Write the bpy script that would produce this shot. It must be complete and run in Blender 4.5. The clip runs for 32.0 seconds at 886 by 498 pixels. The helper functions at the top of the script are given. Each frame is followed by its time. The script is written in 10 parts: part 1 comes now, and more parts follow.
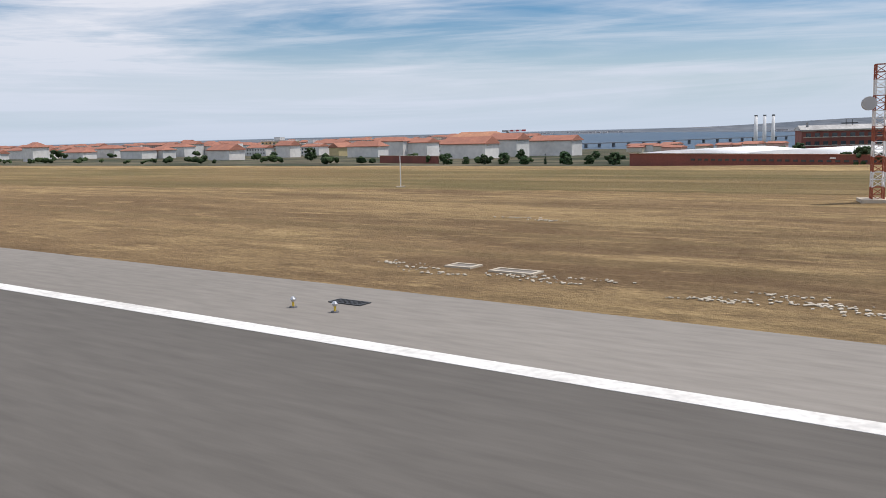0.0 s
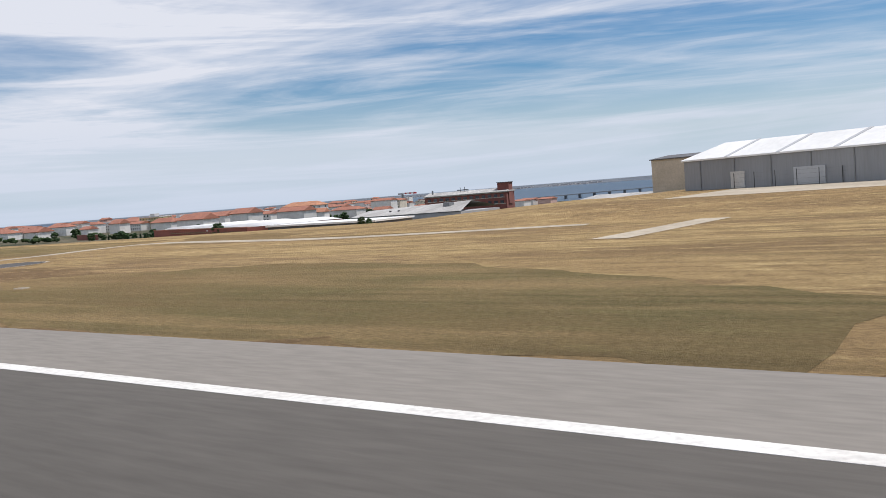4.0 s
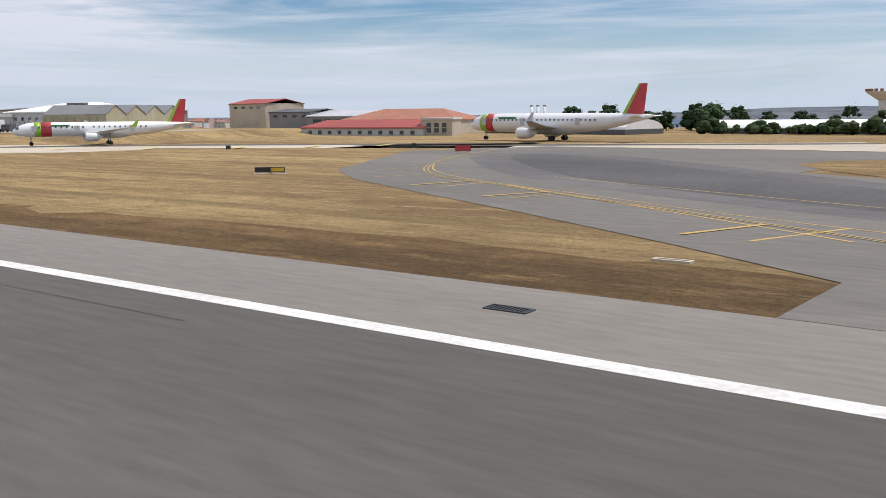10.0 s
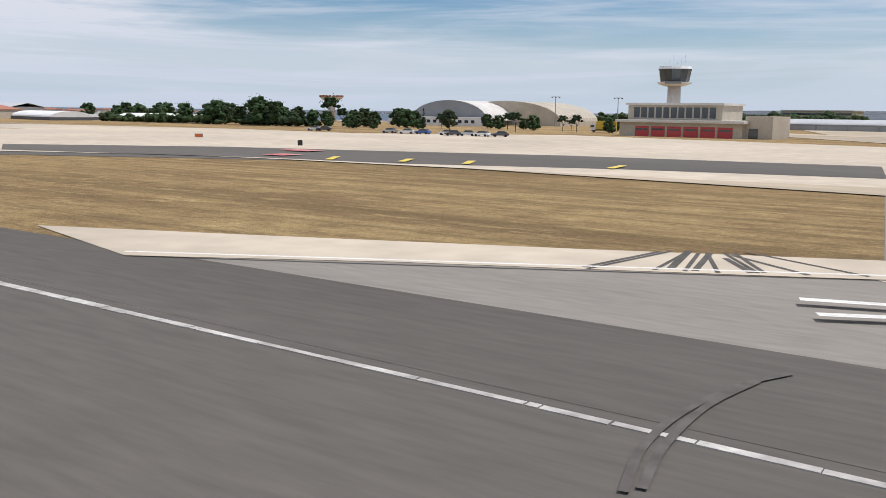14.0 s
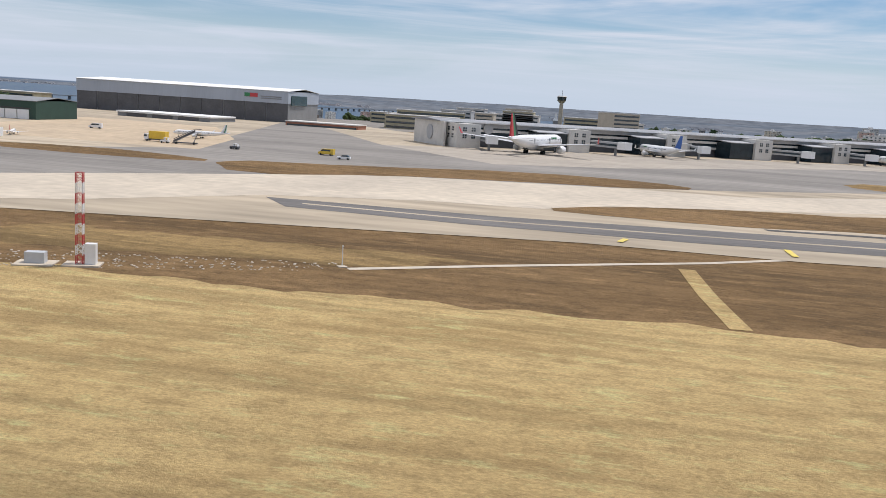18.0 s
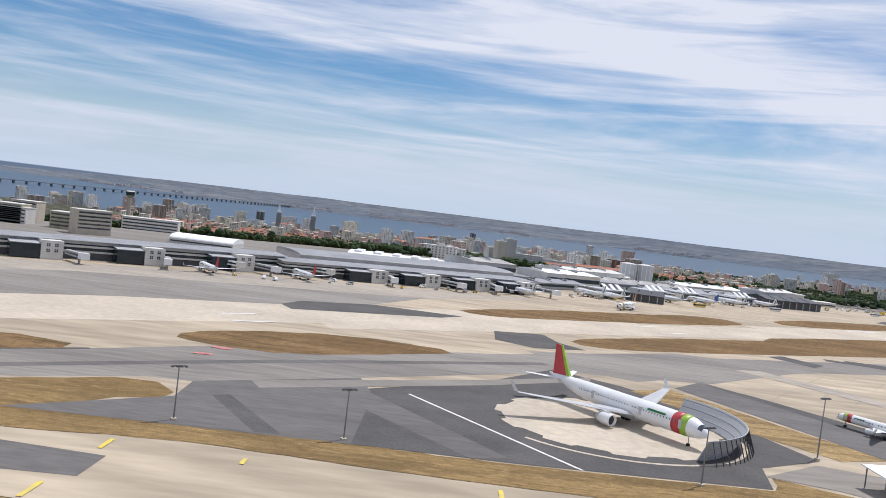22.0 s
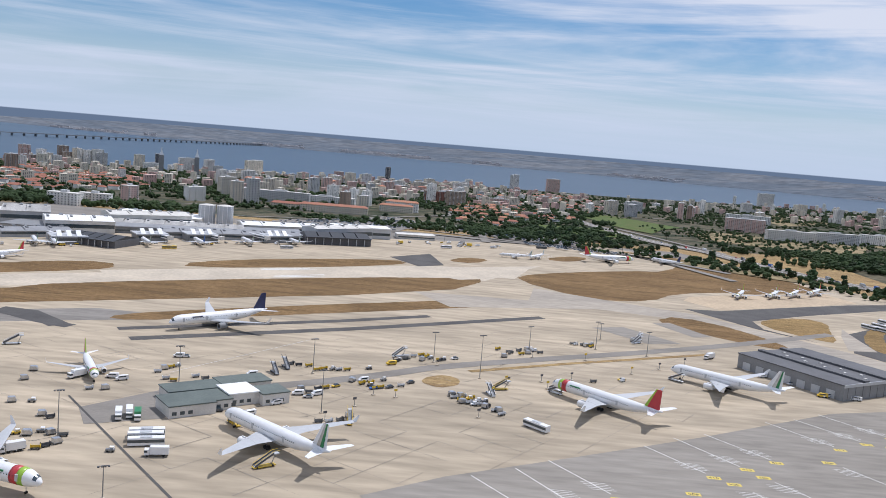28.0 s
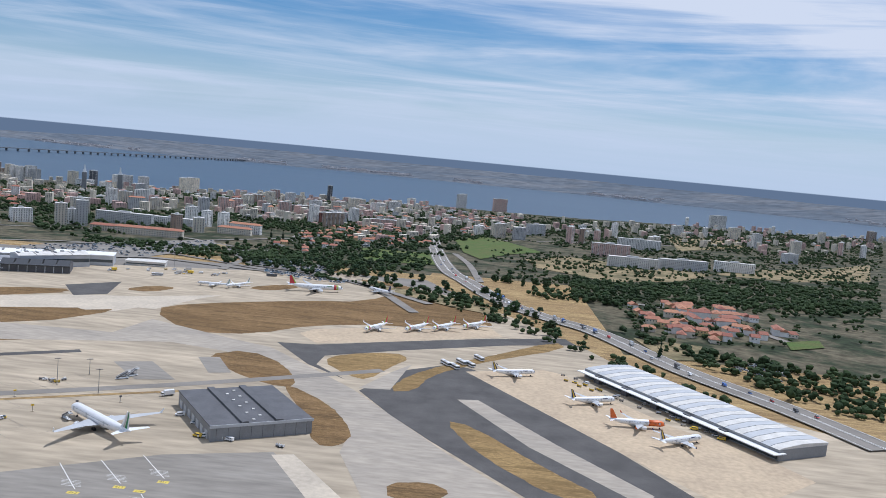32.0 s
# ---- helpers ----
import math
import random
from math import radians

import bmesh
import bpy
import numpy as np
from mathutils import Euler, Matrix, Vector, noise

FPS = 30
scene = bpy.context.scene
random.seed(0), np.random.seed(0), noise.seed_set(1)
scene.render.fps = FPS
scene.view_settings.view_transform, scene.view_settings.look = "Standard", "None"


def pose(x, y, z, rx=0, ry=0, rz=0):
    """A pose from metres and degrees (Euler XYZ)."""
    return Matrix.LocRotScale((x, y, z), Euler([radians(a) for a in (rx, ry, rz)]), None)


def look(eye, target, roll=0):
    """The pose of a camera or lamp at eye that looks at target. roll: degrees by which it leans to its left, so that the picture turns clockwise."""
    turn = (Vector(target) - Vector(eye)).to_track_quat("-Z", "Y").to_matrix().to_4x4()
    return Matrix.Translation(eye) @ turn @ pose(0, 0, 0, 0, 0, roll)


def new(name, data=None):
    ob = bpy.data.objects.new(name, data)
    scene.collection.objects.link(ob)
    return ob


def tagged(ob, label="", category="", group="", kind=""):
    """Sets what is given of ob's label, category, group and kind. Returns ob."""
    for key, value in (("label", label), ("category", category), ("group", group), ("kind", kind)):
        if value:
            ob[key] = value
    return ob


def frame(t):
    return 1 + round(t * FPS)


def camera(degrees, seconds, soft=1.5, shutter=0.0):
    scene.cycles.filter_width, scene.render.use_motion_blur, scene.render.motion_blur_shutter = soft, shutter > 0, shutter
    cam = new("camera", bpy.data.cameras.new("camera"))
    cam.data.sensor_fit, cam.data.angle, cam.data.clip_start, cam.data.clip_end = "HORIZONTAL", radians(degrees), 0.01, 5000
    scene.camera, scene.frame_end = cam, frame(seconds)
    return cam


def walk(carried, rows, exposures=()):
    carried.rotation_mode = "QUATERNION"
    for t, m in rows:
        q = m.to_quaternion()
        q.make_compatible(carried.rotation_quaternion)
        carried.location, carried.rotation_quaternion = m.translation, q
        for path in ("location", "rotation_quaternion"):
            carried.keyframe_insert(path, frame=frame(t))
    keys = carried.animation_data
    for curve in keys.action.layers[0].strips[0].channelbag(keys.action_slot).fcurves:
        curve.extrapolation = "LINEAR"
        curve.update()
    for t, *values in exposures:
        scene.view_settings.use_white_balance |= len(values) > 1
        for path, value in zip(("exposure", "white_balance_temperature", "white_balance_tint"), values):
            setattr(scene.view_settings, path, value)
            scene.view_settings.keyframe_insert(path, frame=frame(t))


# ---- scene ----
import itertools
from mathutils import geometry

# One metre of the airfield is K units here, so that the take-off run stays within the speed that the camera may have.
K = 0.45
cam = camera(53.79, 32.0, soft=0.8)
# seconds, along the runway, to its left, height, yaw, pitch, roll
ROWS = [
    (0.0, 178.96, -0.01, 5.95, 36.33, -7.60, 1.54),
    (0.5, 198.57, -0.11, 5.94, 38.29, -7.14, 3.94),
    (1.0, 218.72, -0.20, 5.93, 40.14, -5.69, 4.62),
    (1.5, 239.42, -0.25, 5.92, 38.66, -5.34, 3.87),
    (2.0, 260.67, -0.27, 5.92, 37.26, -6.04, 4.64),
    (2.5, 282.49, -0.26, 5.92, 36.05, -4.71, 4.95),
    (3.0, 304.87, -0.24, 5.92, 38.68, -2.68, 4.47),
    (3.5, 327.83, -0.20, 5.92, 36.53, -3.82, 4.81),
    (4.0, 351.97, -0.16, 5.93, 36.04, -3.84, 4.56),
    (4.5, 376.26, -0.12, 5.95, 35.75, -3.69, 4.22),
    (5.0, 400.68, -0.08, 5.96, 35.66, -3.51, 3.86),
    (5.5, 425.25, -0.05, 5.97, 35.79, -3.43, 3.55),
    (6.0, 451.00, -0.06, 5.97, 37.73, -3.96, 3.48),
    (6.5, 477.32, -0.07, 5.96, 37.25, -4.24, 3.97),
    (7.0, 504.20, -0.09, 5.95, 37.03, -4.92, 2.40),
    (7.5, 531.64, -0.10, 5.94, 37.16, -5.06, 1.64),
    (8.0, 559.65, -0.12, 5.93, 37.43, -5.92, 1.39),
    (8.5, 588.22, -0.16, 5.91, 36.69, -7.31, -0.36),
    (9.0, 617.35, -0.21, 5.90, 35.66, -8.08, -0.02),
    (9.5, 647.04, -0.24, 5.89, 35.49, -8.54, 1.28),
    (10.0, 677.29, -0.27, 5.89, 35.13, -8.79, 0.52),
    (10.5, 708.11, -0.30, 5.90, 34.13, -10.15, 0.27),
    (11.0, 739.49, -0.31, 5.91, 32.03, -11.69, -0.03),
    (11.5, 771.43, -0.27, 5.95, 26.71, -12.28, 0.29),
    (12.0, 803.94, -0.16, 6.00, 27.84, -10.59, 1.79),
    (12.5, 837.02, 0.02, 6.07, 37.77, -8.37, 3.14),
    (13.0, 870.66, 0.32, 6.17, 37.27, -8.26, 3.20),
    (13.5, 904.88, 0.76, 6.29, 35.80, -9.08, 1.53),
    (14.0, 939.65, 1.23, 6.43, 34.96, -9.04, -0.68),
    (14.5, 975.00, 1.58, 6.05, 33.32, -8.76, -3.60),
    (15.0, 1011.51, 1.78, 7.05, 32.48, -9.24, -4.35),
    (15.5, 1048.15, 1.96, 8.22, 31.81, -9.84, -4.80),
    (16.0, 1084.93, 2.13, 9.53, 31.05, -10.45, -5.10),
    (16.5, 1121.81, 2.29, 11.00, 29.92, -10.98, -5.35),
    (17.0, 1159.68, 2.30, 13.75, 26.35, -10.96, -4.96),
    (17.5, 1197.78, 2.28, 16.61, 19.17, -10.52, -3.49),
    (18.0, 1236.05, 2.25, 19.43, 10.87, -9.46, -3.70),
    (18.5, 1274.46, 2.19, 22.46, 6.59, -9.30, -6.02),
    (19.0, 1313.01, 2.11, 25.84, 5.31, -8.76, -8.17),
    (19.5, 1351.70, 2.02, 29.65, 5.70, -8.33, -8.69),
    (20.0, 1390.52, 1.91, 33.89, 6.03, -7.09, -10.07),
    (20.5, 1429.48, 1.78, 38.55, 7.27, -8.27, -10.56),
    (21.0, 1468.57, 1.63, 43.61, 7.87, -8.03, -9.65),
    (21.5, 1507.78, 1.47, 49.01, 3.74, -4.57, -9.23),
    (22.0, 1547.10, 1.30, 54.47, 0.81, -2.38, -6.98),
    (22.5, 1586.55, 1.12, 59.82, 0.49, -2.69, -5.89),
    (23.0, 1626.14, 0.93, 64.97, 1.70, -3.71, -5.37),
    (23.5, 1665.84, 0.73, 69.88, 3.10, -4.57, -5.01),
    (24.0, 1705.67, 0.52, 74.66, 2.56, -5.04, -4.64),
    (24.5, 1745.62, 0.31, 79.40, 1.89, -5.41, -4.33),
    (25.0, 1785.70, 0.09, 84.07, 1.78, -5.77, -4.40),
    (25.5, 1825.88, -0.12, 88.77, 1.78, -5.64, -4.56),
    (26.0, 1866.27, -0.30, 93.82, 1.86, -5.85, -4.62),
    (26.5, 1906.67, -0.46, 98.91, 1.96, -6.11, -4.66),
    (27.0, 1947.11, -0.62, 104.04, 2.06, -6.39, -4.70),
    (27.5, 1987.56, -0.76, 109.19, 2.11, -6.67, -4.74),
    (28.0, 2028.18, -0.79, 114.61, 1.90, -6.98, -4.83),
    (28.5, 2068.91, -0.79, 120.06, 1.86, -6.47, -5.56),
    (29.0, 2109.77, -0.77, 125.62, 2.51, -7.08, -5.61),
    (29.5, 2150.77, -0.73, 131.28, 2.92, -7.84, -5.98),
    (30.0, 2191.91, -0.67, 137.05, 2.99, -8.60, -6.12),
    (30.5, 2233.21, -0.59, 142.86, 3.09, -8.63, -5.98),
    (31.0, 2274.66, -0.50, 148.65, 3.01, -7.51, -5.73),
    (31.5, 2316.26, -0.41, 154.45, 2.60, -6.31, -5.73),
    (32.0, 2358.01, -0.32, 160.24, 2.67, -6.01, -5.40),
]

walk(cam, [(t, pose(K * x, K * y, K * z, 90 + p, r, w)) for t, x, y, z, w, p, r in ROWS],
     exposures=[(0.0, 0.0, 6380, 13), (10.0, 0.0, 6400, 13), (12.5, 0.15, 6400, 13), (13.5, 0.1, 6400, 13), (14.0, -0.05, 6400, 13), (16.5, -0.05, 6350, 13), (21.0, 0.0, 6250, 14), (24.0, -0.05, 6000, 14), (28.0, -0.1, 5950, 14), (32.0, -0.15, 5700, 12)])

# ---- sky and sun ----
SUN_TURN, SUN_UP = 42.0, 64.0   # degrees from +y towards +x, and above the horizon
world = bpy.data.worlds.new("sky")
scene.world = world
world.use_nodes = True
wt = world.node_tree
wn, wl = wt.nodes, wt.links
wn.clear()


def wnode(kind, **sets):
    n = wn.new(kind)
    for k, v in sets.items():
        n.inputs[k].default_value = v
    return n


sky = wn.new("ShaderNodeTexSky")
sky.sky_type = "NISHITA"
sky.sun_disc = False
sky.sun_elevation = radians(SUN_UP)
sky.sun_rotation = radians(SUN_TURN)
sky.air_density, sky.dust_density, sky.ozone_density, sky.altitude = 1.0, 0.15, 3.5, 100
coord = wn.new("ShaderNodeTexCoord")
sep = wn.new("ShaderNodeSeparateXYZ")
wl.new(coord.outputs["Generated"], sep.inputs[0])
above = wn.new("ShaderNodeCombineXYZ")
wl.new(sep.outputs[0], above.inputs[0])
wl.new(sep.outputs[1], above.inputs[1])


def wmath(op, a, b=None, clamp=False):
    n = wn.new("ShaderNodeMath")
    n.operation, n.use_clamp = op, clamp
    for i, v in enumerate((a, b)):
        if v is None:
            continue
        if isinstance(v, (int, float)):
            n.inputs[i].default_value = v
        else:
            wl.new(v, n.inputs[i])
    return n.outputs[0]


up = wmath("MAXIMUM", sep.outputs[2], 0.0)
wl.new(wmath("MAXIMUM", sep.outputs[2], 0.05), above.inputs[2])
wl.new(above.outputs[0], sky.inputs[0])
turn_ = wmath("ARCTAN2", sep.outputs[0], sep.outputs[1])
flat = wn.new("ShaderNodeCombineXYZ")
wl.new(wmath("MULTIPLY", turn_, 2.0), flat.inputs[0])
wl.new(wmath("MULTIPLY", wmath("POWER", up, 0.75), 9.0), flat.inputs[1])


def cirrus(turn, sx, sy, scale, detail, rough, distort, lo, hi, offset):
    """A sheet of streaky high cloud, as a mask between 0 and 1."""
    m = wn.new("ShaderNodeMapping")
    m.inputs["Rotation"].default_value = (0, 0, radians(turn))
    m.inputs["Scale"].default_value = (sx, sy, 1)
    m.inputs["Location"].default_value = (offset, offset * 0.7, 0)
    wl.new(flat.outputs[0], m.inputs[0])
    n = wnode("ShaderNodeTexNoise", Scale=scale, Detail=detail, Roughness=rough, Distortion=distort)
    wl.new(m.outputs[0], n.inputs["Vector"])
    r = wn.new("ShaderNodeMapRange")
    r.interpolation_type = "SMOOTHSTEP"
    r.inputs["From Min"].default_value, r.inputs["From Max"].default_value = lo, hi
    wl.new(n.outputs[0], r.inputs[0])
    return r.outputs[0]


veil = cirrus(-7, 0.8, 1.1, 0.9, 6, 0.6, 0.9, 0.38, 0.62, 3.1)
streak = cirrus(-10, 0.75, 2.0, 1.1, 6, 0.6, 1.0, 0.42, 0.68, 7.7)
fleck = cirrus(-20, 1.5, 3.0, 1.2, 6, 0.6, 1.2, 0.45, 0.72, 1.4)
# a great sheet of cloud in the west, whose edge runs slanting up
ripple = wnode("ShaderNodeTexNoise", Scale=2.4, Detail=7, Roughness=0.62)
wl.new(flat.outputs[0], ripple.inputs["Vector"])
edge = wmath("ADD", wmath("SUBTRACT", wmath("SUBTRACT", up, 0.118), wmath("MULTIPLY", wmath("ADD", turn_, 0.855), 0.30)), wmath("MULTIPLY", wmath("SUBTRACT", ripple.outputs[0], 0.5), 0.10))


def ramp(value, lo, hi):
    r = wn.new("ShaderNodeMapRange")
    r.interpolation_type = "SMOOTHSTEP"
    r.inputs["From Min"].default_value, r.inputs["From Max"].default_value = lo, hi
    wl.new(value, r.inputs[0])
    return r.outputs[0]


sheet_cloud = wmath("MULTIPLY", ramp(edge, -0.012, 0.014), ramp(wmath("MULTIPLY", turn_, -1.0), 0.36, 0.62))
west = wmath("MULTIPLY", ramp(wmath("MULTIPLY", turn_, -1.0), 0.62, 1.0), 0.12)
cover = wmath("ADD", wmath("MULTIPLY", veil, 0.60), wmath("MULTIPLY", streak, 0.55))
cover = wmath("ADD", cover, wmath("MULTIPLY", fleck, 0.24))
cover = wmath("ADD", wmath("MULTIPLY", cover, 0.92), wmath("ADD", wmath("MULTIPLY", wmath("MULTIPLY", sheet_cloud, wmath("ADD", ripple.outputs[0], 0.15)), 0.34), wmath("MULTIPLY", west, ripple.outputs[0])), clamp=True)
# thicker high veil towards the east
cover = wmath("ADD", cover, wmath("MULTIPLY", wmath("MULTIPLY", ramp(turn_, -0.55, 0.15), wmath("MULTIPLY", ripple.outputs[0], ramp(up, 0.02, 0.16))), 0.24), clamp=True)
haze = wn.new("ShaderNodeMapRange")
haze.inputs["From Min"].default_value, haze.inputs["From Max"].default_value = 0.0, 0.13
haze.inputs["To Min"].default_value, haze.inputs["To Max"].default_value = 0.9, 0.0
wl.new(up, haze.inputs[0])
mix = wn.new("ShaderNodeMix")
mix.data_type = "RGBA"
wl.new(cover, mix.inputs["Factor"])
deep = wnode("ShaderNodeHueSaturation", Saturation=1.4)
wl.new(sky.outputs[0], deep.inputs["Color"])
wl.new(deep.outputs[0], mix.inputs["A"])
mix.inputs["B"].default_value = (9.1, 9.5, 10.2, 1)
low = wn.new("ShaderNodeMix")
low.data_type = "RGBA"
low.inputs["B"].default_value = (7.0, 8.0, 9.3, 1)
wl.new(haze.outputs[0], low.inputs["Factor"])
wl.new(mix.outputs["Result"], low.inputs["A"])
# past the far bank the sky below the horizon is painted as haze-blue land
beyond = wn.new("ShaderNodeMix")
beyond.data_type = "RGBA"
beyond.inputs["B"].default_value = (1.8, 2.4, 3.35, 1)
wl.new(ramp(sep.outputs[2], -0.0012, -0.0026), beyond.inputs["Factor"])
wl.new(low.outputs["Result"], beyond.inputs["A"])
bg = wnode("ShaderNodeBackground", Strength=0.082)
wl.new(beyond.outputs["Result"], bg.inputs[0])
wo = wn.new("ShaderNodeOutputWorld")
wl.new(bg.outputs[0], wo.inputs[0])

sun = new("sun", bpy.data.lights.new("sun", "SUN"))
sun.data.energy, sun.data.angle, sun.data.color = 3.6, radians(0.53), (1.0, 0.955, 0.885)
sa, se = radians(SUN_TURN), radians(SUN_UP)
sun.matrix_world = look((math.sin(sa) * math.cos(se) * 100, math.cos(sa) * math.cos(se) * 100, math.sin(se) * 100), (0, 0, 0))

# ---- materials ----


def material(name, colour, second=None, scale=1.0, rough=0.8, metal=0.0, bump=0.0, fine=None, amount=0.5, stretch=(1, 1, 1), turn=0.0, each=0.0, spread=(0.35, 0.65), gloss=0.5):
    """A surface with two scales of variation in metres: broad patches towards a second colour, and a fine grain."""
    mt = bpy.data.materials.new(name)
    mt.use_nodes = True
    nt = mt.node_tree
    n, l = nt.nodes, nt.links
    b = n["Principled BSDF"]
    b.inputs["Roughness"].default_value, b.inputs["Metallic"].default_value = rough, metal
    b.inputs["Specular IOR Level"].default_value = gloss
    second = second or tuple(c * 0.72 for c in colour)
    tc = n.new("ShaderNodeTexCoord")
    mp = n.new("ShaderNodeMapping")
    mp.inputs["Scale"].default_value = stretch
    mp.inputs["Rotation"].default_value = (0, 0, radians(turn))
    l.new(tc.outputs["Object"], mp.inputs[0])
    big = n.new("ShaderNodeTexNoise")
    big.inputs["Scale"].default_value, big.inputs["Detail"].default_value, big.inputs["Roughness"].default_value = scale, 5, 0.6
    small = n.new("ShaderNodeTexNoise")
    small.inputs["Scale"].default_value, small.inputs["Detail"].default_value = fine or scale * 14, 4
    l.new(mp.outputs[0], big.inputs["Vector"])
    l.new(mp.outputs[0], small.inputs["Vector"])
    rg = n.new("ShaderNodeMapRange")
    rg.inputs["From Min"].default_value, rg.inputs["From Max"].default_value = spread
    l.new(big.outputs[0], rg.inputs[0])
    mx = n.new("ShaderNodeMix")
    mx.data_type = "RGBA"
    mx.inputs["A"].default_value, mx.inputs["B"].default_value = (*colour, 1), (*second, 1)
    l.new(rg.outputs[0], mx.inputs["Factor"])
    hs = n.new("ShaderNodeHueSaturation")
    vr = n.new("ShaderNodeMapRange")
    vr.inputs["To Min"].default_value, vr.inputs["To Max"].default_value = 1 - amount * 0.5, 1 + amount * 0.5
    vr.inputs["From Min"].default_value, vr.inputs["From Max"].default_value = 0.3, 0.7
    l.new(small.outputs[0], vr.inputs[0])
    val = vr.outputs[0]
    if each:
        oi = n.new("ShaderNodeObjectInfo")
        er = n.new("ShaderNodeMapRange")
        er.inputs["To Min"].default_value, er.inputs["To Max"].default_value = 1 - each, 1 + each
        l.new(oi.outputs["Random"], er.inputs[0])
        mu = n.new("ShaderNodeMath")
        mu.operation = "MULTIPLY"
        l.new(val, mu.inputs[0])
        l.new(er.outputs[0], mu.inputs[1])
        val = mu.outputs[0]
        hr = n.new("ShaderNodeMapRange")
        hr.inputs["To Min"].default_value, hr.inputs["To Max"].default_value = 0.5 - each * 0.05, 0.5 + each * 0.05
        l.new(oi.outputs["Random"], hr.inputs[0])
        l.new(hr.outputs[0], hs.inputs["Hue"])
    l.new(val, hs.inputs["Value"])
    l.new(mx.outputs["Result"], hs.inputs["Color"])
    l.new(hs.outputs[0], b.inputs["Base Color"])
    if bump:
        bp = n.new("ShaderNodeBump")
        bp.inputs["Strength"].default_value, bp.inputs["Distance"].default_value = 0.6, bump
        l.new(small.outputs[0], bp.inputs["Height"])
        l.new(bp.outputs[0], b.inputs["Normal"])
    return mt


M = {}


def turf(name, tall, dry, bare, stripes=0.5, patch=0.02):
    """Rough airfield grass: wide patches, mown stripes along x, tufts and fine blades."""
    mt = bpy.data.materials.new(name)
    mt.use_nodes = True
    n, l = mt.node_tree.nodes, mt.node_tree.links
    b = n["Principled BSDF"]
    b.inputs["Roughness"].default_value, b.inputs["Specular IOR Level"].default_value = 0.95, 0.1
    tc = n.new("ShaderNodeTexCoord")

    def layer(scale, detail, lo, hi, stretch=(1, 1, 1), rough=0.65):
        m = n.new("ShaderNodeMapping")
        m.inputs["Scale"].default_value = stretch
        l.new(tc.outputs["Object"], m.inputs[0])
        t = n.new("ShaderNodeTexNoise")
        t.inputs["Scale"].default_value, t.inputs["Detail"].default_value, t.inputs["Roughness"].default_value = scale, detail, rough
        l.new(m.outputs[0], t.inputs["Vector"])
        r = n.new("ShaderNodeMapRange")
        r.inputs["From Min"].default_value, r.inputs["From Max"].default_value = lo, hi
        l.new(t.outputs[0], r.inputs[0])
        return r.outputs[0]

    def blend(f, a, c):
        m = n.new("ShaderNodeMix")
        m.data_type = "RGBA"
        l.new(f, m.inputs["Factor"])
        for k, v in (("A", a), ("B", c)):
            if isinstance(v, tuple):
                m.inputs[k].default_value = (*v, 1)
            else:
                l.new(v, m.inputs[k])
        return m.outputs["Result"]

    wide = layer(patch, 7, 0.42, 0.58, (0.35, 1, 1))
    tuft = layer(0.55, 8, 0.46, 0.64, (0.6, 1, 1), 0.75)
    row = layer(0.33, 4, 0.50, 0.61, (0.016, 1, 1))
    blade = layer(4.5, 8, 0.34, 0.68, (0.55, 1, 1), 0.8)
    drift = layer(0.10, 8, 0.47, 0.60, (0.22, 1, 1), 0.7)
    c = blend(wide, tall, dry)
    c = blend(drift, c, bare)
    dark = blend(tuft, c, tuple(v * 0.72 for v in bare))
    half = n.new("ShaderNodeMix")
    half.data_type = "RGBA"
    half.inputs["Factor"].default_value = 0.65
    l.new(c, half.inputs["A"])
    l.new(dark, half.inputs["B"])
    c = half.outputs["Result"]
    strand = layer(0.5, 10, 0.53, 0.66, (0.3, 1, 1), 0.8)
    pale = blend(strand, c, tuple(min(0.62, v * 1.45) for v in dry))
    lit = n.new("ShaderNodeMix")
    lit.data_type = "RGBA"
    lit.inputs["Factor"].default_value = 0.7
    l.new(c, lit.inputs["A"])
    l.new(pale, lit.inputs["B"])
    c = lit.outputs["Result"]
    mul = n.new("ShaderNodeMath")
    mul.operation = "MULTIPLY"
    mul.inputs[1].default_value = stripes
    l.new(row, mul.inputs[0])
    c = blend(mul.outputs[0], c, tuple(v * 0.46 for v in dry))
    hs = n.new("ShaderNodeHueSaturation")
    vr = n.new("ShaderNodeMapRange")
    vr.inputs["To Min"].default_value, vr.inputs["To Max"].default_value = 0.66, 1.34
    l.new(blade, vr.inputs[0])
    l.new(vr.outputs[0], hs.inputs["Value"])
    l.new(c, hs.inputs["Color"])
    l.new(hs.outputs[0], b.inputs["Base Color"])
    bp = n.new("ShaderNodeBump")
    bp.inputs["Strength"].default_value, bp.inputs["Distance"].default_value = 0.8, 0.05
    l.new(blade, bp.inputs["Height"])
    l.new(bp.outputs[0], b.inputs["Normal"])
    return mt


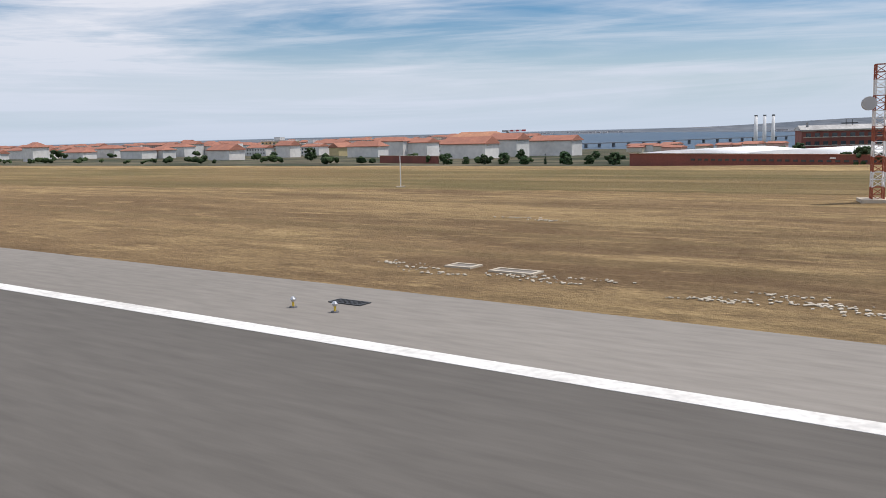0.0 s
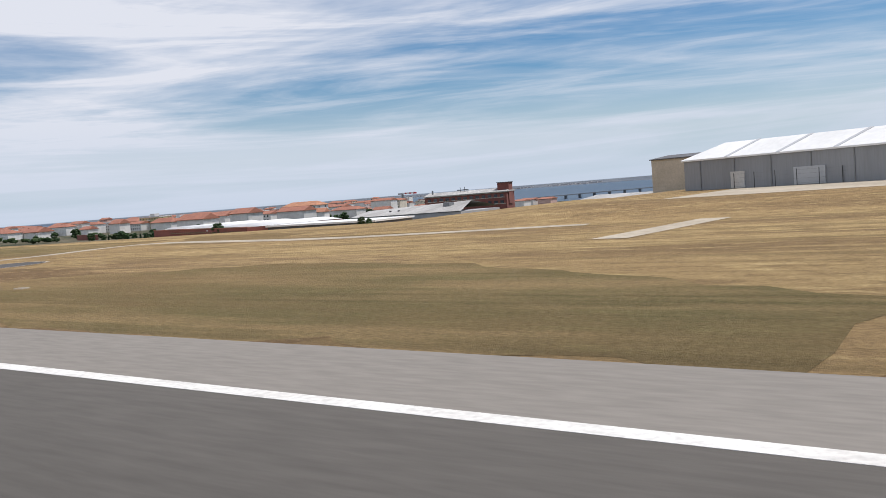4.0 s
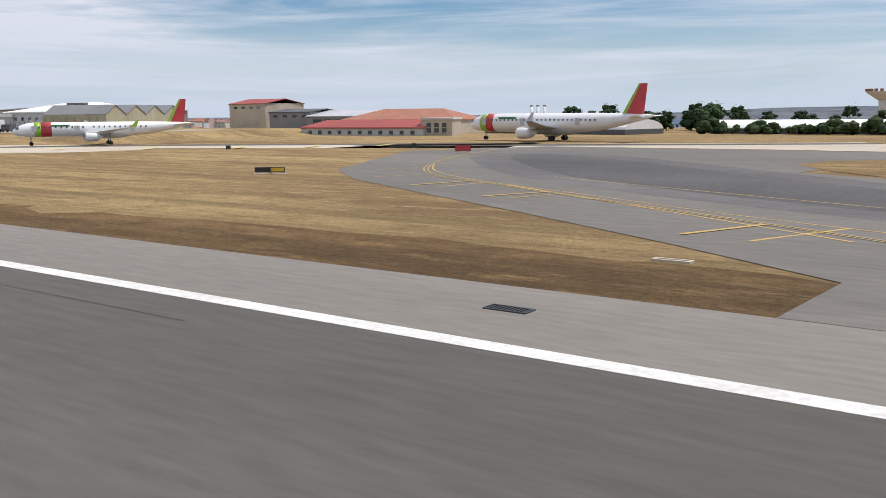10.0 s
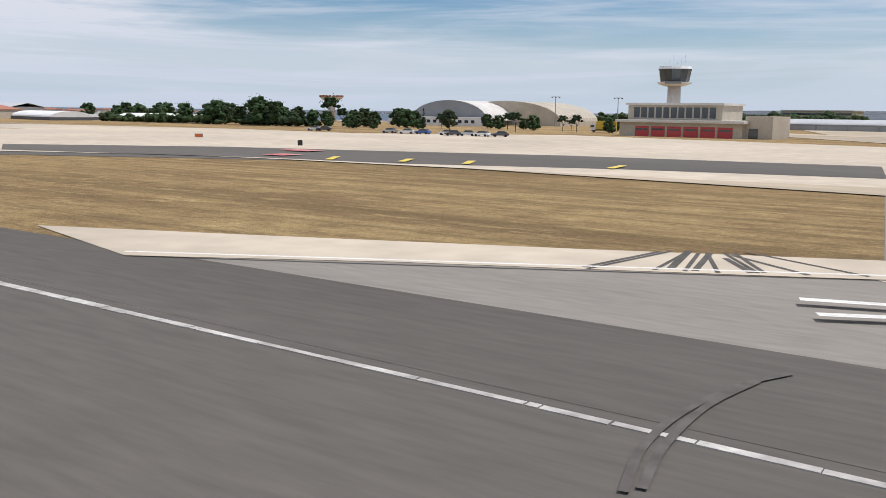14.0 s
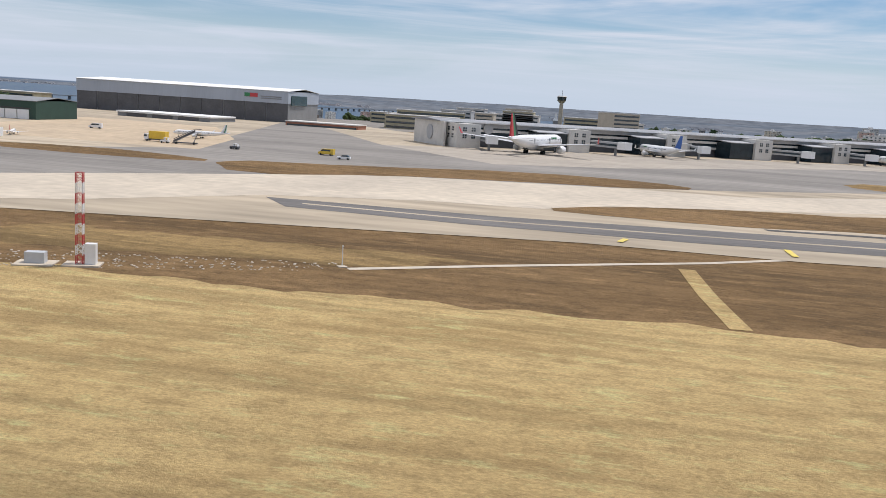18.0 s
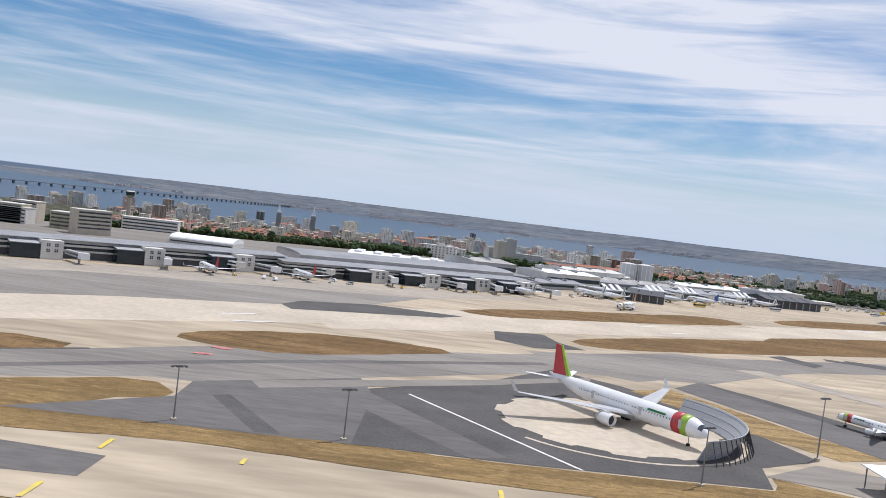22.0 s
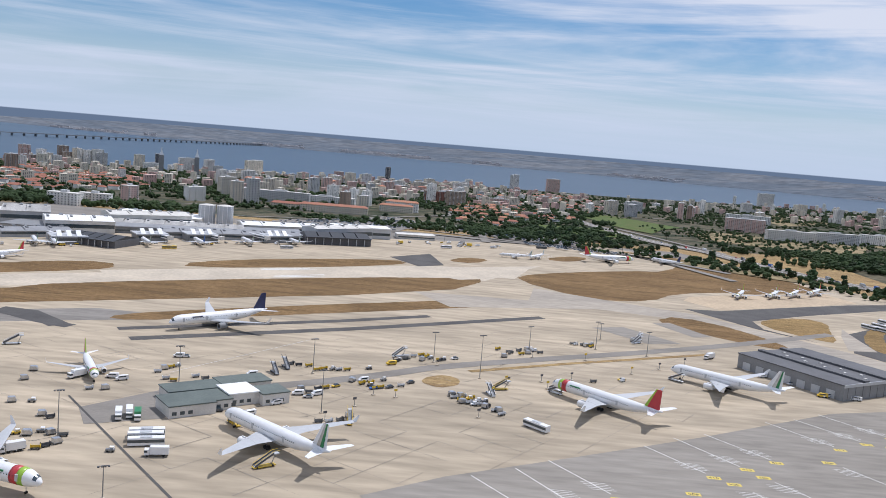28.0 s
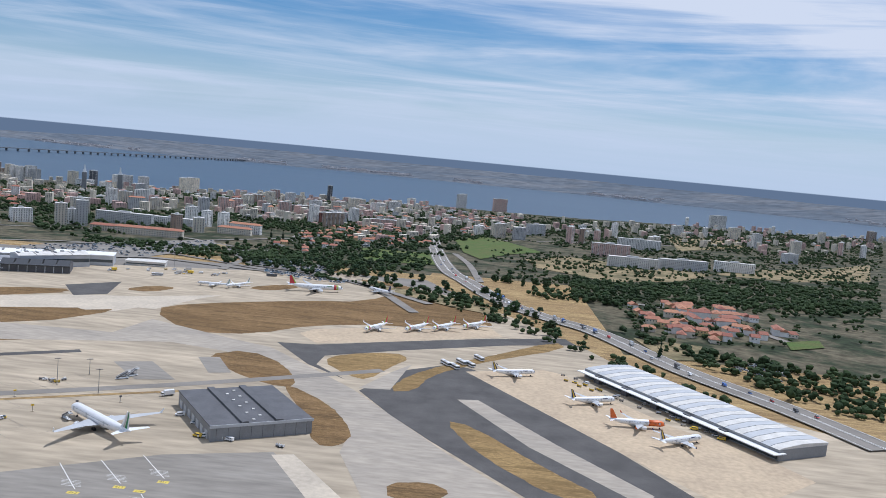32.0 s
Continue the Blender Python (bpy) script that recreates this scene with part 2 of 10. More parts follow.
M["grass"] = turf("dry_grass", (0.335, 0.228, 0.112), (0.45, 0.322, 0.155), (0.25, 0.168, 0.086), 0.6)
M["grass_field"] = turf("field_grass", (0.265, 0.175, 0.092), (0.40, 0.285, 0.142), (0.20, 0.13, 0.07), 0.5, 0.035)
M["grass_brown"] = turf("brown_grass", (0.19, 0.119, 0.056), (0.275, 0.175, 0.084), (0.14, 0.091, 0.045), 0.4)
M["grass_green"] = turf("half_green_grass", (0.225, 0.152, 0.074), (0.165, 0.135, 0.06), (0.30, 0.215, 0.105), 0.3, 0.03)
M["grass_dry"] = turf("dry_infield_grass", (0.27, 0.18, 0.08), (0.36, 0.245, 0.11), (0.20, 0.135, 0.062), 0.4)
M["straw"] = turf("cut_straw", (0.51, 0.365, 0.165), (0.58, 0.42, 0.195), (0.41, 0.285, 0.128), 0.35)
M["green"] = material("green_field", (0.085, 0.135, 0.04), (0.12, 0.13, 0.05), 0.03, 0.95, fine=0.4, amount=0.4, gloss=0.1)
M["asphalt"] = material("dark_asphalt", (0.129, 0.118, 0.105), (0.086, 0.079, 0.07), 0.03, 0.9, fine=2.6, amount=0.22, stretch=(0.16, 1, 1), bump=0.01, gloss=0.25)
M["asphalt_old"] = material("old_asphalt", (0.258, 0.236, 0.208), (0.197, 0.18, 0.158), 0.04, 0.9, fine=3.0, amount=0.2, stretch=(0.2, 1, 1), bump=0.01, gloss=0.25)
M["taxi"] = material("taxiway_asphalt", (0.285, 0.262, 0.232), (0.185, 0.17, 0.152), 0.03, 0.9, fine=0.5, amount=0.35, stretch=(0.12, 1, 1), turn=-36, gloss=0.25)
M["tar"] = material("new_asphalt", (0.112, 0.106, 0.101), (0.078, 0.074, 0.071), 0.05, 0.9, fine=1.5, amount=0.3, gloss=0.25)
M["asphalt_exit"] = material("worn_exit_asphalt", (0.19, 0.175, 0.155), (0.14, 0.129, 0.114), 0.05, 0.9, fine=2.2, amount=0.28, stretch=(0.2, 1, 1), turn=-30, bump=0.01, gloss=0.25)
M["asphalt_mid"] = material("worn_taxi_asphalt", (0.165, 0.155, 0.145), (0.115, 0.108, 0.102), 0.05, 0.9, fine=0.8, amount=0.35, stretch=(0.2, 1, 1), gloss=0.25)
M["rolled"] = material("tyre_darkened_asphalt", (0.155, 0.147, 0.14), (0.10, 0.095, 0.09), 0.06, 0.9, fine=1.2, amount=0.3, stretch=(0.3, 1, 1), turn=-30, gloss=0.25)
M["concrete_grey"] = material("grey_concrete", (0.40, 0.35, 0.285), (0.31, 0.275, 0.23), 0.03, 0.9, fine=0.3, amount=0.3, stretch=(0.3, 1, 1), turn=-40, gloss=0.3)
M["joint"] = material("tarred_joint", (0.26, 0.235, 0.20), (0.40, 0.36, 0.30), 0.15, 0.9, fine=1.5, amount=0.4, gloss=0.2)
M["worn_line"] = material("worn_paint_line", (0.56, 0.54, 0.50), (0.32, 0.30, 0.28), 0.5, 0.75, fine=3, amount=0.4)
M["concrete"] = material("light_concrete", (0.56, 0.485, 0.38), (0.45, 0.39, 0.31), 0.03, 0.9, fine=0.35, amount=0.22, bump=0.01, gloss=0.3)
M["apron"] = material("apron_concrete", (0.47, 0.39, 0.285), (0.335, 0.28, 0.205), 0.022, 0.9, fine=0.16, amount=0.45, stretch=(0.22, 1, 1), turn=-33, gloss=0.3)
M["apron_warm"] = material("warm_concrete", (0.52, 0.41, 0.28), (0.42, 0.33, 0.23), 0.03, 0.9, fine=0.3, amount=0.25, gloss=0.3)
M["apron_grey"] = material("grey_apron", (0.29, 0.264, 0.228), (0.225, 0.204, 0.175), 0.03, 0.9, fine=0.3, amount=0.3, stretch=(0.2, 1, 1), turn=-33, gloss=0.3)
M["road"] = material("service_road", (0.46, 0.40, 0.31), (0.36, 0.31, 0.24), 0.08, 0.95, fine=1.2, amount=0.3, gloss=0.2)
M["white_line"] = material("white_paint_line", (0.74, 0.73, 0.69), (0.60, 0.58, 0.54), 0.4, 0.7, fine=4, amount=0.3)
M["yellow_line"] = material("yellow_paint_line", (0.58, 0.36, 0.07), (0.42, 0.30, 0.11), 0.4, 0.7, fine=4, amount=0.3)
M["yellow_mark"] = material("bright_yellow_mark", (0.72, 0.55, 0.07), (0.58, 0.46, 0.12), 0.3, 0.7, fine=3, amount=0.2)
M["red_mark"] = material("red_paint_mark", (0.50, 0.10, 0.10), (0.50, 0.26, 0.24), 0.5, 0.8, fine=3, amount=0.3)
M["black"] = material("black_paint", (0.03, 0.03, 0.03), None, 1, 0.6, fine=5, amount=0.3)
M["rubber"] = material("tyre_marks", (0.082, 0.076, 0.07), (0.118, 0.109, 0.099), 0.3, 0.9, fine=2, amount=0.4, gloss=0.2)
M["white"] = material("white_paint", (0.80, 0.80, 0.80), (0.74, 0.74, 0.73), 0.25, 0.35, fine=3, amount=0.05)
M["offwhite"] = material("off_white_wall", (0.66, 0.64, 0.60), (0.55, 0.53, 0.49), 0.15, 0.8, fine=1.5, amount=0.15)
M["white_roof"] = material("white_membrane_roof", (0.84, 0.84, 0.83), (0.74, 0.74, 0.72), 0.12, 0.6, fine=1, amount=0.08)
M["hangar_panel"] = material("pale_blue_grey_cladding", (0.38, 0.42, 0.48), (0.34, 0.375, 0.43), 0.1, 0.5, fine=1, amount=0.08, stretch=(1, 1, 0.1))
M["hill"] = material("dry_hill_grass", (0.30, 0.235, 0.135), (0.155, 0.135, 0.075), 0.02, 0.95, fine=0.12, amount=0.6, spread=(0.4, 0.6), gloss=0.1)
M["shed_roof"] = material("weathered_shed_roof", (0.46, 0.45, 0.43), (0.30, 0.29, 0.275), 0.12, 0.8, fine=1.2, amount=0.35, stretch=(1, 0.2, 1))
M["panel_grey"] = material("grey_metal_panels", (0.42, 0.425, 0.435), (0.35, 0.355, 0.365), 0.12, 0.6, fine=1, amount=0.12)
M["roof_grey"] = material("ribbed_grey_roof", (0.30, 0.305, 0.315), (0.235, 0.24, 0.25), 0.06, 0.6, fine=0.8, amount=0.25)
M["bay_glass"] = material("dark_blue_glass", (0.012, 0.022, 0.03), (0.02, 0.035, 0.045), 0.3, 0.12, fine=1, amount=0.2, gloss=0.5)
M["grey_steel"] = material("grey_sheet_steel", (0.30, 0.31, 0.325), (0.25, 0.26, 0.27), 0.15, 0.5, metal=0.3, fine=3, amount=0.12, stretch=(1, 1, 0.1))
M["grey_light"] = material("light_grey_panels", (0.50, 0.51, 0.52), (0.44, 0.45, 0.46), 0.12, 0.5, fine=2, amount=0.1)
M["grey_dark"] = material("dark_grey_roof", (0.115, 0.115, 0.122), (0.085, 0.085, 0.09), 0.1, 0.7, fine=1, amount=0.2)
M["grey_mid"] = material("mid_grey_wall", (0.245, 0.25, 0.255), (0.20, 0.205, 0.21), 0.1, 0.6, fine=1, amount=0.15)
M["beige"] = material("beige_corrugated_wall", (0.43, 0.39, 0.27), (0.35, 0.315, 0.215), 0.2, 0.8, fine=2, amount=0.2, stretch=(1, 1, 0.15))
M["stone"] = material("pale_stone_wall", (0.52, 0.46, 0.37), (0.43, 0.38, 0.3), 0.2, 0.85, fine=2, amount=0.2)
M["brick"] = material("red_brick_wall", (0.25, 0.085, 0.065), (0.19, 0.07, 0.055), 0.2, 0.9, fine=3, amount=0.3)
M["brick_pale"] = material("orange_brick_wall", (0.36, 0.16, 0.10), (0.29, 0.13, 0.085), 0.2, 0.9, fine=3, amount=0.3)
M["tile"] = material("orange_roof_tiles", (0.42, 0.185, 0.115), (0.33, 0.15, 0.10), 0.3, 0.9, fine=3, amount=0.4, each=0.22)
M["tile_red"] = material("red_sheet_roof", (0.36, 0.075, 0.06), (0.30, 0.07, 0.06), 0.15, 0.7, fine=2, amount=0.2)
M["glass"] = material("dark_window_glass", (0.035, 0.05, 0.06), (0.05, 0.07, 0.085), 0.3, 0.08, fine=1, amount=0.2, gloss=0.8)
M["glass_green"] = material("green_curtain_glass", (0.03, 0.075, 0.075), (0.025, 0.055, 0.06), 0.2, 0.08, fine=1, amount=0.2, gloss=0.8)
M["green_steel"] = material("dark_green_sheet", (0.022, 0.062, 0.045), (0.018, 0.05, 0.038), 0.2, 0.6, fine=2, amount=0.2)
M["steel"] = material("galvanised_steel", (0.30, 0.31, 0.32), None, 0.8, 0.45, metal=0.7, fine=6, amount=0.15)
M["dark_steel"] = material("dark_steel", (0.07, 0.072, 0.075), None, 0.8, 0.5, metal=0.4, fine=6, amount=0.15)
M["red_paint"] = material("red_paint", (0.52, 0.045, 0.05), (0.44, 0.045, 0.05), 0.4, 0.4, fine=3, amount=0.1)
M["lime"] = material("lime_green_paint", (0.34, 0.52, 0.05), (0.26, 0.44, 0.05), 0.4, 0.35, fine=3, amount=0.08)
M["dark_green"] = material("dark_green_paint", (0.03, 0.22, 0.08), None, 0.4, 0.35, fine=3, amount=0.08)
M["navy"] = material("navy_paint", (0.022, 0.03, 0.10), None, 0.4, 0.35, fine=3, amount=0.08)
M["rust_red"] = material("rusty_red_paint", (0.36, 0.085, 0.035), (0.26, 0.07, 0.04), 0.4, 0.6, fine=3, amount=0.3)
M["orange"] = material("orange_paint", (0.75, 0.16, 0.03), None, 0.4, 0.4, fine=3, amount=0.1)
M["yellow"] = material("yellow_paint", (0.75, 0.50, 0.04), (0.62, 0.42, 0.05), 0.4, 0.5, fine=3, amount=0.15)
M["blue"] = material("blue_paint", (0.05, 0.14, 0.42), None, 0.4, 0.4, fine=3, amount=0.1)
M["silver"] = material("bare_aluminium", (0.62, 0.63, 0.65), None, 0.6, 0.3, metal=0.85, fine=5, amount=0.08)
M["tyre"] = material("black_rubber", (0.02, 0.02, 0.02), None, 2, 0.85, fine=8, amount=0.2)
M["trunk"] = material("bark", (0.11, 0.08, 0.055), None, 2, 0.95, fine=12, amount=0.4)
M["leaf"] = material("tree_leaves", (0.042, 0.072, 0.026), (0.024, 0.044, 0.018), 0.35, 0.8, fine=2.5, amount=0.7, each=0.35, gloss=0.2)
M["leaf_pine"] = material("pine_needles", (0.03, 0.055, 0.024), (0.018, 0.034, 0.016), 0.35, 0.8, fine=2.5, amount=0.6, each=0.3, gloss=0.2)
M["sand"] = material("pale_ground", (0.44, 0.36, 0.25), (0.33, 0.27, 0.18), 0.02, 0.95, fine=0.3, amount=0.3, gloss=0.1)
# no haze in the air: distance haze is mixed into these blue-grey colours
M["far_land"] = material("haze_tinted_far_shore", (0.122, 0.142, 0.168), (0.175, 0.185, 0.20), 0.006, 0.95, fine=0.03, amount=0.5, stretch=(0.25, 1, 1), spread=(0.42, 0.66), gloss=0.0)
# walls washed out to grey-white, with the haze painted into the colour
M["far_wall"] = material("haze_tinted_white_walls", (0.62, 0.61, 0.62), (0.46, 0.43, 0.43), 0.01, 0.9, fine=0.1, amount=0.2, each=0.3)


# ---- building blocks ----


class Solid:
    """Collects vertices and faces of one mesh, in metres."""

    def __init__(self):
        self.v, self.f = [], []

    def add(self, verts, faces):
        n = len(self.v)
        self.v += [tuple(p) for p in verts]
        self.f += [tuple(n + i for i in f) for f in faces]
        return self

    def box(self, x0, x1, y0, y1, z0, z1):
        return self.add([(x0, y0, z0), (x1, y0, z0), (x1, y1, z0), (x0, y1, z0), (x0, y0, z1), (x1, y0, z1), (x1, y1, z1), (x0, y1, z1)],
                        [(0, 3, 2, 1), (4, 5, 6, 7), (0, 1, 5, 4), (1, 2, 6, 5), (2, 3, 7, 6), (3, 0, 4, 7)])

    def prism(self, pts, z0, z1):
        n = len(pts)
        return self.add([(x, y, z0) for x, y in pts] + [(x, y, z1) for x, y in pts],
                        [tuple(range(n - 1, -1, -1)), tuple(range(n, 2 * n))] + [(i, (i + 1) % n, n + (i + 1) % n, n + i) for i in range(n)])

    def section(self, pts, x0, x1):
        """A profile of (y, z) drawn out along x."""
        n = len(pts)
        return self.add([(x0, y, z) for y, z in pts] + [(x1, y, z) for y, z in pts],
                        [tuple(range(n - 1, -1, -1)), tuple(range(n, 2 * n))] + [(i, (i + 1) % n, n + (i + 1) % n, n + i) for i in range(n)])

    def tube(self, a, b, r0, r1=None, n=8):
        a, b = Vector(a), Vector(b)
        r1 = r0 if r1 is None else r1
        d = (b - a).normalized()
        u = d.orthogonal().normalized()
        w = d.cross(u)
        ring = [(math.cos(6.28319 * i / n), math.sin(6.28319 * i / n)) for i in range(n)]
        return self.add([a + (u * c + w * s) * r0 for c, s in ring] + [b + (u * c + w * s) * r1 for c, s in ring],
                        [tuple(range(n - 1, -1, -1)), tuple(range(n, 2 * n))] + [(i, (i + 1) % n, n + (i + 1) % n, n + i) for i in range(n)])

    def loft(self, rings, cap=True):
        n = len(rings[0])
        v = [p for r in rings for p in r]
        f = [(k * n + i, k * n + (i + 1) % n, (k + 1) * n + (i + 1) % n, (k + 1) * n + i) for k in range(len(rings) - 1) for i in range(n)]
        if cap:
            f += [tuple(range(n - 1, -1, -1)), tuple((len(rings) - 1) * n + i for i in range(n))]
        return self.add(v, f)

    def mesh(self, name, mat, smooth=False):
        me = bpy.data.meshes.new(name)
        me.from_pydata(self.v, [], self.f)
        me.materials.append(M[mat] if isinstance(mat, str) else mat)
        if smooth:
            me.polygons.foreach_set("use_smooth", [True] * len(me.polygons))
        me.update()
        return me


def part(name, solid, mat, parent, label="", smooth=False, at=None):
    """One mesh object under a thing or under a part."""
    me = solid if isinstance(solid, bpy.types.Mesh) else solid.mesh(name, mat, smooth)
    ob = new(name, me)
    ob.parent = parent
    if at is not None:
        ob.matrix_basis = at
    return tagged(ob, label)


def thing(name, x, y, z, turn, label, category, group="", kind="", size=1.0):
    ob = new(name)
    ob.empty_display_size = 0.1
    ob.matrix_basis = pose(K * x, K * y, K * z, 0, 0, turn)
    ob.scale = (K * size,) * 3
    return tagged(ob, label, category, group, kind)


def setting(name, solid, mat, label="", z=0.0):
    ob = new(name, solid if isinstance(solid, bpy.types.Mesh) else solid.mesh(name, mat))
    ob.scale = (K, K, K)
    ob.location.z = K * z
    return tagged(ob, label, kind="structure")


def at(x, y, z=0.0, turn=0.0):
    return pose(K * x, K * y, K * z, 0, 0, turn)


def rounded(pts, times=2):
    for _ in range(times):
        out = []
        for i, p in enumerate(pts):
            q = pts[(i + 1) % len(pts)]
            out += [(p[0] * 0.75 + q[0] * 0.25, p[1] * 0.75 + q[1] * 0.25), (p[0] * 0.25 + q[0] * 0.75, p[1] * 0.25 + q[1] * 0.75)]
        pts = out
    return pts


def sheet(pts, z):
    """A flat polygon, which may be hollowed, cut into triangles."""
    n = len(pts)
    v, _, f = geometry.delaunay_2d_cdt([Vector(p) for p in pts], [], [list(range(n))], 1, 0.01)[:3]
    s = Solid()
    s.add([(p.x, p.y, z) for p in v], f)
    return s


def ragged(pts, amount, step_=5.0):
    """An outline with an uneven edge, as grass has."""
    out = []
    for i, p in enumerate(pts):
        q = pts[(i + 1) % len(pts)]
        n = min(160, max(1, int(math.hypot(q[0] - p[0], q[1] - p[1]) / step_)))
        for k in range(n):
            x, y = p[0] + (q[0] - p[0]) * k / n, p[1] + (q[1] - p[1]) * k / n
            out.append((x + amount * noise.noise((x * 0.23, y * 0.23, 1.0)) * 1.4, y + amount * (noise.noise((x * 0.19, y * 0.21, 7.0)) + 0.7 * noise.noise((x * 0.6, y * 0.6, 2.0)))))
    return out


LAID = itertools.count()


def band(line, width, z, s=None):
    """A strip of even width along a line."""
    s = s or Solid()
    z += 0.0006 * (next(LAID) % 24)
    n = len(line)
    left, right = [], []
    for i, (x, y) in enumerate(line):
        a, b = line[max(0, i - 1)], line[min(n - 1, i + 1)]
        d = Vector((b[0] - a[0], b[1] - a[1])).normalized()
        left.append((x - d.y * width / 2, y + d.x * width / 2, z))
        right.append((x + d.y * width / 2, y - d.x * width / 2, z))
    return s.add(left + right, [(n + i, n + i + 1, i + 1, i) for i in range(n - 1)])


def curve_line(pts, steps=6):
    out = []
    for i in range(len(pts) - 1):
        p0, p1, p2, p3 = (Vector(pts[max(0, i - 1)]), Vector(pts[i]), Vector(pts[i + 1]), Vector(pts[min(len(pts) - 1, i + 2)]))
        for k in range(steps):
            t = k / steps
            out.append(tuple(0.5 * (2 * p1 + (p2 - p0) * t + (2 * p0 - 5 * p1 + 4 * p2 - p3) * t * t + (3 * p1 - p0 - 3 * p2 + p3) * t ** 3)))
    return out + [tuple(pts[-1])]


def step(a, b, x):
    x = min(1.0, max(0.0, (x - a) / (b - a)))
    return x * x * (3 - 2 * x)


# ---- the lie of the land ----
SHORE_X = (-9000, -2600, -800, 400, 1200, 2200, 3000, 5000, 9000)
SHORE_Y = (5600, 4300, 3700, 3400, 3900, 4600, 4800, 5600, 7500)
FALL_X = (-3000, 0, 190, 245, 500, 800, 1500, 3000)
FALL_Y = (100, 118, 122, 215, 300, 620, 1050, 1250)


def fall_line(x):
    return float(np.interp(x, FALL_X, FALL_Y))


def shore_line(x):
    return float(np.interp(x, SHORE_X, SHORE_Y)) + 60 * math.sin(x * 0.004)


def land(x, y):
    """Height of the ground: the level airfield, and the slope that falls to the river."""
    a, b = fall_line(x), shore_line(x)
    if y <= a:
        return 0.0
    t = (y - a) / (b - a)
    if t >= 1:
        return -97 - min(12.0, (t - 1) * 300)
    return -96 * t ** (0.75 + 0.4 * step(700, 300, x)) - 1.6 * step(0, 45, y - a) * step(245, 190, x)


def steps_of(*spans):
    out = []
    for a, b, n in spans:
        out += [a + (b - a) * i / n for i in range(n)]
    return out + [spans[-1][1]]


gx = steps_of((-10500, -3000, 12), (-3000, 3600, 66), (3600, 10500, 14))
gy = steps_of((-9000, 0, 8), (0, 100, 2), (100, 260, 20), (260, 1500, 24), (1500, 6000, 40), (6000, 9000, 6))


def ground_z(x, y):
    """Height of the ground sheet, between its grid points."""
    i = min(len(gx) - 2, max(0, int(np.searchsorted(gx, x)) - 1))
    j = min(len(gy) - 2, max(0, int(np.searchsorted(gy, y)) - 1))
    u, v = (x - gx[i]) / (gx[i + 1] - gx[i]), (y - gy[j]) / (gy[j + 1] - gy[j])
    a, b, c, d = land(gx[i], gy[j]), land(gx[i + 1], gy[j]), land(gx[i], gy[j + 1]), land(gx[i + 1], gy[j + 1])
    return (a * (1 - u) + b * u) * (1 - v) + (c * (1 - u) + d * u) * v


M["town"] = material("town_ground", (0.12, 0.105, 0.07), (0.036, 0.046, 0.026), 0.02, 0.95, fine=0.09, amount=0.9, spread=(0.44, 0.58), gloss=0.1)
gs = Solid()
gs.add([(x, y, land(x, y)) for y in gy for x in gx],
       [(j * len(gx) + i, j * len(gx) + i + 1, (j + 1) * len(gx) + i + 1, (j + 1) * len(gx) + i) for j in range(len(gy) - 1) for i in range(len(gx) - 1)])
gm = gs.mesh("ground", "grass", True)
gm.materials.append(M["town"])
for p in gm.polygons:
    if p.center.y > fall_line(p.center.x) + 60 or (p.center.x > 2450 and p.center.y > 760):
        p.material_index = 1
setting("ground", gm, None, "dry golden grass of an airfield with a town on the slope")

wm = bpy.data.materials.new("river_water")
wm.use_nodes = True
wb = wm.node_tree.nodes["Principled BSDF"]
wb.inputs["Base Color"].default_value = (0.085, 0.165, 0.215, 1)
wb.inputs["Roughness"].default_value = 0.35
wb.inputs["Specular IOR Level"].default_value = 0.22
wnz = wm.node_tree.nodes.new("ShaderNodeTexNoise")
wnz.inputs["Scale"].default_value, wnz.inputs["Detail"].default_value = 0.004, 6
wtc = wm.node_tree.nodes.new("ShaderNodeTexCoord")
wmp = wm.node_tree.nodes.new("ShaderNodeMapping")
wmp.inputs["Scale"].default_value = (0.3, 1, 1)
wcr = wm.node_tree.nodes.new("ShaderNodeMix")
wcr.data_type = "RGBA"
wcr.inputs["A"].default_value, wcr.inputs["B"].default_value = (0.022, 0.048, 0.085, 1), (0.04, 0.078, 0.122, 1)
wm.node_tree.links.new(wtc.outputs["Object"], wmp.inputs[0])
wm.node_tree.links.new(wmp.outputs[0], wnz.inputs["Vector"])
wm.node_tree.links.new(wnz.outputs[0], wcr.inputs["Factor"])
wm.node_tree.links.new(wcr.outputs["Result"], wb.inputs["Base Color"])
wbp = wm.node_tree.nodes.new("ShaderNodeBump")
wn2 = wm.node_tree.nodes.new("ShaderNodeTexNoise")
wn2.inputs["Scale"].default_value, wn2.inputs["Detail"].default_value = 0.08, 5
wm.node_tree.links.new(wtc.outputs["Object"], wn2.inputs["Vector"])
wm.node_tree.links.new(wn2.outputs[0], wbp.inputs["Height"])
wbp.inputs["Strength"].default_value, wbp.inputs["Distance"].default_value = 0.15, 1.0
wm.node_tree.links.new(wbp.outputs[0], wb.inputs["Normal"])
M["water"] = wm


def west_rise(deg):
    """The wide estuary in the west: its far bank lies low under the horizon."""
    return 48 * step(-15, -30, deg)


wx, wy = [-11000 + 750 * i for i in range(31)], [2400 + 650 * j for j in range(15)]
ws = Solid().add([(x, y, -95 + west_rise(math.degrees(math.atan2(x - 1100, y))) * step(6200, 9400, math.hypot(x - 1100, y))) for y in wy for x in wx], [(j * 31 + i, j * 31 + i + 1, (j + 1) * 31 + i + 1, (j + 1) * 31 + i) for j in range(14) for i in range(30)])
setting("water", ws, "water", "wide blue river behind the town")

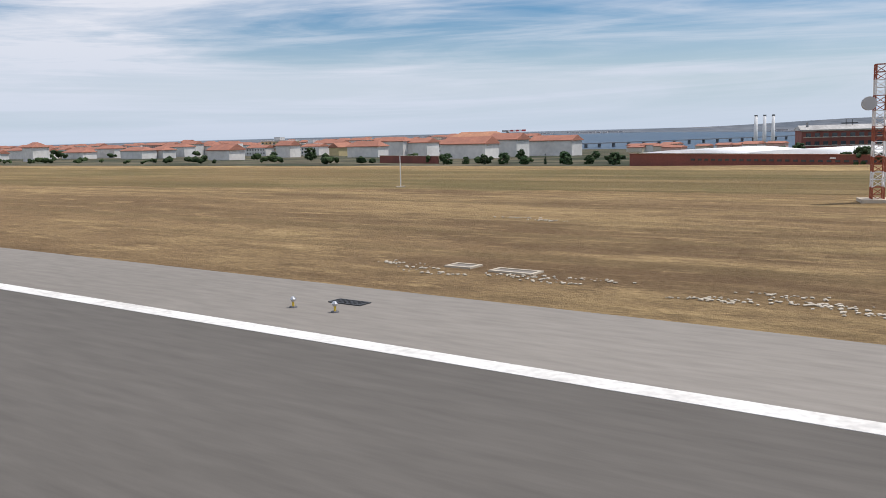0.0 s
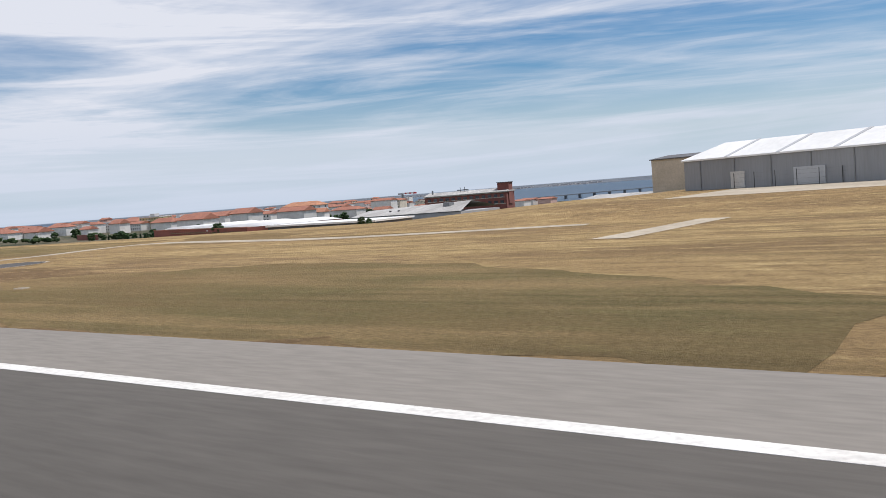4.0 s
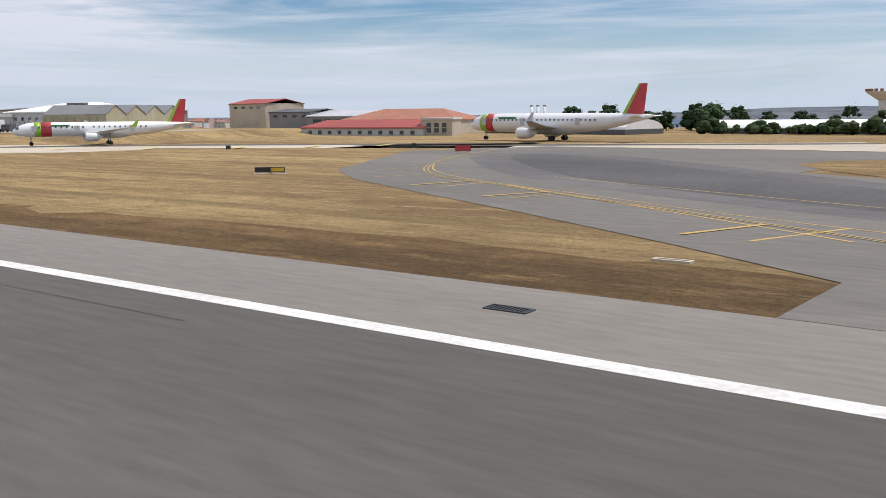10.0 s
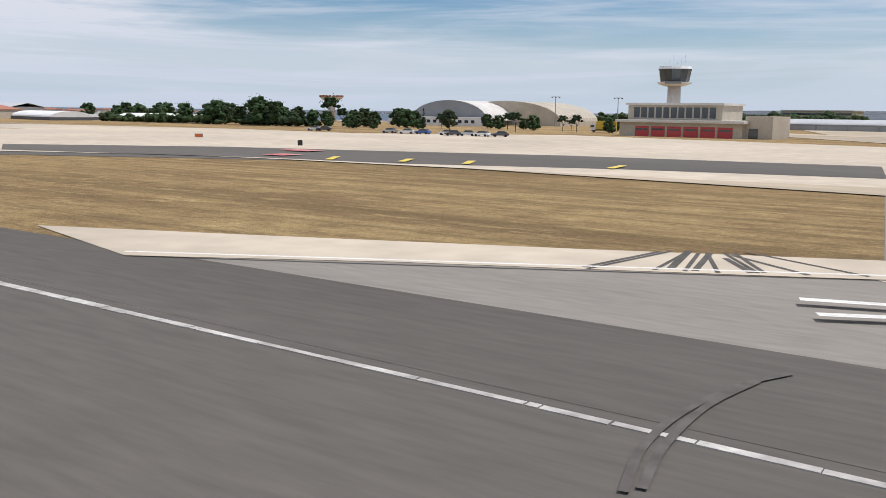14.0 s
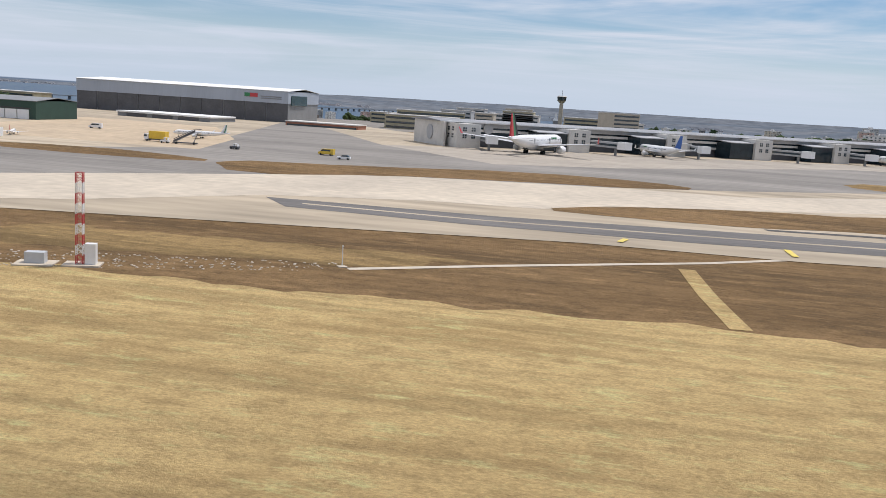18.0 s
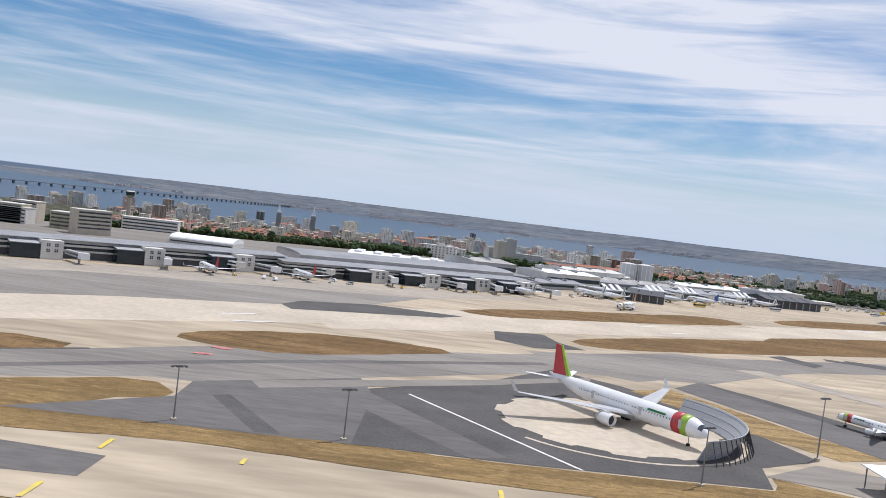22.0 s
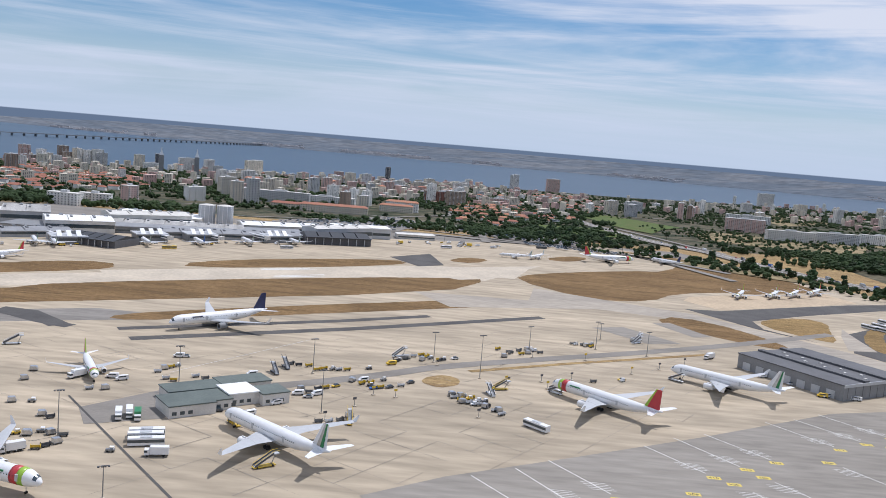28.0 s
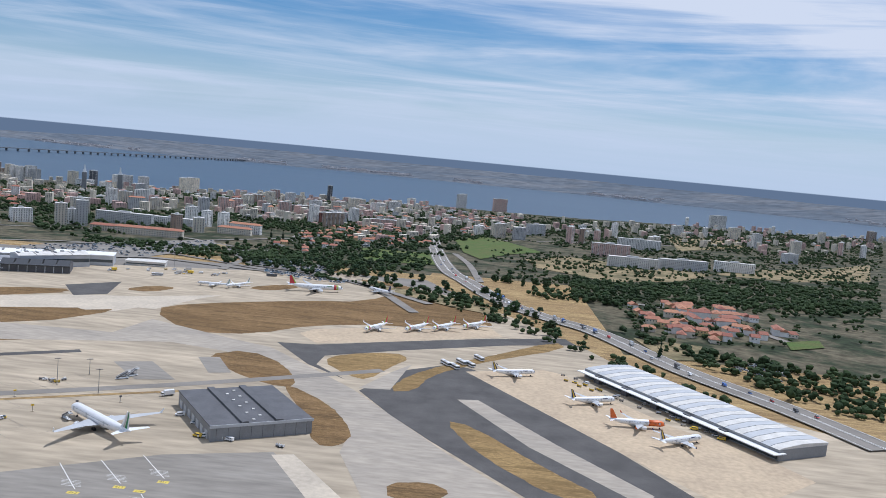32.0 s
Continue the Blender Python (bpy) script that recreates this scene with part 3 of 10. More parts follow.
# the far bank: a low plain with pale towns, and hills behind it
FAR = Solid()
def far_bank(deg):
    """Distance and height of the far bank's profile in one direction."""
    i = (deg + 62) / 124 * 60
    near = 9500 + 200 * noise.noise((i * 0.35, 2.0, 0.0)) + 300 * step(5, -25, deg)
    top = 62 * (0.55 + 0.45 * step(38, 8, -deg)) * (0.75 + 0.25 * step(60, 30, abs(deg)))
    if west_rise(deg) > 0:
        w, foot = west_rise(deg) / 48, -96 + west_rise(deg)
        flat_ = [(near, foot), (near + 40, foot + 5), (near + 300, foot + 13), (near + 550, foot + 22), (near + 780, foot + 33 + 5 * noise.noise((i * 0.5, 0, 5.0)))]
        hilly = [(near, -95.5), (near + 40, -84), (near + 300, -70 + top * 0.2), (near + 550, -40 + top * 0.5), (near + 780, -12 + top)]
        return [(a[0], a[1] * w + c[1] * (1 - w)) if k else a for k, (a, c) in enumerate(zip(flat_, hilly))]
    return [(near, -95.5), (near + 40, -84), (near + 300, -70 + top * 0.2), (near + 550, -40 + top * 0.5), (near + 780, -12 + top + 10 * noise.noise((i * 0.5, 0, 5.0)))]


rings = []
for i in range(0, 61):
    a = radians(-62 + 124 * i / 60)
    rings.append([(1100 + r * math.sin(a), r * math.cos(a), z) for r, z in far_bank(-62 + 124 * i / 60)])
FAR.add([p for r in rings for p in r], [(k * 5 + j, (k + 1) * 5 + j, (k + 1) * 5 + j + 1, k * 5 + j + 1) for k in range(60) for j in range(4)])
# the bank's blue-grey haze is painted in by its material
setting("far_shore", FAR, "far_land", "haze-tinted low far bank of the river")

# ---- the airfield's surfaces ----
setting("runway", Solid().box(-900, 2900, -34, 18.2, -0.5, 0.02), "asphalt", "dark asphalt runway with tyre marks")
setting("runway_shoulder", Solid().box(-900, 2900, 18.2, 25.2, -0.5, 0.02), "asphalt_old", "light grey asphalt shoulder of the runway")
ls = Solid()
for a, b, y, w in ((-900, 472, 18.1, 0.38), (556, 690, 18.1, 0.38)):
    ls.box(a, b, y - w, y + w, 0.0, 0.031)
rng = random.Random(4)
wl2 = Solid()
x = 472.0
while x < 2600:
    if 555 < x < 690:
        x = 690.0
    d = rng.uniform(0.3, 3.0)
    half = 0.3 if x < 560 else 0.2 if x < 720 else 0.09 if x < 795 else 0.2 if x < 918 else 0.14
    mid = 18.05 - 0.5 * step(790, 925, x)
    wl2.box(x, x + d, mid - half * rng.uniform(0.7, 1), mid + half * rng.uniform(0.7, 1), 0.0, 0.042)
    x += d + rng.uniform(0.0, 0.5 if 720 < x < 795 else 0.09)
setting("runway_edge_line", wl2, "worn_line", "worn greyish runway edge line")
setting("runway_edge_line", ls, "white_line", "worn white runway edge line")
for nm, pts, mat, zz, lab in (
        ("verge", [(-900, 21), (318, 21), (345, 40)] + [(290.5, 67.3), (260.7, 63.6), (222.8, 63.3), (198.2, 58.1)] + [(60, 90), (-900, 90)], "grass_field", 0.01, "brown uncut grass with straw"),
        ("verge", [(-900, 60), (60, 66), (130, 74), (205, 82), (200, 97), (196, 116), (0, 113), (-900, 97)], "grass_green", 0.0125, "brown and olive uncut grass"),
        ("verge", [(256, 25.4), (345, 25.4), (345, 40), (310, 58), (290, 60), (262, 50)], "grass_green", 0.012, "olive and brown uncut grass"),
        ("verge", [(192.4, 124.8), (280.3, 115.9), (284.5, 95.9), (215.3, 99.2)], "grass_green", 0.011, "half-green grass behind the mown strip"),
        ("verge", [(345, 21), (720, 21), (715, 29), (650, 33), (560, 27), (470, 28), (400, 31), (350, 29)], "grass_brown", 0.013, "brown weathered grass along the shoulder"),
        ("verge", [(1040, 21), (1700, 21), (1700, 33), (1400, 30), (1300, 33), (1180, 28), (1090, 32)], "grass_dry", 0.0145, "brown grass beside the runway"),
        ("straw_field", [(1040, 30), (1090, 29), (1180, 25), (1300, 29), (1400, 27), (1700, 29), (1700, 86), (1230, 88), (1130, 84), (1075, 70)], "straw", 0.014, "cut straw-coloured grass"),
        ("verge", [(1126, 90), (1146, 97), (1168, 108), (1220, 112), (1214, 100), (1163, 91), (1150, 86)], "grass_dry", 0.026, "paler brown grass"),
        ("verge", [(1079, 90), (1098, 98), (1118, 109), (1151, 131), (1217, 134), (1290, 141), (1376, 140), (1353, 90), (1301, 86), (1239, 86), (1162, 82), (1123, 81), (1103, 87)], "grass_brown", 0.02, "dark brown grass"),
        ("verge", [(1458, 138), (1441, 112), (1379, 78), (1347, 81), (1341, 85), (1310, 133), (1374, 137)], "grass_brown", 0.034, "dark brown grass"),
        ("verge", [(1640, 138), (1531, 138), (1446, 138), (1374, 137), (1410, 93), (1434, 86), (1526, 110), (1640, 112)], "grass_brown", 0.048, "dark brown grass")):
    setting(nm, sheet(ragged(pts, 2.2, 3.0), zz), mat, lab)

# paved ground, layer over layer
pave = [
    # first exit and the parallel taxiway
    ("exit_pavement", rounded([(466, 25), (466, 31), (471, 36), (472, 48), (474, 63), (479, 73)] + [(474, 92), (484, 101), (537, 123), (543, 87), (528, 77), (518, 64), (518, 52), (522, 40), (525, 36), (531, 31), (538, 27), (544, 25), (547, 25)] + [(531, 21)], 1), "concrete", 0.015, "pale concrete runway exit"),
    ("taxiway", band(curve_line([(474, 67), (486, 79)] + [(516, 98), (537, 114), (596, 138)] + [(569, 127), (604, 143), (652, 168)], 3), 19, 0.017), "concrete", None, "pale concrete taxiway shoulder"),
    ("taxiway", band(curve_line([(474, 67), (487, 78)] + [(511, 103), (533, 119), (594, 150)] + [(567, 129), (602, 146), (652, 170)], 3), 8, 0.028), "asphalt", None, "dark asphalt taxiway"),
    # second exit, wide asphalt fillets
    ("exit_pavement", [(671, 25.2), (671.5, 31.7), (663, 37.5), (651, 45), (639, 52), (624, 61), (613, 71), (606, 84), (591, 112), (602, 138), (690, 136), (660, 110), (657, 88), (677, 76), (723, 64), (763, 55), (771, 52), (777, 47), (772, 40), (746, 32), (741, 25.2)], "asphalt_exit", 0.030, "grey asphalt runway exit"),
    ("exit_pavement", [(691, 18.6), (985, 18.1), (985, 25.4), (692.3, 25.4)], "asphalt", 0.028, "dark asphalt shoulder"),
    ("exit_pavement", [(475, 18.6), (536, 18.6), (536, 26.0), (475, 25.2)], "asphalt", 0.026, "dark asphalt shoulder"),
    ("exit_pavement", [(741, 25), (746, 32.7), (751.5, 36), (761, 41.7), (771.7, 47.4), (776.5, 47.3), (787.7, 56.4), (798, 67), (805, 75), (820, 86), (850, 104), (862, 80), (845, 72), (826, 61), (818, 47), (818.5, 36), (825, 25.2)], "asphalt", 0.0345, "dark asphalt of the runway exit"),
    ("rolled_asphalt", rounded([(606, 106), (631, 74), (648, 62), (665, 53), (690, 42.6), (703, 39.8), (725, 30), (748, 22), (775, 20), (765, 29), (745, 37), (720, 47), (701, 54.5), (682, 64), (662, 81), (640, 102), (614, 123)], 1), "rolled", 0.037, "dark worn band of a taxi turn"),
    ("rolled_asphalt", rounded([(612, 107), (636, 76), (654, 63), (672, 54), (695, 45), (720, 37), (745, 28), (752, 29), (722, 43), (700, 51), (680, 61), (660, 77), (638, 97), (617, 115)], 1), "tar", 0.039, "dark worn band of a taxi turn"),
    ("island", rounded([(661, 87), (674, 81), (700, 74), (723, 64), (748, 57), (763, 54.8), (770, 52.3), (787, 65), (798, 82), (773, 120), (741, 131), (707, 131), (668, 121), (651, 106)], 1), "grass", 0.045, "straw-coloured mown grass island"),
    ("concrete_edge", [(769, 48.7), (776.5, 47.3), (787.7, 56.4), (798, 67), (805, 75), (820, 86), (819, 91), (806, 88), (798, 82), (787, 65), (770, 52.3)], "concrete", 0.047, "pale concrete edge of the exit"),
    ("taxiway", [(600, 138), (658, 171), (733, 185), (783, 182), (837, 180), (848, 120), (835, 113), (811, 106), (806, 88), (798, 82), (773, 120), (741, 133), (690, 134), (640, 139)], "concrete", 0.035, "pale concrete taxiway"),
    ("island", rounded([(806, 88), (819, 91), (840, 97), (849, 114), (846, 130), (811, 131), (792, 128), (779, 125)], 1), "grass", 0.050, "golden grass island"),
    ("exit_pavement", [(826, 61), (820, 52), (818.6, 46), (819, 38), (821, 32), (825, 26), (829, 24), (832, 25.5), (831, 30), (828, 33), (824, 38), (823.5, 43), (824, 48), (827, 54)], "tar", 0.036, "black asphalt inside the yellow turn line"),
    ("concrete_edge", [(818.1, 47.8), (822.3, 52.7), (825.4, 59.6), (826.4, 54.2), (823.9, 48.8), (823.6, 42.9), (824.5, 38.4), (827.3, 33.3), (825.0, 32.5), (823.2, 34.7), (822.1, 37.7), (821.1, 42.3), (821.5, 45.4)], "concrete", 0.043, "pale concrete edge of the grass"),
    ("concrete_edge", [(828.3, 28.3), (831.0, 30.9), (834, 31), (836, 26.5), (832.1, 25.6)], "concrete", 0.044, "pale concrete edge of the grass"),
    # the crossing runway
    ("crossing_runway", [(895, 27), (907, 32), (921, 38), (934, 44)] + [(1057, 68), (1063, 75), (1040, 117), (1028, 112), (1017, 72)] + [(928, 86), (923, 118)] + [(934, 43), (937, 25), (907, 24)], "asphalt_old", 0.025, "grey asphalt of the crossing runway"),
    ("crossing_runway", [(929, 32), (941, 38), (962, 52)] + [(984, 66), (1006, 25.3), (960, 25.3), (935, 25.3)] + [(935, 27)], "asphalt_old", 0.0275, "grey asphalt of the crossing runway"),
    ("concrete_edge", [(933, 40), (946, 48), (962, 58)] + [(984, 72), (984, 66)] + [(962, 52), (949, 43), (937, 36)], "concrete", 0.0445, "pale concrete edge of the crossing runway"),
    ("concrete_edge", [(895, 27), (907, 32), (921, 38), (934, 44), (935, 39), (917, 30), (907, 24)], "concrete", 0.043, "pale concrete edge of the crossing runway"),
]
for nm, pts, mat, zz, lab in pave:
    setting(nm, pts if isinstance(pts, Solid) else sheet(pts, zz), mat, lab)

# the wide paved plain in front of the terminal
setting("terminal_yard", sheet([(860, 560), (1000, 740), (1500, 1040), (2000, 1085), (2300, 1120), (2400, 900), (1700, 520)], 0.05), "asphalt_old", "grey asphalt yards round the terminal")
plain = [(887, 82), (927, 90), (908, 224), (781, 365)] + [(880, 300), (840, 420), (850, 600), (1030, 640), (1130, 520), (1300, 600), (1400, 720), (1520, 800), (1750, 1010)] + [(1924, 982), (2202, 1105), (2323, 1022), (2400, 915), (2468, 780)] + [(2520, 640), (2640, 560), (2760, 420), (2760, 130), (1720, 130)] + [(1640, 141), (1532, 141), (1446, 140), (1373, 139)] + [(1294, 140), (1265, 135), (1233, 134)] + [(1093, 104)] + [(1118, 109), (1083, 81), (1057, 68)]
setting("apron", sheet(plain, 0.1), "apron", "stained pale concrete apron")
layers = [
    ("taxiway", [(842, 77), (860, 80), (887, 82), (910, 84), (928, 87), (912, 197), (830, 217), (779, 173), (704, 128), (819, 66)], "concrete", 0.104, "pale concrete edge of a taxiway"),
    ("taxiway", [(798, 78), (828, 98), (850, 105), (881, 116), (922, 122), (926, 99), (900, 93), (875, 83), (857, 81), (816, 68)], "asphalt", 0.114, "dark asphalt taxiway"),
    ("taxiway", [(925, 134), (961, 186), (1011, 204), (1052, 228), (1083, 236), (1105, 268), (1085, 330), (1021, 560), (1035, 575), (1139, 372), (1198, 300), (1240, 330), (1350, 461), (1535, 543), (1475, 392), (1340, 314), (1272, 262), (1236, 240), (1179, 222), (1137, 179), (1112, 151), (1087, 143), (1060, 137), (1035, 120), (1001, 83)], "taxi", 0.12, "grey asphalt taxiway before the hangars"),
    ("apron_patch", [(1139, 372), (1198, 300), (1240, 330), (1350, 461), (1535, 543), (1620, 640), (1440, 570), (1160, 390)], "concrete_grey", 0.1195, "grey-brown asphalt apron"),
    ("island", rounded([(1040, 222), (1085, 240), (1127, 230), (1131, 218), (1088, 212)], 1), "grass_brown", 0.1212, "brown grass strip"),
    ("apron_patch", [(1005, 262), (1072, 262), (1108, 262), (1090, 330), (1040, 420), (960, 430)], "apron_warm", 0.1215, "pale concrete apron before the hangars"),
    ("runway_strip", [(1035, 120), (1060, 137), (1112, 151), (1137, 179), (1179, 222), (1236, 240), (1272, 243), (1330, 288), (1357, 345), (1402, 386), (1471, 431), (1560, 505), (1670, 560), (1660, 500), (1611, 471), (1519, 402), (1442, 336), (1384, 288), (1339, 250), (1311, 230), (1237, 191), (1224, 175), (1201, 172), (1173, 159), (1151, 131), (1118, 109), (1080, 92), (1057, 72)], "concrete", 0.124, "pale concrete runway"),
    ("runway_strip", [(1478, 410), (1658, 538), (2107, 866), (2050, 740), (1902, 660), (1663, 489), (1560, 414), (1501, 369)], "concrete", 0.126, "pale concrete runway"),
    ("runway_strip", [(1763, 628), (1990, 795), (2094, 839), (2076, 765), (2016, 763), (1786, 588)], "concrete", 0.128, "pale concrete runway"),
    ("taxiway", [(1174, 156), (1218, 157), (1266, 165), (1286, 167), (1285, 150), (1252, 145), (1214, 143), (1182, 145)], "asphalt_mid", 0.13, "dark grey band of a taxiway"),
    ("taxiway", band([(1183, 151), (1216, 150), (1260, 155), (1285, 158.5)], 1.3, 0.1315), "apron", None, "pale worn centre of the taxiway"),
    ("taxiway", [(1290, 150), (1310, 153), (1345, 149), (1381, 147), (1397, 151), (1449, 151), (1486, 154), (1486, 167), (1440, 171), (1389, 171), (1345, 161), (1329, 162), (1287, 160)], "asphalt_mid", 0.134, "dark grey band of a taxiway"),
    ("taxiway", [(1285, 150), (1287, 176), (1317, 178), (1340, 194), (1367, 217), (1418, 246), (1446, 271), (1488, 313), (1568, 353), (1660, 425), (1730, 425), (1655, 345), (1596, 330), (1482, 239), (1468, 238), (1440, 220), (1413, 208), (1378, 182), (1365, 183), (1353, 173), (1329, 158)], "taxi", 0.132, "grey asphalt taxiway"),
    ("dark_patch", [(1353, 174), (1366, 182), (1369, 174)], "tar", 0.1345, "black asphalt wedge"),
    ("dark_patch", [(1396, 151.3), (1420, 152.3), (1419, 149), (1397, 147.5)], "tar", 0.1365, "black asphalt patch"),
    ("drain_channel", band([(1266, 171.5), (1313, 179.5), (1333, 193), (1366, 219), (1409, 241), (1441, 266)], 2.4, 0.1375), "tar", None, "dark drain along the grass"),
    ("rolled_asphalt", band(curve_line([(1330, 166), (1372, 190), (1425, 226), (1500, 285), (1590, 345)], 4), 5, 0.1385), "asphalt_mid", None, "dark worn wheel lane of the taxiway"),
    ("taxiway", [(1585, 373), (1672, 421), (1815, 502), (1880, 499), (1826, 471), (1728, 418), (1652, 357), (1623, 329), (1604, 338)], "taxi", 0.138, "grey asphalt taxiway"),
    ("island", rounded([(1127, 230), (1168, 246), (1212, 275), (1249, 273), (1264, 258), (1242, 243), (1221, 238), (1179, 222), (1151, 193)], 1), "grass_brown", 0.15, "brown grass strip"),
    ("island", rounded([(1222, 174), (1237, 191), (1269, 207), (1293, 211), (1314, 229), (1356, 250), (1405, 277), (1443, 268), (1409, 242), (1366, 220), (1333, 194), (1313, 181), (1281, 181), (1266, 173), (1241, 172)], 1), "grass_brown", 0.152, "brown grass island"),
    ("island", rounded([(1376, 179), (1401, 195), (1440, 217), (1470, 238), (1484, 219), (1466, 209), (1470, 198), (1512, 196), (1506, 183), (1463, 179), (1416, 177), (1387, 177)], 1), "grass_dry", 0.154, "dry grass island"),
    ("island", rounded([(1451, 306), (1465, 332), (1510, 357), (1560, 348), (1531, 323), (1498, 297), (1470, 296)], 1), "grass_brown", 0.156, "brown grass island"),
    ("island", rounded([(1313, 325), (1334, 354), (1373, 329), (1356, 303), (1335, 302)], 1), "grass_dry", 0.156, "dry grass island"),
    ("island", rounded([(1608, 427), (1641, 461), (1691, 502), (2012, 722), (2057, 754), (2013, 657), (1759, 492), (1648, 420), (1616, 410)], 1), "grass_brown", 0.158, "brown grass strip"),
    ("island", rounded([(1735, 542), (1820, 613), (2011, 741), (2038, 726), (2005, 673), (1840, 557), (1758, 499)], 1), "grass_brown", 0.1585, "brown grass strip"),
    ("island", rounded([(1552, 506), (1652, 600), (1754, 660), (1771, 641), (1730, 598), (1596, 499), (1566, 487)], 1), "grass_brown", 0.159, "brown grass strip"),
    ("island", rounded([(1807, 707), (1885, 772), (1994, 817), (1926, 745), (1810, 669)], 1), "grass_brown", 0.16, "brown grass strip"),
    ("island", rounded([(1690, 624), (1736, 664), (1766, 661), (1756, 627), (1711, 586)], 1), "grass_brown", 0.161, "brown grass strip"),
    ("island", rounded([(1804, 700), (1869, 765), (1965, 822), (1980, 804), (1922, 748), (1824, 682)], 1), "grass_brown", 0.162, "brown grass strip"),
    ("island", rounded([(1828, 480), (1844, 504), (1984, 606), (2066, 659), (2080, 642), (2009, 590), (1891, 508), (1845, 478)], 1), "grass_brown", 0.163, "brown grass strip"),
    ("island", rounded([(2012, 844), (2029, 883), (2058, 884), (2041, 843)], 1), "grass_brown", 0.164, "brown grass island"),
    ("island", rounded([(2113, 926), (2146, 974), (2172, 971), (2142, 917)], 1), "grass_brown", 0.164, "brown grass island"),
    ("island", rounded([(2074, 762), (2094, 808), (2194, 887), (2245, 911), (2287, 1025), (2202, 1069), (2280, 1068), (2402, 873), (2324, 784), (2288, 805), (2217, 763), (2185, 706), (2132, 688)], 1), "grass_brown", 0.165, "dry grass infield"),
    ("island", rounded([(2168, 621), (2193, 650), (2231, 615), (2251, 559), (2228, 561), (2194, 588)], 1), "grass_brown", 0.166, "brown grass island"),
    ("runway_strip", [(1994, 656), (2082, 661), (2090, 723), (2165, 684), (2207, 665), (2242, 624), (2286, 570), (2316, 522), (2357, 457), (2386, 417), (2420, 370), (2330, 340), (2317, 389), (2297, 447), (2298, 481), (2276, 531), (2232, 578), (2179, 638), (2132, 649), (2023, 605)], "concrete_grey", 0.1655, "pale grey concrete taxiway curve"),
    ("island", rounded([(2241, 568), (2276, 533), (2300, 481), (2296, 454), (2281, 454), (2270, 494), (2244, 553)], 1), "grass_brown", 0.1675, "dry grass beside the hangar"),
    ("island", rounded([(2326, 411), (2347, 418), (2358, 408), (2352, 396), (2329, 390)], 1), "grass_brown", 0.1675, "dry grass island"),
    ("taxiway", [(2207, 685), (2238, 691), (2298, 732), (2376, 783), (2451, 821), (2459, 795), (2396, 764), (2310, 704), (2251, 656), (2250, 627), (2277, 593), (2244, 625)], "tar", 0.1665, "dark asphalt taxiway"),
    ("taxiway", [(2290, 569), (2316, 638), (2349, 671), (2367, 660), (2414, 577), (2482, 436), (2500, 400), (2430, 360), (2394, 411), (2343, 481), (2316, 522)], "tar", 0.169, "dark asphalt taxiway"),
    ("lane", [(2356, 572), (2370, 576), (2417, 497), (2461, 431), (2450, 420), (2400, 488)], "concrete_grey", 0.1715, "pale worn lane in dark asphalt"),
    ("island", rounded([(2252, 638), (2261, 666), (2302, 692), (2316, 675), (2303, 642), (2292, 597), (2277, 605)], 1), "grass_dry", 0.1705, "dry grass island"),
    ("connector", [(2289, 575), (2305, 625), (2319, 658), (2316, 638), (2310, 579)], "concrete_grey", 0.174, "pale concrete strip"),
    ("island", rounded([(2308, 574), (2318, 622), (2345, 669), (2376, 709), (2441, 804), (2449, 774), (2376, 693), (2334, 629), (2327, 582)], 1), "grass_dry", 0.1735, "dry grass island"),
    ("island", rounded([(2349, 523), (2367, 517), (2407, 455), (2436, 420), (2413, 410), (2370, 467)], 1), "grass_dry", 0.172, "dry grass island"),
    ("stand_apron", [(2216, 727), (2226, 750), (2376, 852), (2392, 799), (2298, 732), (2237, 695)], "apron_warm", 0.173, "pale parking stands"),
    ("stand_apron", [(2360, 652), (2421, 684), (2438, 673), (2471, 606), (2500, 557), (2538, 525), (2560, 480), (2500, 420), (2484, 444)], "apron_warm", 0.173, "sunlit warm concrete stands"),
    ("dark_patch", [(2119, 577), (2142, 588), (2172, 549), (2149, 540)], "apron_grey", 0.1745, "oil-darkened concrete"),
    ("dark_patch", [(2166, 613), (2180, 619), (2200, 580), (2186, 574)], "apron_grey", 0.1745, "oil-darkened concrete"),
    ("connector", [(2264, 432), (2275, 436), (2335, 345), (2318, 338), (2292, 382)], "concrete", 0.1945, "pale concrete strip between asphalt"),
    ("dark_patch", [(1467, 430), (1473, 452), (1509, 475), (1558, 471), (1546, 454), (1475, 416)], "tar", 0.175, "dark asphalt patch"),
    ("dark_patch", [(1572, 397), (1573, 427), (1598, 436), (1603, 412), (1614, 398), (1589, 385)], "tar", 0.176, "dark asphalt crossing"),
    ("dark_patch", [(1719, 460), (1730, 469), (1745, 450), (1734, 436)], "tar", 0.176, "dark asphalt patch"),
    ("dark_patch", band(curve_line([(1756, 476), (1779, 471), (1801, 460), (1822, 453)], 4), 9, 0.177), "tar", None, "dark curved asphalt strip"),
    ("dark_patch", band([(1769, 479), (1787, 477), (1816, 453)], 12, 0.1775), "tar", None, "dark curved asphalt strip"),
    ("dark_patch", band([(1846, 457), (1956, 526), (2010, 566)], 7, 0.177), "tar", None, "dark asphalt strip"),
    ("dark_patch", band([(1860, 438), (1966, 507), (2087, 596)], 8, 0.177), "tar", None, "dark asphalt strip"),
    ("dark_patch", [(1958, 838), (1995, 886), (2012, 812), (1989, 790)], "tar", 0.178, "dark asphalt patch"),
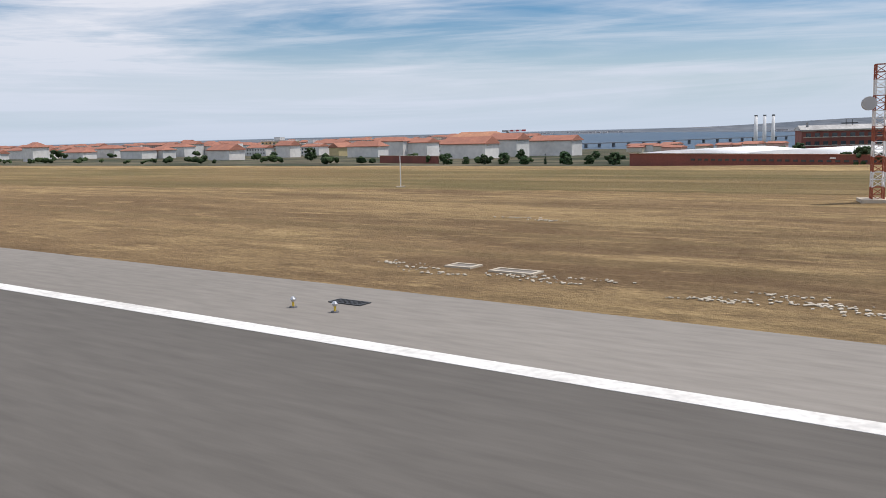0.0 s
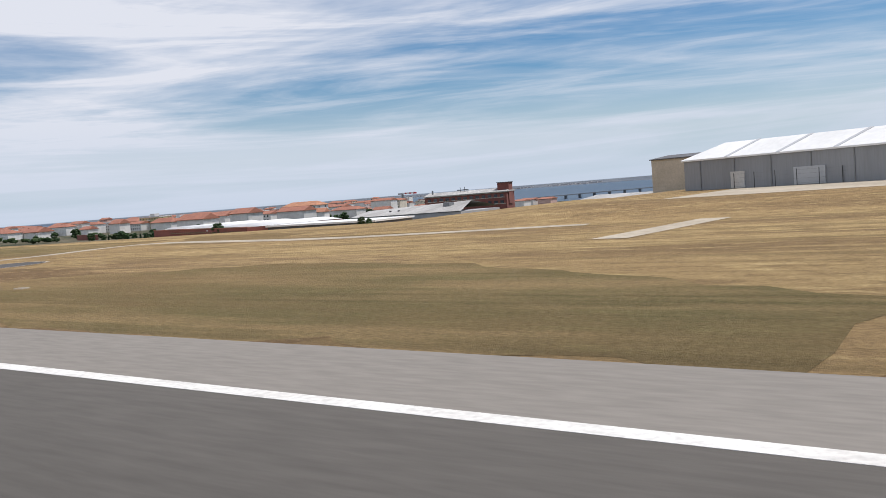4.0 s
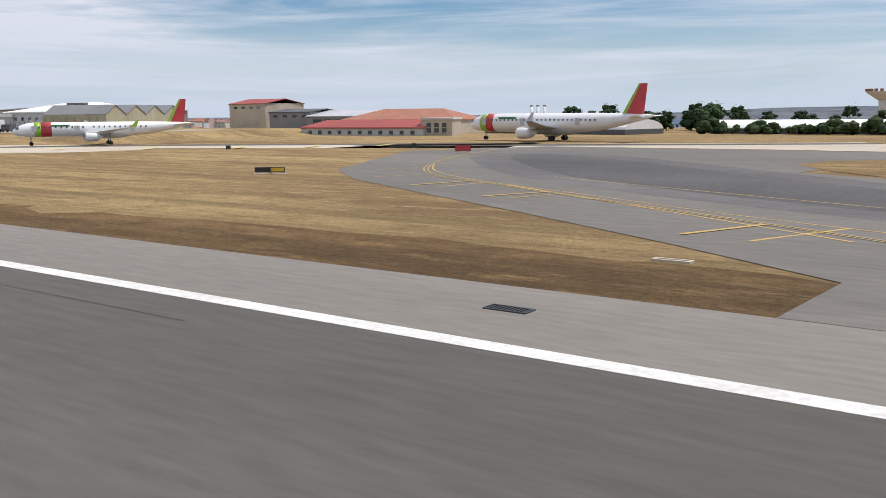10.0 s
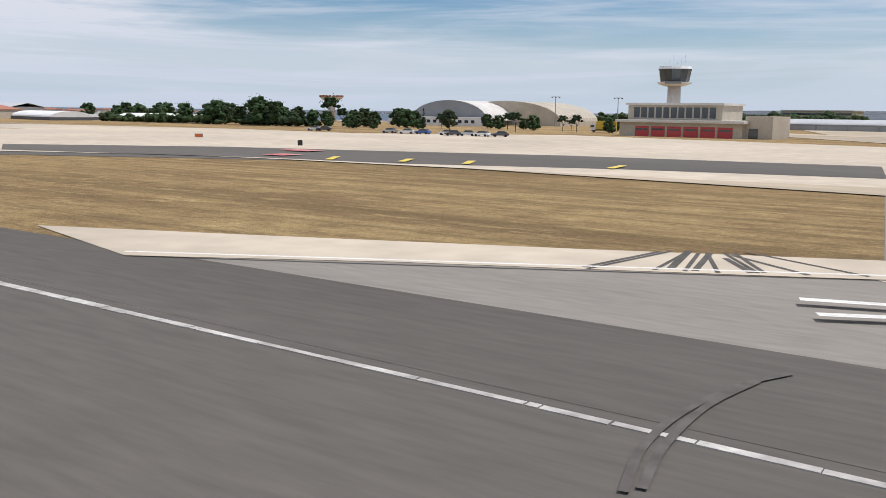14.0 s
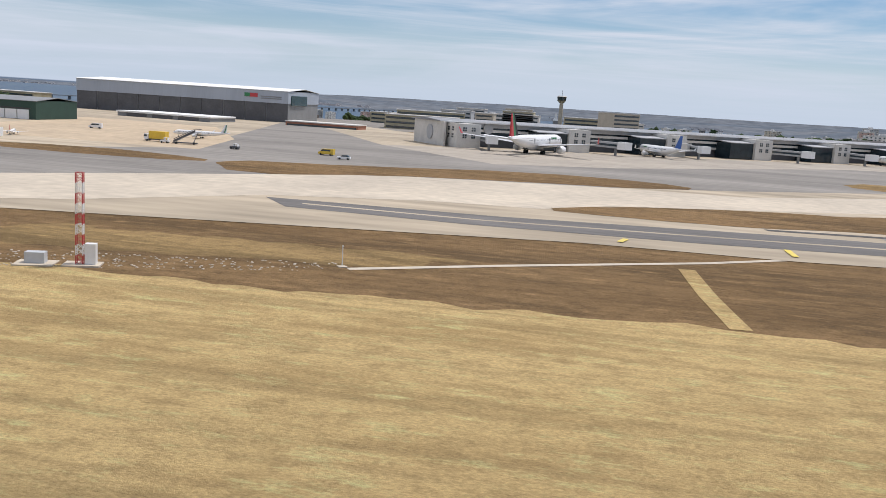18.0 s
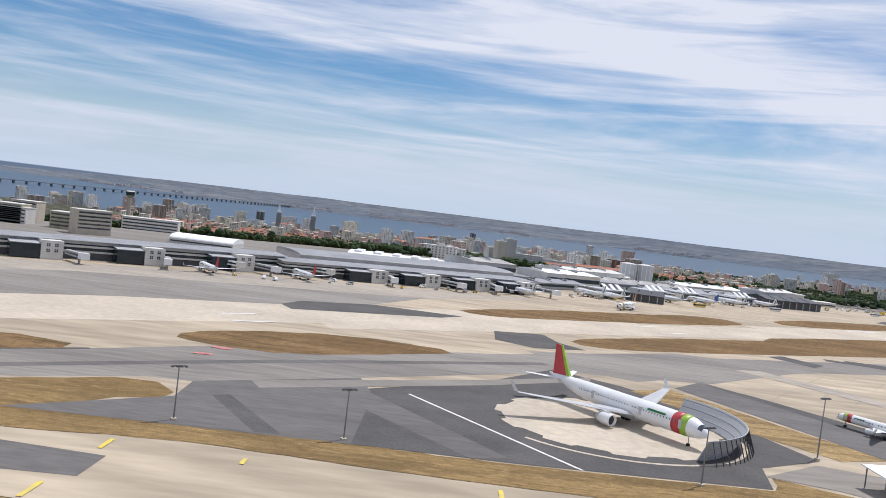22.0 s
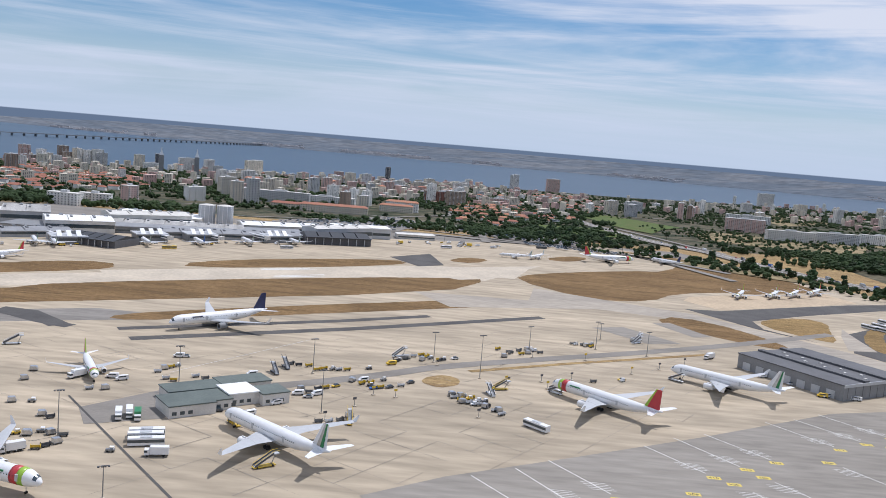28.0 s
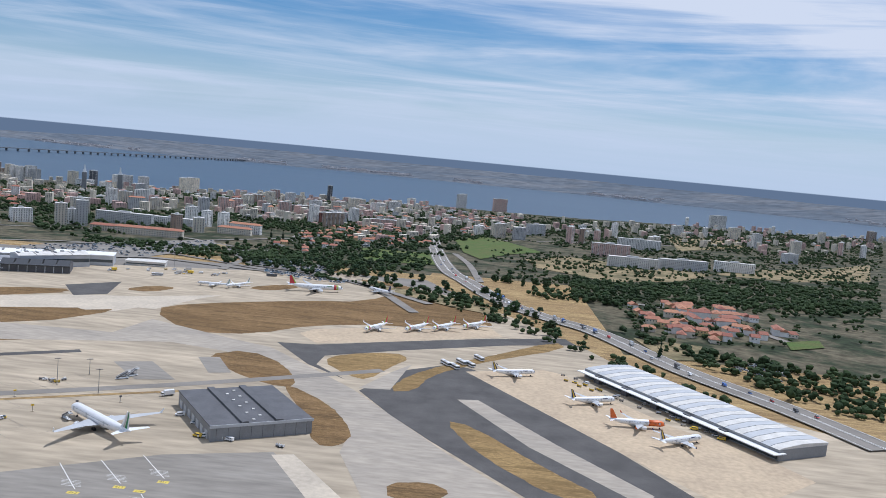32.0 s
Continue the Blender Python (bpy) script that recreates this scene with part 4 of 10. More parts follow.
    ("dark_apron", [(1524, 196), (1567, 197), (1628, 202), (1632, 221), (1653, 236), (1636, 284), (1614, 315), (1591, 333), (1565, 293), (1503, 234)], "tar", 0.18, "new black asphalt of the run-up pad"),
    ("dark_apron", [(1452, 192), (1482, 220), (1481, 239), (1524, 272), (1530, 250), (1530, 196)], "asphalt_mid", 0.1805, "dark asphalt lane before the run-up pad"),
    ("pale_strip", [(1490, 226), (1494, 229), (1514, 197), (1508, 196)], "tar", 0.1815, "black asphalt stripe"),
    ("pale_strip", [(1519, 244), (1530, 251), (1566, 201), (1557, 197)], "asphalt_mid", 0.185, "paler asphalt lane"),
    ("pale_strip", [(1504, 233), (1506, 236), (1527, 197), (1524, 196)], "asphalt_mid", 0.185, "paler asphalt lane"),
    ("pale_strip", [(1495, 249), (1564, 295), (1605, 326), (1603, 317), (1565, 286), (1499, 241)], "asphalt_old", 0.185, "paler asphalt lane"),
    ("strip_grass", [(1440, 185), (1452, 190), (1524, 196), (1567, 196), (1628, 201), (1632, 212), (1666, 195), (1721, 185), (1715, 172), (1598, 179), (1536, 180), (1493, 183), (1461, 177)], "grass_dry", 0.186, "dry grass strip"),
    ("island", [(1616, 308), (1633, 321), (1639, 310), (1677, 247), (1660, 239), (1638, 267)], "grass", 0.187, "dry grass wedge"),
    ("island", [(1667, 231), (1681, 240), (1696, 215), (1693, 209)], "grass", 0.187, "dry grass wedge"),
    ("taxi_lane", [(1636, 325), (1652, 347), (1748, 208), (1700, 195), (1677, 247)], "asphalt_mid", 0.188, "grey asphalt taxi lane"),
    ("taxi_lane", [(1651, 342), (1666, 329), (1748, 208), (1737, 205), (1703, 251), (1681, 290)], "tar", 0.19, "dark asphalt lane"),
    ("taxi_lane", [(1630, 213), (1650, 231), (1680, 223), (1696, 206), (1700, 195), (1675, 189), (1646, 208)], "apron_grey", 0.189, "grey asphalt yard"),
    ("service_road", band(curve_line([(1913, 360), (1954, 381), (1996, 414), (2035, 447), (2175, 537), (2299, 629)], 3), 9, 0.19), "asphalt_old", None, "grey asphalt service road"),
    ("connector", [(1680, 394), (1694, 400), (1766, 303), (1814, 218), (1799, 215), (1749, 306)], "concrete_grey", 0.1885, "pale grey strip across the apron"),
    ("service_yard", [(1884, 326), (1906, 358), (1919, 350), (1919, 322), (1894, 308)], "asphalt_old", 0.191, "dark asphalt yard"),
    ("service_road", band([(1874, 339), (1902, 305), (1946, 252)], 1.0, 0.192), "tar", None, "dark drain slot"),
    ("round_island", rounded([(2011, 408), (2023, 425), (2036, 414), (2024, 397)], 3), "grass", 0.195, "round bed of dry grass"),
    ("stand_apron", [(2002, 267), (2029, 290), (2077, 321), (2134, 359), (2213, 416), (2264, 436), (2307, 386), (2340, 330), (2246, 290), (2126, 235), (2050, 200)], "apron_grey", 0.193, "grey asphalt aircraft stands"),
    ("lane_grass", band([(2037, 434), (2089, 468), (2185, 526)], 4, 0.194), "grass", None, "narrow strip of dry grass"),
]
for nm, pts, mat, zz, lab in layers:
    setting(nm, pts if isinstance(pts, Solid) else sheet(ragged(pts, 0.7, 4.0) if mat.startswith("grass") else pts, zz), mat, lab)

# round run-up pad
PAD = (1598.0, 249.0)
ring = Solid()
n = 48
for k in [*range(30, 48), *range(0, 9)]:
    a, b = 6.28319 * k / n, 6.28319 * (k + 1) / n
    ring.add([(PAD[0] + r * math.cos(c), PAD[1] + r * math.sin(c), 0.2) for c in (a, b) for r in (36.6, 37.8)], [(0, 1, 3, 2)])
setting("pad_ring", ring, "concrete", "pale concrete ring of the run-up pad")
rr = random.Random(2)
pts = [(PAD[0] + (33 - 2.0 * ((k // 2) % 2)) * math.cos(6.28319 * (k + 0.7 * (k % 2)) / 44), PAD[1] + (33 - 2.0 * ((k // 2) % 2)) * math.sin(6.28319 * (k + 0.7 * (k % 2)) / 44)) for k in range(44)]
setting("pad_slab", sheet(pts, 0.21), "concrete", "pale concrete slab with a stepped edge")

# painted lines
lines = Solid()
for pts, w in (([(1540, 257), (1583, 198)], 0.9), ([(1664, 533), (1681, 544)], 2.2), ([(1676, 513), (1694, 524)], 2.2), ([(1867, 693), (1907, 721)], 2.6), ([(1884, 664), (1920, 690)], 2.6), ([(1866, 697), (1901, 722)], 2.4), ([(1884, 669), (1918, 696)], 2.4), ([(1057, 82), (1070, 92)], 1.2), ([(1451, 371), (1465, 384)], 2.2), ([(1462, 356), (1478, 367)], 2.2),
               ([(1900, 384), (1951, 475)], 0.3), ([(933, 32), (936, 33)], 0.5), ([(934, 30), (936, 31)], 0.5), ([(907, 24), (935, 39)], 0.25)):
    band(pts, w, 0.23, lines)
for pts in ([(2038, 293), (2052, 274)], [(2054, 304), (2070, 279)], [(2067, 315), (2086, 288)], [(2108, 342), (2126, 317)], [(2123, 356), (2142, 328)], [(2138, 365), (2158, 339)], [(2173, 391), (2193, 364)], [(2189, 400), (2209, 375)], [(2205, 412), (2225, 386)], [(2120, 288), (2125, 283)], [(2139, 302), (2146, 289)], [(2151, 314), (2165, 294)], [(2186, 338), (2203, 312)], [(2222, 366), (2241, 339)]):
    band(pts, 0.45, 0.23, lines)
setting("white_markings", lines, "white_line", "white painted apron lines")
yl = Solid()
for pts, w in (([(490, 18), (492, 27)], 0.4), ([(492, 27), (492, 43), (493, 60)], 0.4), ([(472, 31), (478, 28)], 0.9), ([(475, 40), (482, 40)], 0.4), ([(549, 19), (550, 23)], 0.9), ([(533, 21), (537, 26)], 0.6),
               (curve_line([(530, 22), (535, 19), (540, 19), (546, 18), (556, 18)], 4), 0.3), ([(646, 52), (648, 58)], 0.5), ([(666, 40), (669, 47)], 0.6), ([(636, 57), (637, 64)], 0.5), ([(624, 64), (626, 69)], 0.4), ([(617, 73), (620, 80)], 0.4),
               (curve_line([(616, 85), (624, 74), (635, 65), (648, 58), (662, 50), (671, 46)], 4), 0.35), (curve_line([(639, 72), (662, 61), (705, 42), (725, 34), (737, 30)], 4), 0.35), ([(729, 54), (731, 59)], 0.8), ([(706, 60), (708, 64)], 0.6), ([(670, 42), (640, 62)], 0.5),
               ([(790, 20), (788, 27)], 0.3), (curve_line([(788, 27), (788, 34), (789, 42), (795, 50)], 4), 0.25), ([(752, 52), (754, 58)], 0.7)):
    band(pts, w * 0.42, 0.04, yl)
TURN = curve_line([(830, 66), (825, 62), (821.4, 58.2), (818.8, 51.3), (817.4, 46.3), (817.6, 40.0), (818.9, 35.0), (820.2, 32.0), (822.2, 28.9), (825.4, 25.0), (828.5, 22.8)], 5)
for o in (0.0, 0.42):
    band([(x + o, y + o * 0.4) for x, y in TURN], 0.12, 0.05, yl)
for pts, w in (([(819.7, 33.6), (824.2, 35.1)], 0.3), ([(827.8, 23.4), (831.1, 27.7)], 0.6), ([(817.9, 45.1), (821.8, 45.4)], 0.45)):
    band(pts, w, 0.052, yl)
OLD = curve_line([(600, 125), (612, 92), (625, 71), (640, 61), (665, 46.3), (684, 35), (687.7, 32.6), (689.0, 30.4), (689.6, 27.6), (689.0, 25.0), (684, 22.6)], 5)
for o in (0.0, 0.4):
    band([(x + o, y + o * 0.5) for x, y in OLD], 0.12, 0.05, yl)
for pts, w in (([(662.6, 40.5), (665.0, 46.3)], 0.35), ([(682.4, 27.9), (686.2, 33.5)], 0.4), ([(643.7, 52.4), (646.1, 57.9)], 0.4), ([(682.3, 25.3), (687.7, 22.2)], 0.8), ([(633.1, 57.6), (635, 64)], 0.4)):
    band(pts, w, 0.053, yl)
DBL = curve_line([(525.6, 24.9), (532.1, 21.0), (534.6, 20.1), (541.1, 18.9), (545.6, 18.75), (556.3, 18.7), (590, 18.75)], 4)
for o in (0.0, 0.3):
    band([(x, y + o) for x, y in DBL], 0.09, 0.045, yl)
for pts, w in ((curve_line([(526.9, 26.4), (523.7, 28.6), (519.7, 31.8), (516.3, 35.6), (512.8, 41.4), (510.0, 48.7), (508.9, 55.7), (512.0, 61.0), (515.9, 59.4)], 4), 0.22), (curve_line([(516.7, 35.9), (522.5, 38.7)], 4), 0.22), (curve_line([(511.2, 49.2), (517.2, 48.7)], 4), 0.22), (curve_line([(489.5, 18.6), (491.2, 24.8), (492.5, 33.8), (494.0, 56.2)], 4), 0.22)):
    band(pts, w, 0.05, yl)
setting("yellow_markings", yl, "yellow_line", "worn orange-yellow taxi lines")
ym = Solid()
for pts in ([(1265, 139), (1265, 146)], [(1292, 140), (1291, 147)], [(1318, 150), (1319, 141)], [(1347, 150), (1346, 143)], [(1239, 138), (1240, 142)], [(1426, 142), (1426, 150)], [(1454, 142), (1454, 149)], [(1482, 149), (1482, 141)], [(1510, 148), (1510, 141)], [(1399, 141), (1398, 147)], [(1393, 201), (1398, 196)], [(1397, 173), (1400, 171)], [(1425, 171), (1427, 176)], [(1454, 176), (1455, 171)], [(1483, 178), (1483, 171)], [(1511, 176), (1511, 172)], [(1563, 170), (1563, 176)], [(1591, 173), (1591, 178)], [(1371, 187), (1375, 184)], [(1416, 214), (1420, 209)], [(866, 82), (862, 88)], [(875, 85), (872, 91)], [(883, 87), (880, 93)], [(899, 92), (898, 98)], [(543, 97), (538, 105)], [(552, 113), (557, 106)], [(561, 124), (565, 116)], [(571, 134), (575, 124)], [(514, 85), (522, 80)], [(528, 89), (525, 93)]):
    band(pts, 1.0, 0.24, ym)
setting("taxi_marks", ym, "yellow_mark", "bright yellow edge bars of a taxiway")
pk = Solid()
for pts, w in (([(1050, 82), (1054, 84)], 3), ([(1044, 91), (1048, 93)], 3), ([(852, 86), (856, 86)], 4), ([(844, 97), (850, 97)], 4), ([(1288, 152), (1292, 153)], 3), ([(1287, 163), (1292, 164)], 3), ([(1469, 279), (1475, 280)], 2.5), ([(1471, 293), (1476, 294)], 2.5), ([(496, 78), (501, 76)], 3), ([(1473, 293), (1478, 293)], 3)):
    band(pts, w, 0.25, pk)
setting("red_markings", pk, "red_mark", "faded red holding point signs painted on the ground")
hold = Solid()
for k in range(7):
    if True:
        q, r = [(1058, 67), (1035, 102)], [(1060, 68), (1037, 103)]
        s = k / 6
        e = 0.45
        c0 = (q[0][0] + (r[0][0] - q[0][0]) * s, q[0][1] + (r[0][1] - q[0][1]) * s)
        c1 = (q[1][0] + (r[1][0] - q[1][0]) * s, q[1][1] + (r[1][1] - q[1][1]) * s)
        if k % 2 == 0:
            band([c0, c1], e, 0.255, hold)
setting("holding_bars", hold, "yellow_mark", "yellow holding position bars")
tm = Solid()
for pts, w in (([(470, 35), (491, 26)], 0.8), ([(472, 35), (492, 34)], 0.4), ([(475, 62), (492, 45)], 0.35), ([(492, 25), (494, 56)], 0.9), ([(515, 31), (529, 33)], 0.25), ([(511, 34), (525, 36)], 0.25), ([(512, 38), (524, 37)], 0.25), ([(520, 29), (528, 34)], 0.2), ([(463, 58), (498, 72)], 0.35), ([(538, 25), (541, 25)], 0.3), ([(474, 25), (469, 32)], 0.5),
               (curve_line([(793, 19), (792, 21), (791, 24), (791, 26)], 4), 0.22), (curve_line([(795, 18), (794, 20), (793, 23), (793, 25)], 4), 0.22), (curve_line([(776, 24), (775, 29), (776, 34), (778, 37)], 4), 0.3), (curve_line([(804, 30), (801, 35), (801, 40), (801, 44)], 4), 0.4),
               ([(924, 34), (925, 40)], 0.5), ([(927, 36), (926, 41)], 0.6), ([(928, 36), (927, 41)], 0.5), ([(930, 37), (928, 40)], 0.5), ([(932, 38), (928, 41)], 0.5)):
    band(pts, w * 0.6, 0.037, tm)
for pts, w in ((curve_line([(934.2, 14.5), (933.7, 16.5), (933.6, 18.8), (934.0, 21.5), (934.8, 23.4)], 4), 0.2), (curve_line([(934.4, 14.8), (934.0, 16.9), (933.9, 19.7), (934.3, 22.2)], 4), 0.2), (curve_line([(926.6, 35.2), (926.1, 40.3)], 4), 0.2), (curve_line([(926.6, 40.6), (927.7, 35.7)], 4), 0.2), (curve_line([(926.9, 40.9), (928.9, 36.2)], 4), 0.2), (curve_line([(927.5, 41.4), (930.2, 37.2)], 4), 0.2), (curve_line([(927.9, 41.7), (930.4, 37.4)], 4), 0.2), (curve_line([(924.3, 33.7), (925.4, 40.4)], 4), 0.2), (curve_line([(928.2, 42.4), (934.0, 39.2)], 4), 0.2), (curve_line([(812.9, 41.5), (815.2, 33.8), (818.2, 27.4), (820.9, 23.0), (824.3, 18.5), (826.8, 15.6)], 4), 0.2), (curve_line([(813.8, 40.5), (816.2, 33.3), (818.6, 27.5), (821.2, 23.2), (824.6, 18.6), (827.3, 15.4)], 4), 0.2), (curve_line([(794.0, 20.2), (792.9, 22.9), (792.3, 25.7), (792.3, 27.7)], 4), 0.2), (curve_line([(793.0, 19.1), (791.9, 21.0), (791.3, 23.1), (791.0, 25.8)], 4), 0.2)):
    band(pts, w, 0.058, tm)
setting("tyre_marks", tm, "rubber", "dark rubber marks on the pavement")
sm = Solid()
for k in range(5):
    x0, yy = rr.uniform(-200, 560), rr.uniform(1.5, 16.5)
    band([(x0, yy), (x0 + rr.uniform(30, 160), yy + rr.uniform(-1, 1))], rr.uniform(0.05, 0.1), 0.022, sm)
setting("runway_streaks", sm, "rubber", "thin dark rubber streaks along the runway")
for pts, w, lab in ((curve_line([(187, 24.9), (187.2, 29), (188.6, 35.5), (191.8, 41.8), (194.5, 47.0), (198, 60), (201.5, 71), (203, 84), (200, 97), (204, 104), (217, 104), (232, 101), (262, 97), (300, 103)], 3), 4.2, "pale gravel service road"), (curve_line([(315, 77), (316, 120), (306, 148), (340, 150)], 3), 4, "pale dirt track")):
    setting("service_road", band(pts, w, 0.03), "road", lab)
for pts, z in (([(200.0, 27.6), (199.7, 32.7), (204.9, 32.7), (205.4, 27.4)], 0.05), ([(204.2, 35.0), (204.1, 39.8), (205.0, 40.6), (209.3, 38.9), (209.6, 37.7), (208.7, 35.6), (206.4, 34.9)], 0.05), ([(204.6, 32.6), (204.6, 35.1), (205.7, 35.0), (205.6, 32.5)], 0.054), ([(194.3, 28.9), (194.1, 31.0), (196.0, 30.8), (196.3, 29.0)], 0.05)):
    setting("lamp_pad", sheet(ragged(pts, 0.12, 0.8), z), "tar", "black gravel pad round the approach lamps")
pk = Solid()
for pts in ([(200.0, 27.6), (199.7, 32.7), (204.6, 32.7)], [(205.4, 27.4), (205.0, 32.3)], [(204.2, 35.0), (204.1, 39.8)], [(205.7, 32.6), (205.7, 34.9), (208.7, 35.6)], [(194.3, 28.9), (194.1, 31.0), (196.0, 30.8)]):
    band(pts, 0.13, 0.07, pk)
setting("pad_kerb", pk, "stone", "thin pale kerb of the gravel pads")
setting("exit_pavement", sheet([(187.9, 25.0), (187.5, 29.8), (188.0, 32.6), (190.4, 33.2), (194.4, 33.2), (193.2, 31.6), (193.4, 29.1), (194.1, 26.1), (194.4, 25.0)], 0.036), "road", "pale concrete mouth of the service road")
dk = Solid()
band([(191.0, 24.9), (190.3, 27.6), (188.5, 31.2)], 0.5, 0.04, dk)
band([(187.9, 33.3), (190.4, 33.6), (192.4, 34.1), (194.9, 34.0)], 0.7, 0.041, dk)
setting("repair_strip", dk, "asphalt_old", "grey repair strips in the pale concrete")
wm = Solid()
band([(207.8, 18.9), (208.5, 18.9)], 0.1, 0.05, wm)
band([(208.1, 18.5), (208.1, 19.3)], 0.1, 0.052, wm)
setting("runway_edge_mark", wm, "worn_line", "small worn white cross mark")
setting("track", band([(1247.5, 119), (1248.5, 102), (1250, 87)], 2.2, 0.059), "straw", "pale wheel track through the brown grass")
setting("track", band([(1327, 119), (1327, 91), (1327, 66)], 2.2, 0.06), "straw", "pale wheel track through the brown grass")
setting("track", band([(1369, 118), (1366, 84), (1364, 73)], 3.0, 0.061), "straw", "pale wheel track through the brown grass")
setting("track", band([(1377, 125), (1384, 81)], 2.6, 0.062), "straw", "pale wheel track through the brown grass")
setting("track", band([(1208, 97), (1225, 109), (1251, 126), (1266, 138)], 1.3, 0.07), "concrete", "narrow pale concrete strip")

# joints of the concrete exit
ej = Solid()
EXIT = [(525, 28), (511, 44), (479, 87), (508, 107), (538, 117), (543, 90), (524, 73), (518, 64), (518, 52), (522, 40), (525, 36), (531, 27)]
for k in range(70):
    for m in range(40):
        for turned_ in (0, 1):
            x0, y0 = 440 + k * 7.5, 26 + m * 7.5
            x1, y1 = (x0 + 7.4, y0) if not turned_ else (x0, y0 + 7.4)
            c, s_ = (x0 + x1) / 2, (y0 + y1) / 2
            odd = False
            for i in range(len(EXIT)):
                (xa, ya), (xb, yb) = EXIT[i - 1], EXIT[i]
                if (ya > s_) != (yb > s_) and c < (xb - xa) * (s_ - ya) / (yb - ya) + xa:
                    odd = not odd
            if odd and rr.random() < 0.7:
                band([(x0, y0), (x1, y1)], rr.uniform(0.05, 0.12), 0.022, ej)
for pts, w in (([(495.6, 31.5), (513.8, 31.5), (525.9, 31.5)], 0.16), ([(493.7, 37.0), (514.3, 36.0), (525.7, 33.0)], 0.16), ([(500.8, 26.1), (514.7, 25.9), (526.7, 27.1)], 0.16), ([(490.2, 43.7), (510.8, 43.1), (523.8, 43.1)], 0.16), ([(488.7, 49.6), (507.7, 49.5), (522.8, 48.4)], 0.16), ([(485.3, 57.3), (506.2, 52.6), (518.7, 52.3)], 0.16), (curve_line([(510.7, 25.0), (507.9, 27.9), (504.2, 32.7), (500.2, 39.8), (498.7, 45.9)], 4), 0.2), (curve_line([(513.5, 25.8), (510.6, 28.5), (506.8, 34.0), (503.7, 39.9), (501.8, 47.1)], 4), 0.2), (curve_line([(512.2, 25.4), (509.5, 28.3), (505.7, 33.4), (502.0, 40.7), (499.8, 47.5)], 4), 0.2), (curve_line([(513.6, 30.1), (510.3, 33.6), (507.3, 38.9), (505.6, 45.3), (504.9, 52.1)], 4), 0.2), (curve_line([(514.4, 30.5), (511.3, 34.1), (508.4, 39.4), (506.7, 45.7), (504.7, 54.1)], 4), 0.2), (curve_line([(503.7, 42.9), (502.8, 51.3), (503.6, 58.2)], 4), 0.2)):
    band(pts, w, 0.037, ej)
setting("exit_joints", ej, "joint", "dark joints and tyre arcs on the exit slabs")


# ---- buildings ----


def facade(spot, name, label, category, group="", base=0.0):
    """A thing whose front runs along local x from one end of the spot to the other; local y leads away behind the front."""
    xa, ya, xb, yb, h = spot
    ob = thing(name, xa, ya, base, math.degrees(math.atan2(yb - ya, xb - xa)), label, category, group)
    return ob, math.hypot(xb - xa, yb - ya), h - base


def window_rows(parent, w, y, zs, wide, high, gap, name="window", mat="glass", x0=1.0, cap=60):
    """Single windows set into a front, each with its pane standing 5 cm proud of a dark reveal."""
    n = max(1, min(cap, int((w - 2 * x0 + gap) / (wide + gap))))
    lead = (w - n * wide - (n - 1) * gap) / 2
    me = Solid().box(0, wide, -0.06, 0.1, 0, high).mesh(name, mat)
    sill = Solid().box(-0.1, wide + 0.1, -0.14, 0.0, -0.12, 0).mesh("sill", "offwhite")
    for z in zs:
        for i in range(n):
            ob = part(name, me, mat, parent, at=pose(lead + i * (wide + gap), y, z))
            if wide < 3 and len(zs) * n < 40:
                part("sill", sill, None, ob)


def roof_gable(w, d, z, rise, over=0.4):
    return Solid().section([(-over, z), (d / 2, z + rise), (d + over, z), (d + over, z - 0.25), (d / 2, z + rise - 0.25), (-over, z - 0.25)], -over, w + over)


def roof_hip(w, d, z, rise, inset, over=0.4):
    a, b, c, e = -over, w + over, -over, d + over
    s = Solid()
    return s.add([(a, c, z), (b, c, z), (b, e, z), (a, e, z), (a + inset, d / 2, z + rise), (b - inset, d / 2, z + rise), (a, c, z - 0.3), (b, c, z - 0.3), (b, e, z - 0.3), (a, e, z - 0.3)],
                 [(0, 1, 5, 4), (1, 2, 5), (2, 3, 4, 5), (3, 0, 4), (0, 6, 7, 1), (1, 7, 8, 2), (2, 8, 9, 3), (3, 9, 6, 0), (6, 9, 8, 7)])


def roof_arch(w, d, z, rise, n=14, thick=0.3):
    pts = [(d / 2 - d / 2 * math.cos(math.pi * i / n), z + rise * math.sin(math.pi * i / n)) for i in range(n + 1)]
    return Solid().section(pts, 0, w)


# red brick works with white parapet
b, w, h = facade((93.0, 340.0, 131.0, 354.5, 3.2), "brick_works", "dark red brick works building with a pale pitched roof", "building", base=-14)
part("wall", Solid().box(0, w, 0, 20, 0, h), "brick", b)
part("roof", roof_hip(w, 20, h + 0.1, 1.6, 0.4, 0.6), "shed_roof", b, "pale sheet roof with worn patches")
part("cornice", Solid().box(-0.3, w + 0.3, -0.35, 0, h - 0.5, h), "stone", b)
for z0 in (h - 2.6, h - 5.6):
    part("window_band", Solid().box(0.6, w - 0.6, -0.12, 0, z0 - 0.25, z0), "stone", b)
window_rows(b, w, 0, (h - 2.5, h - 5.5), 1.7, 1.3, 1.3)
part("roof_house", Solid().box(w - 5, w + 0.5, 4, 14, h - 6, h + 4.2), "brick", b)
part("roof_cap", Solid().box(w - 5.4, w + 0.9, 3.6, 14.4, h + 4.2, h + 4.5), "grey_dark", b)
part("duct", Solid().tube((2.6, 6, h), (2.6, 6, h + 2.8), 0.45), "steel", b)
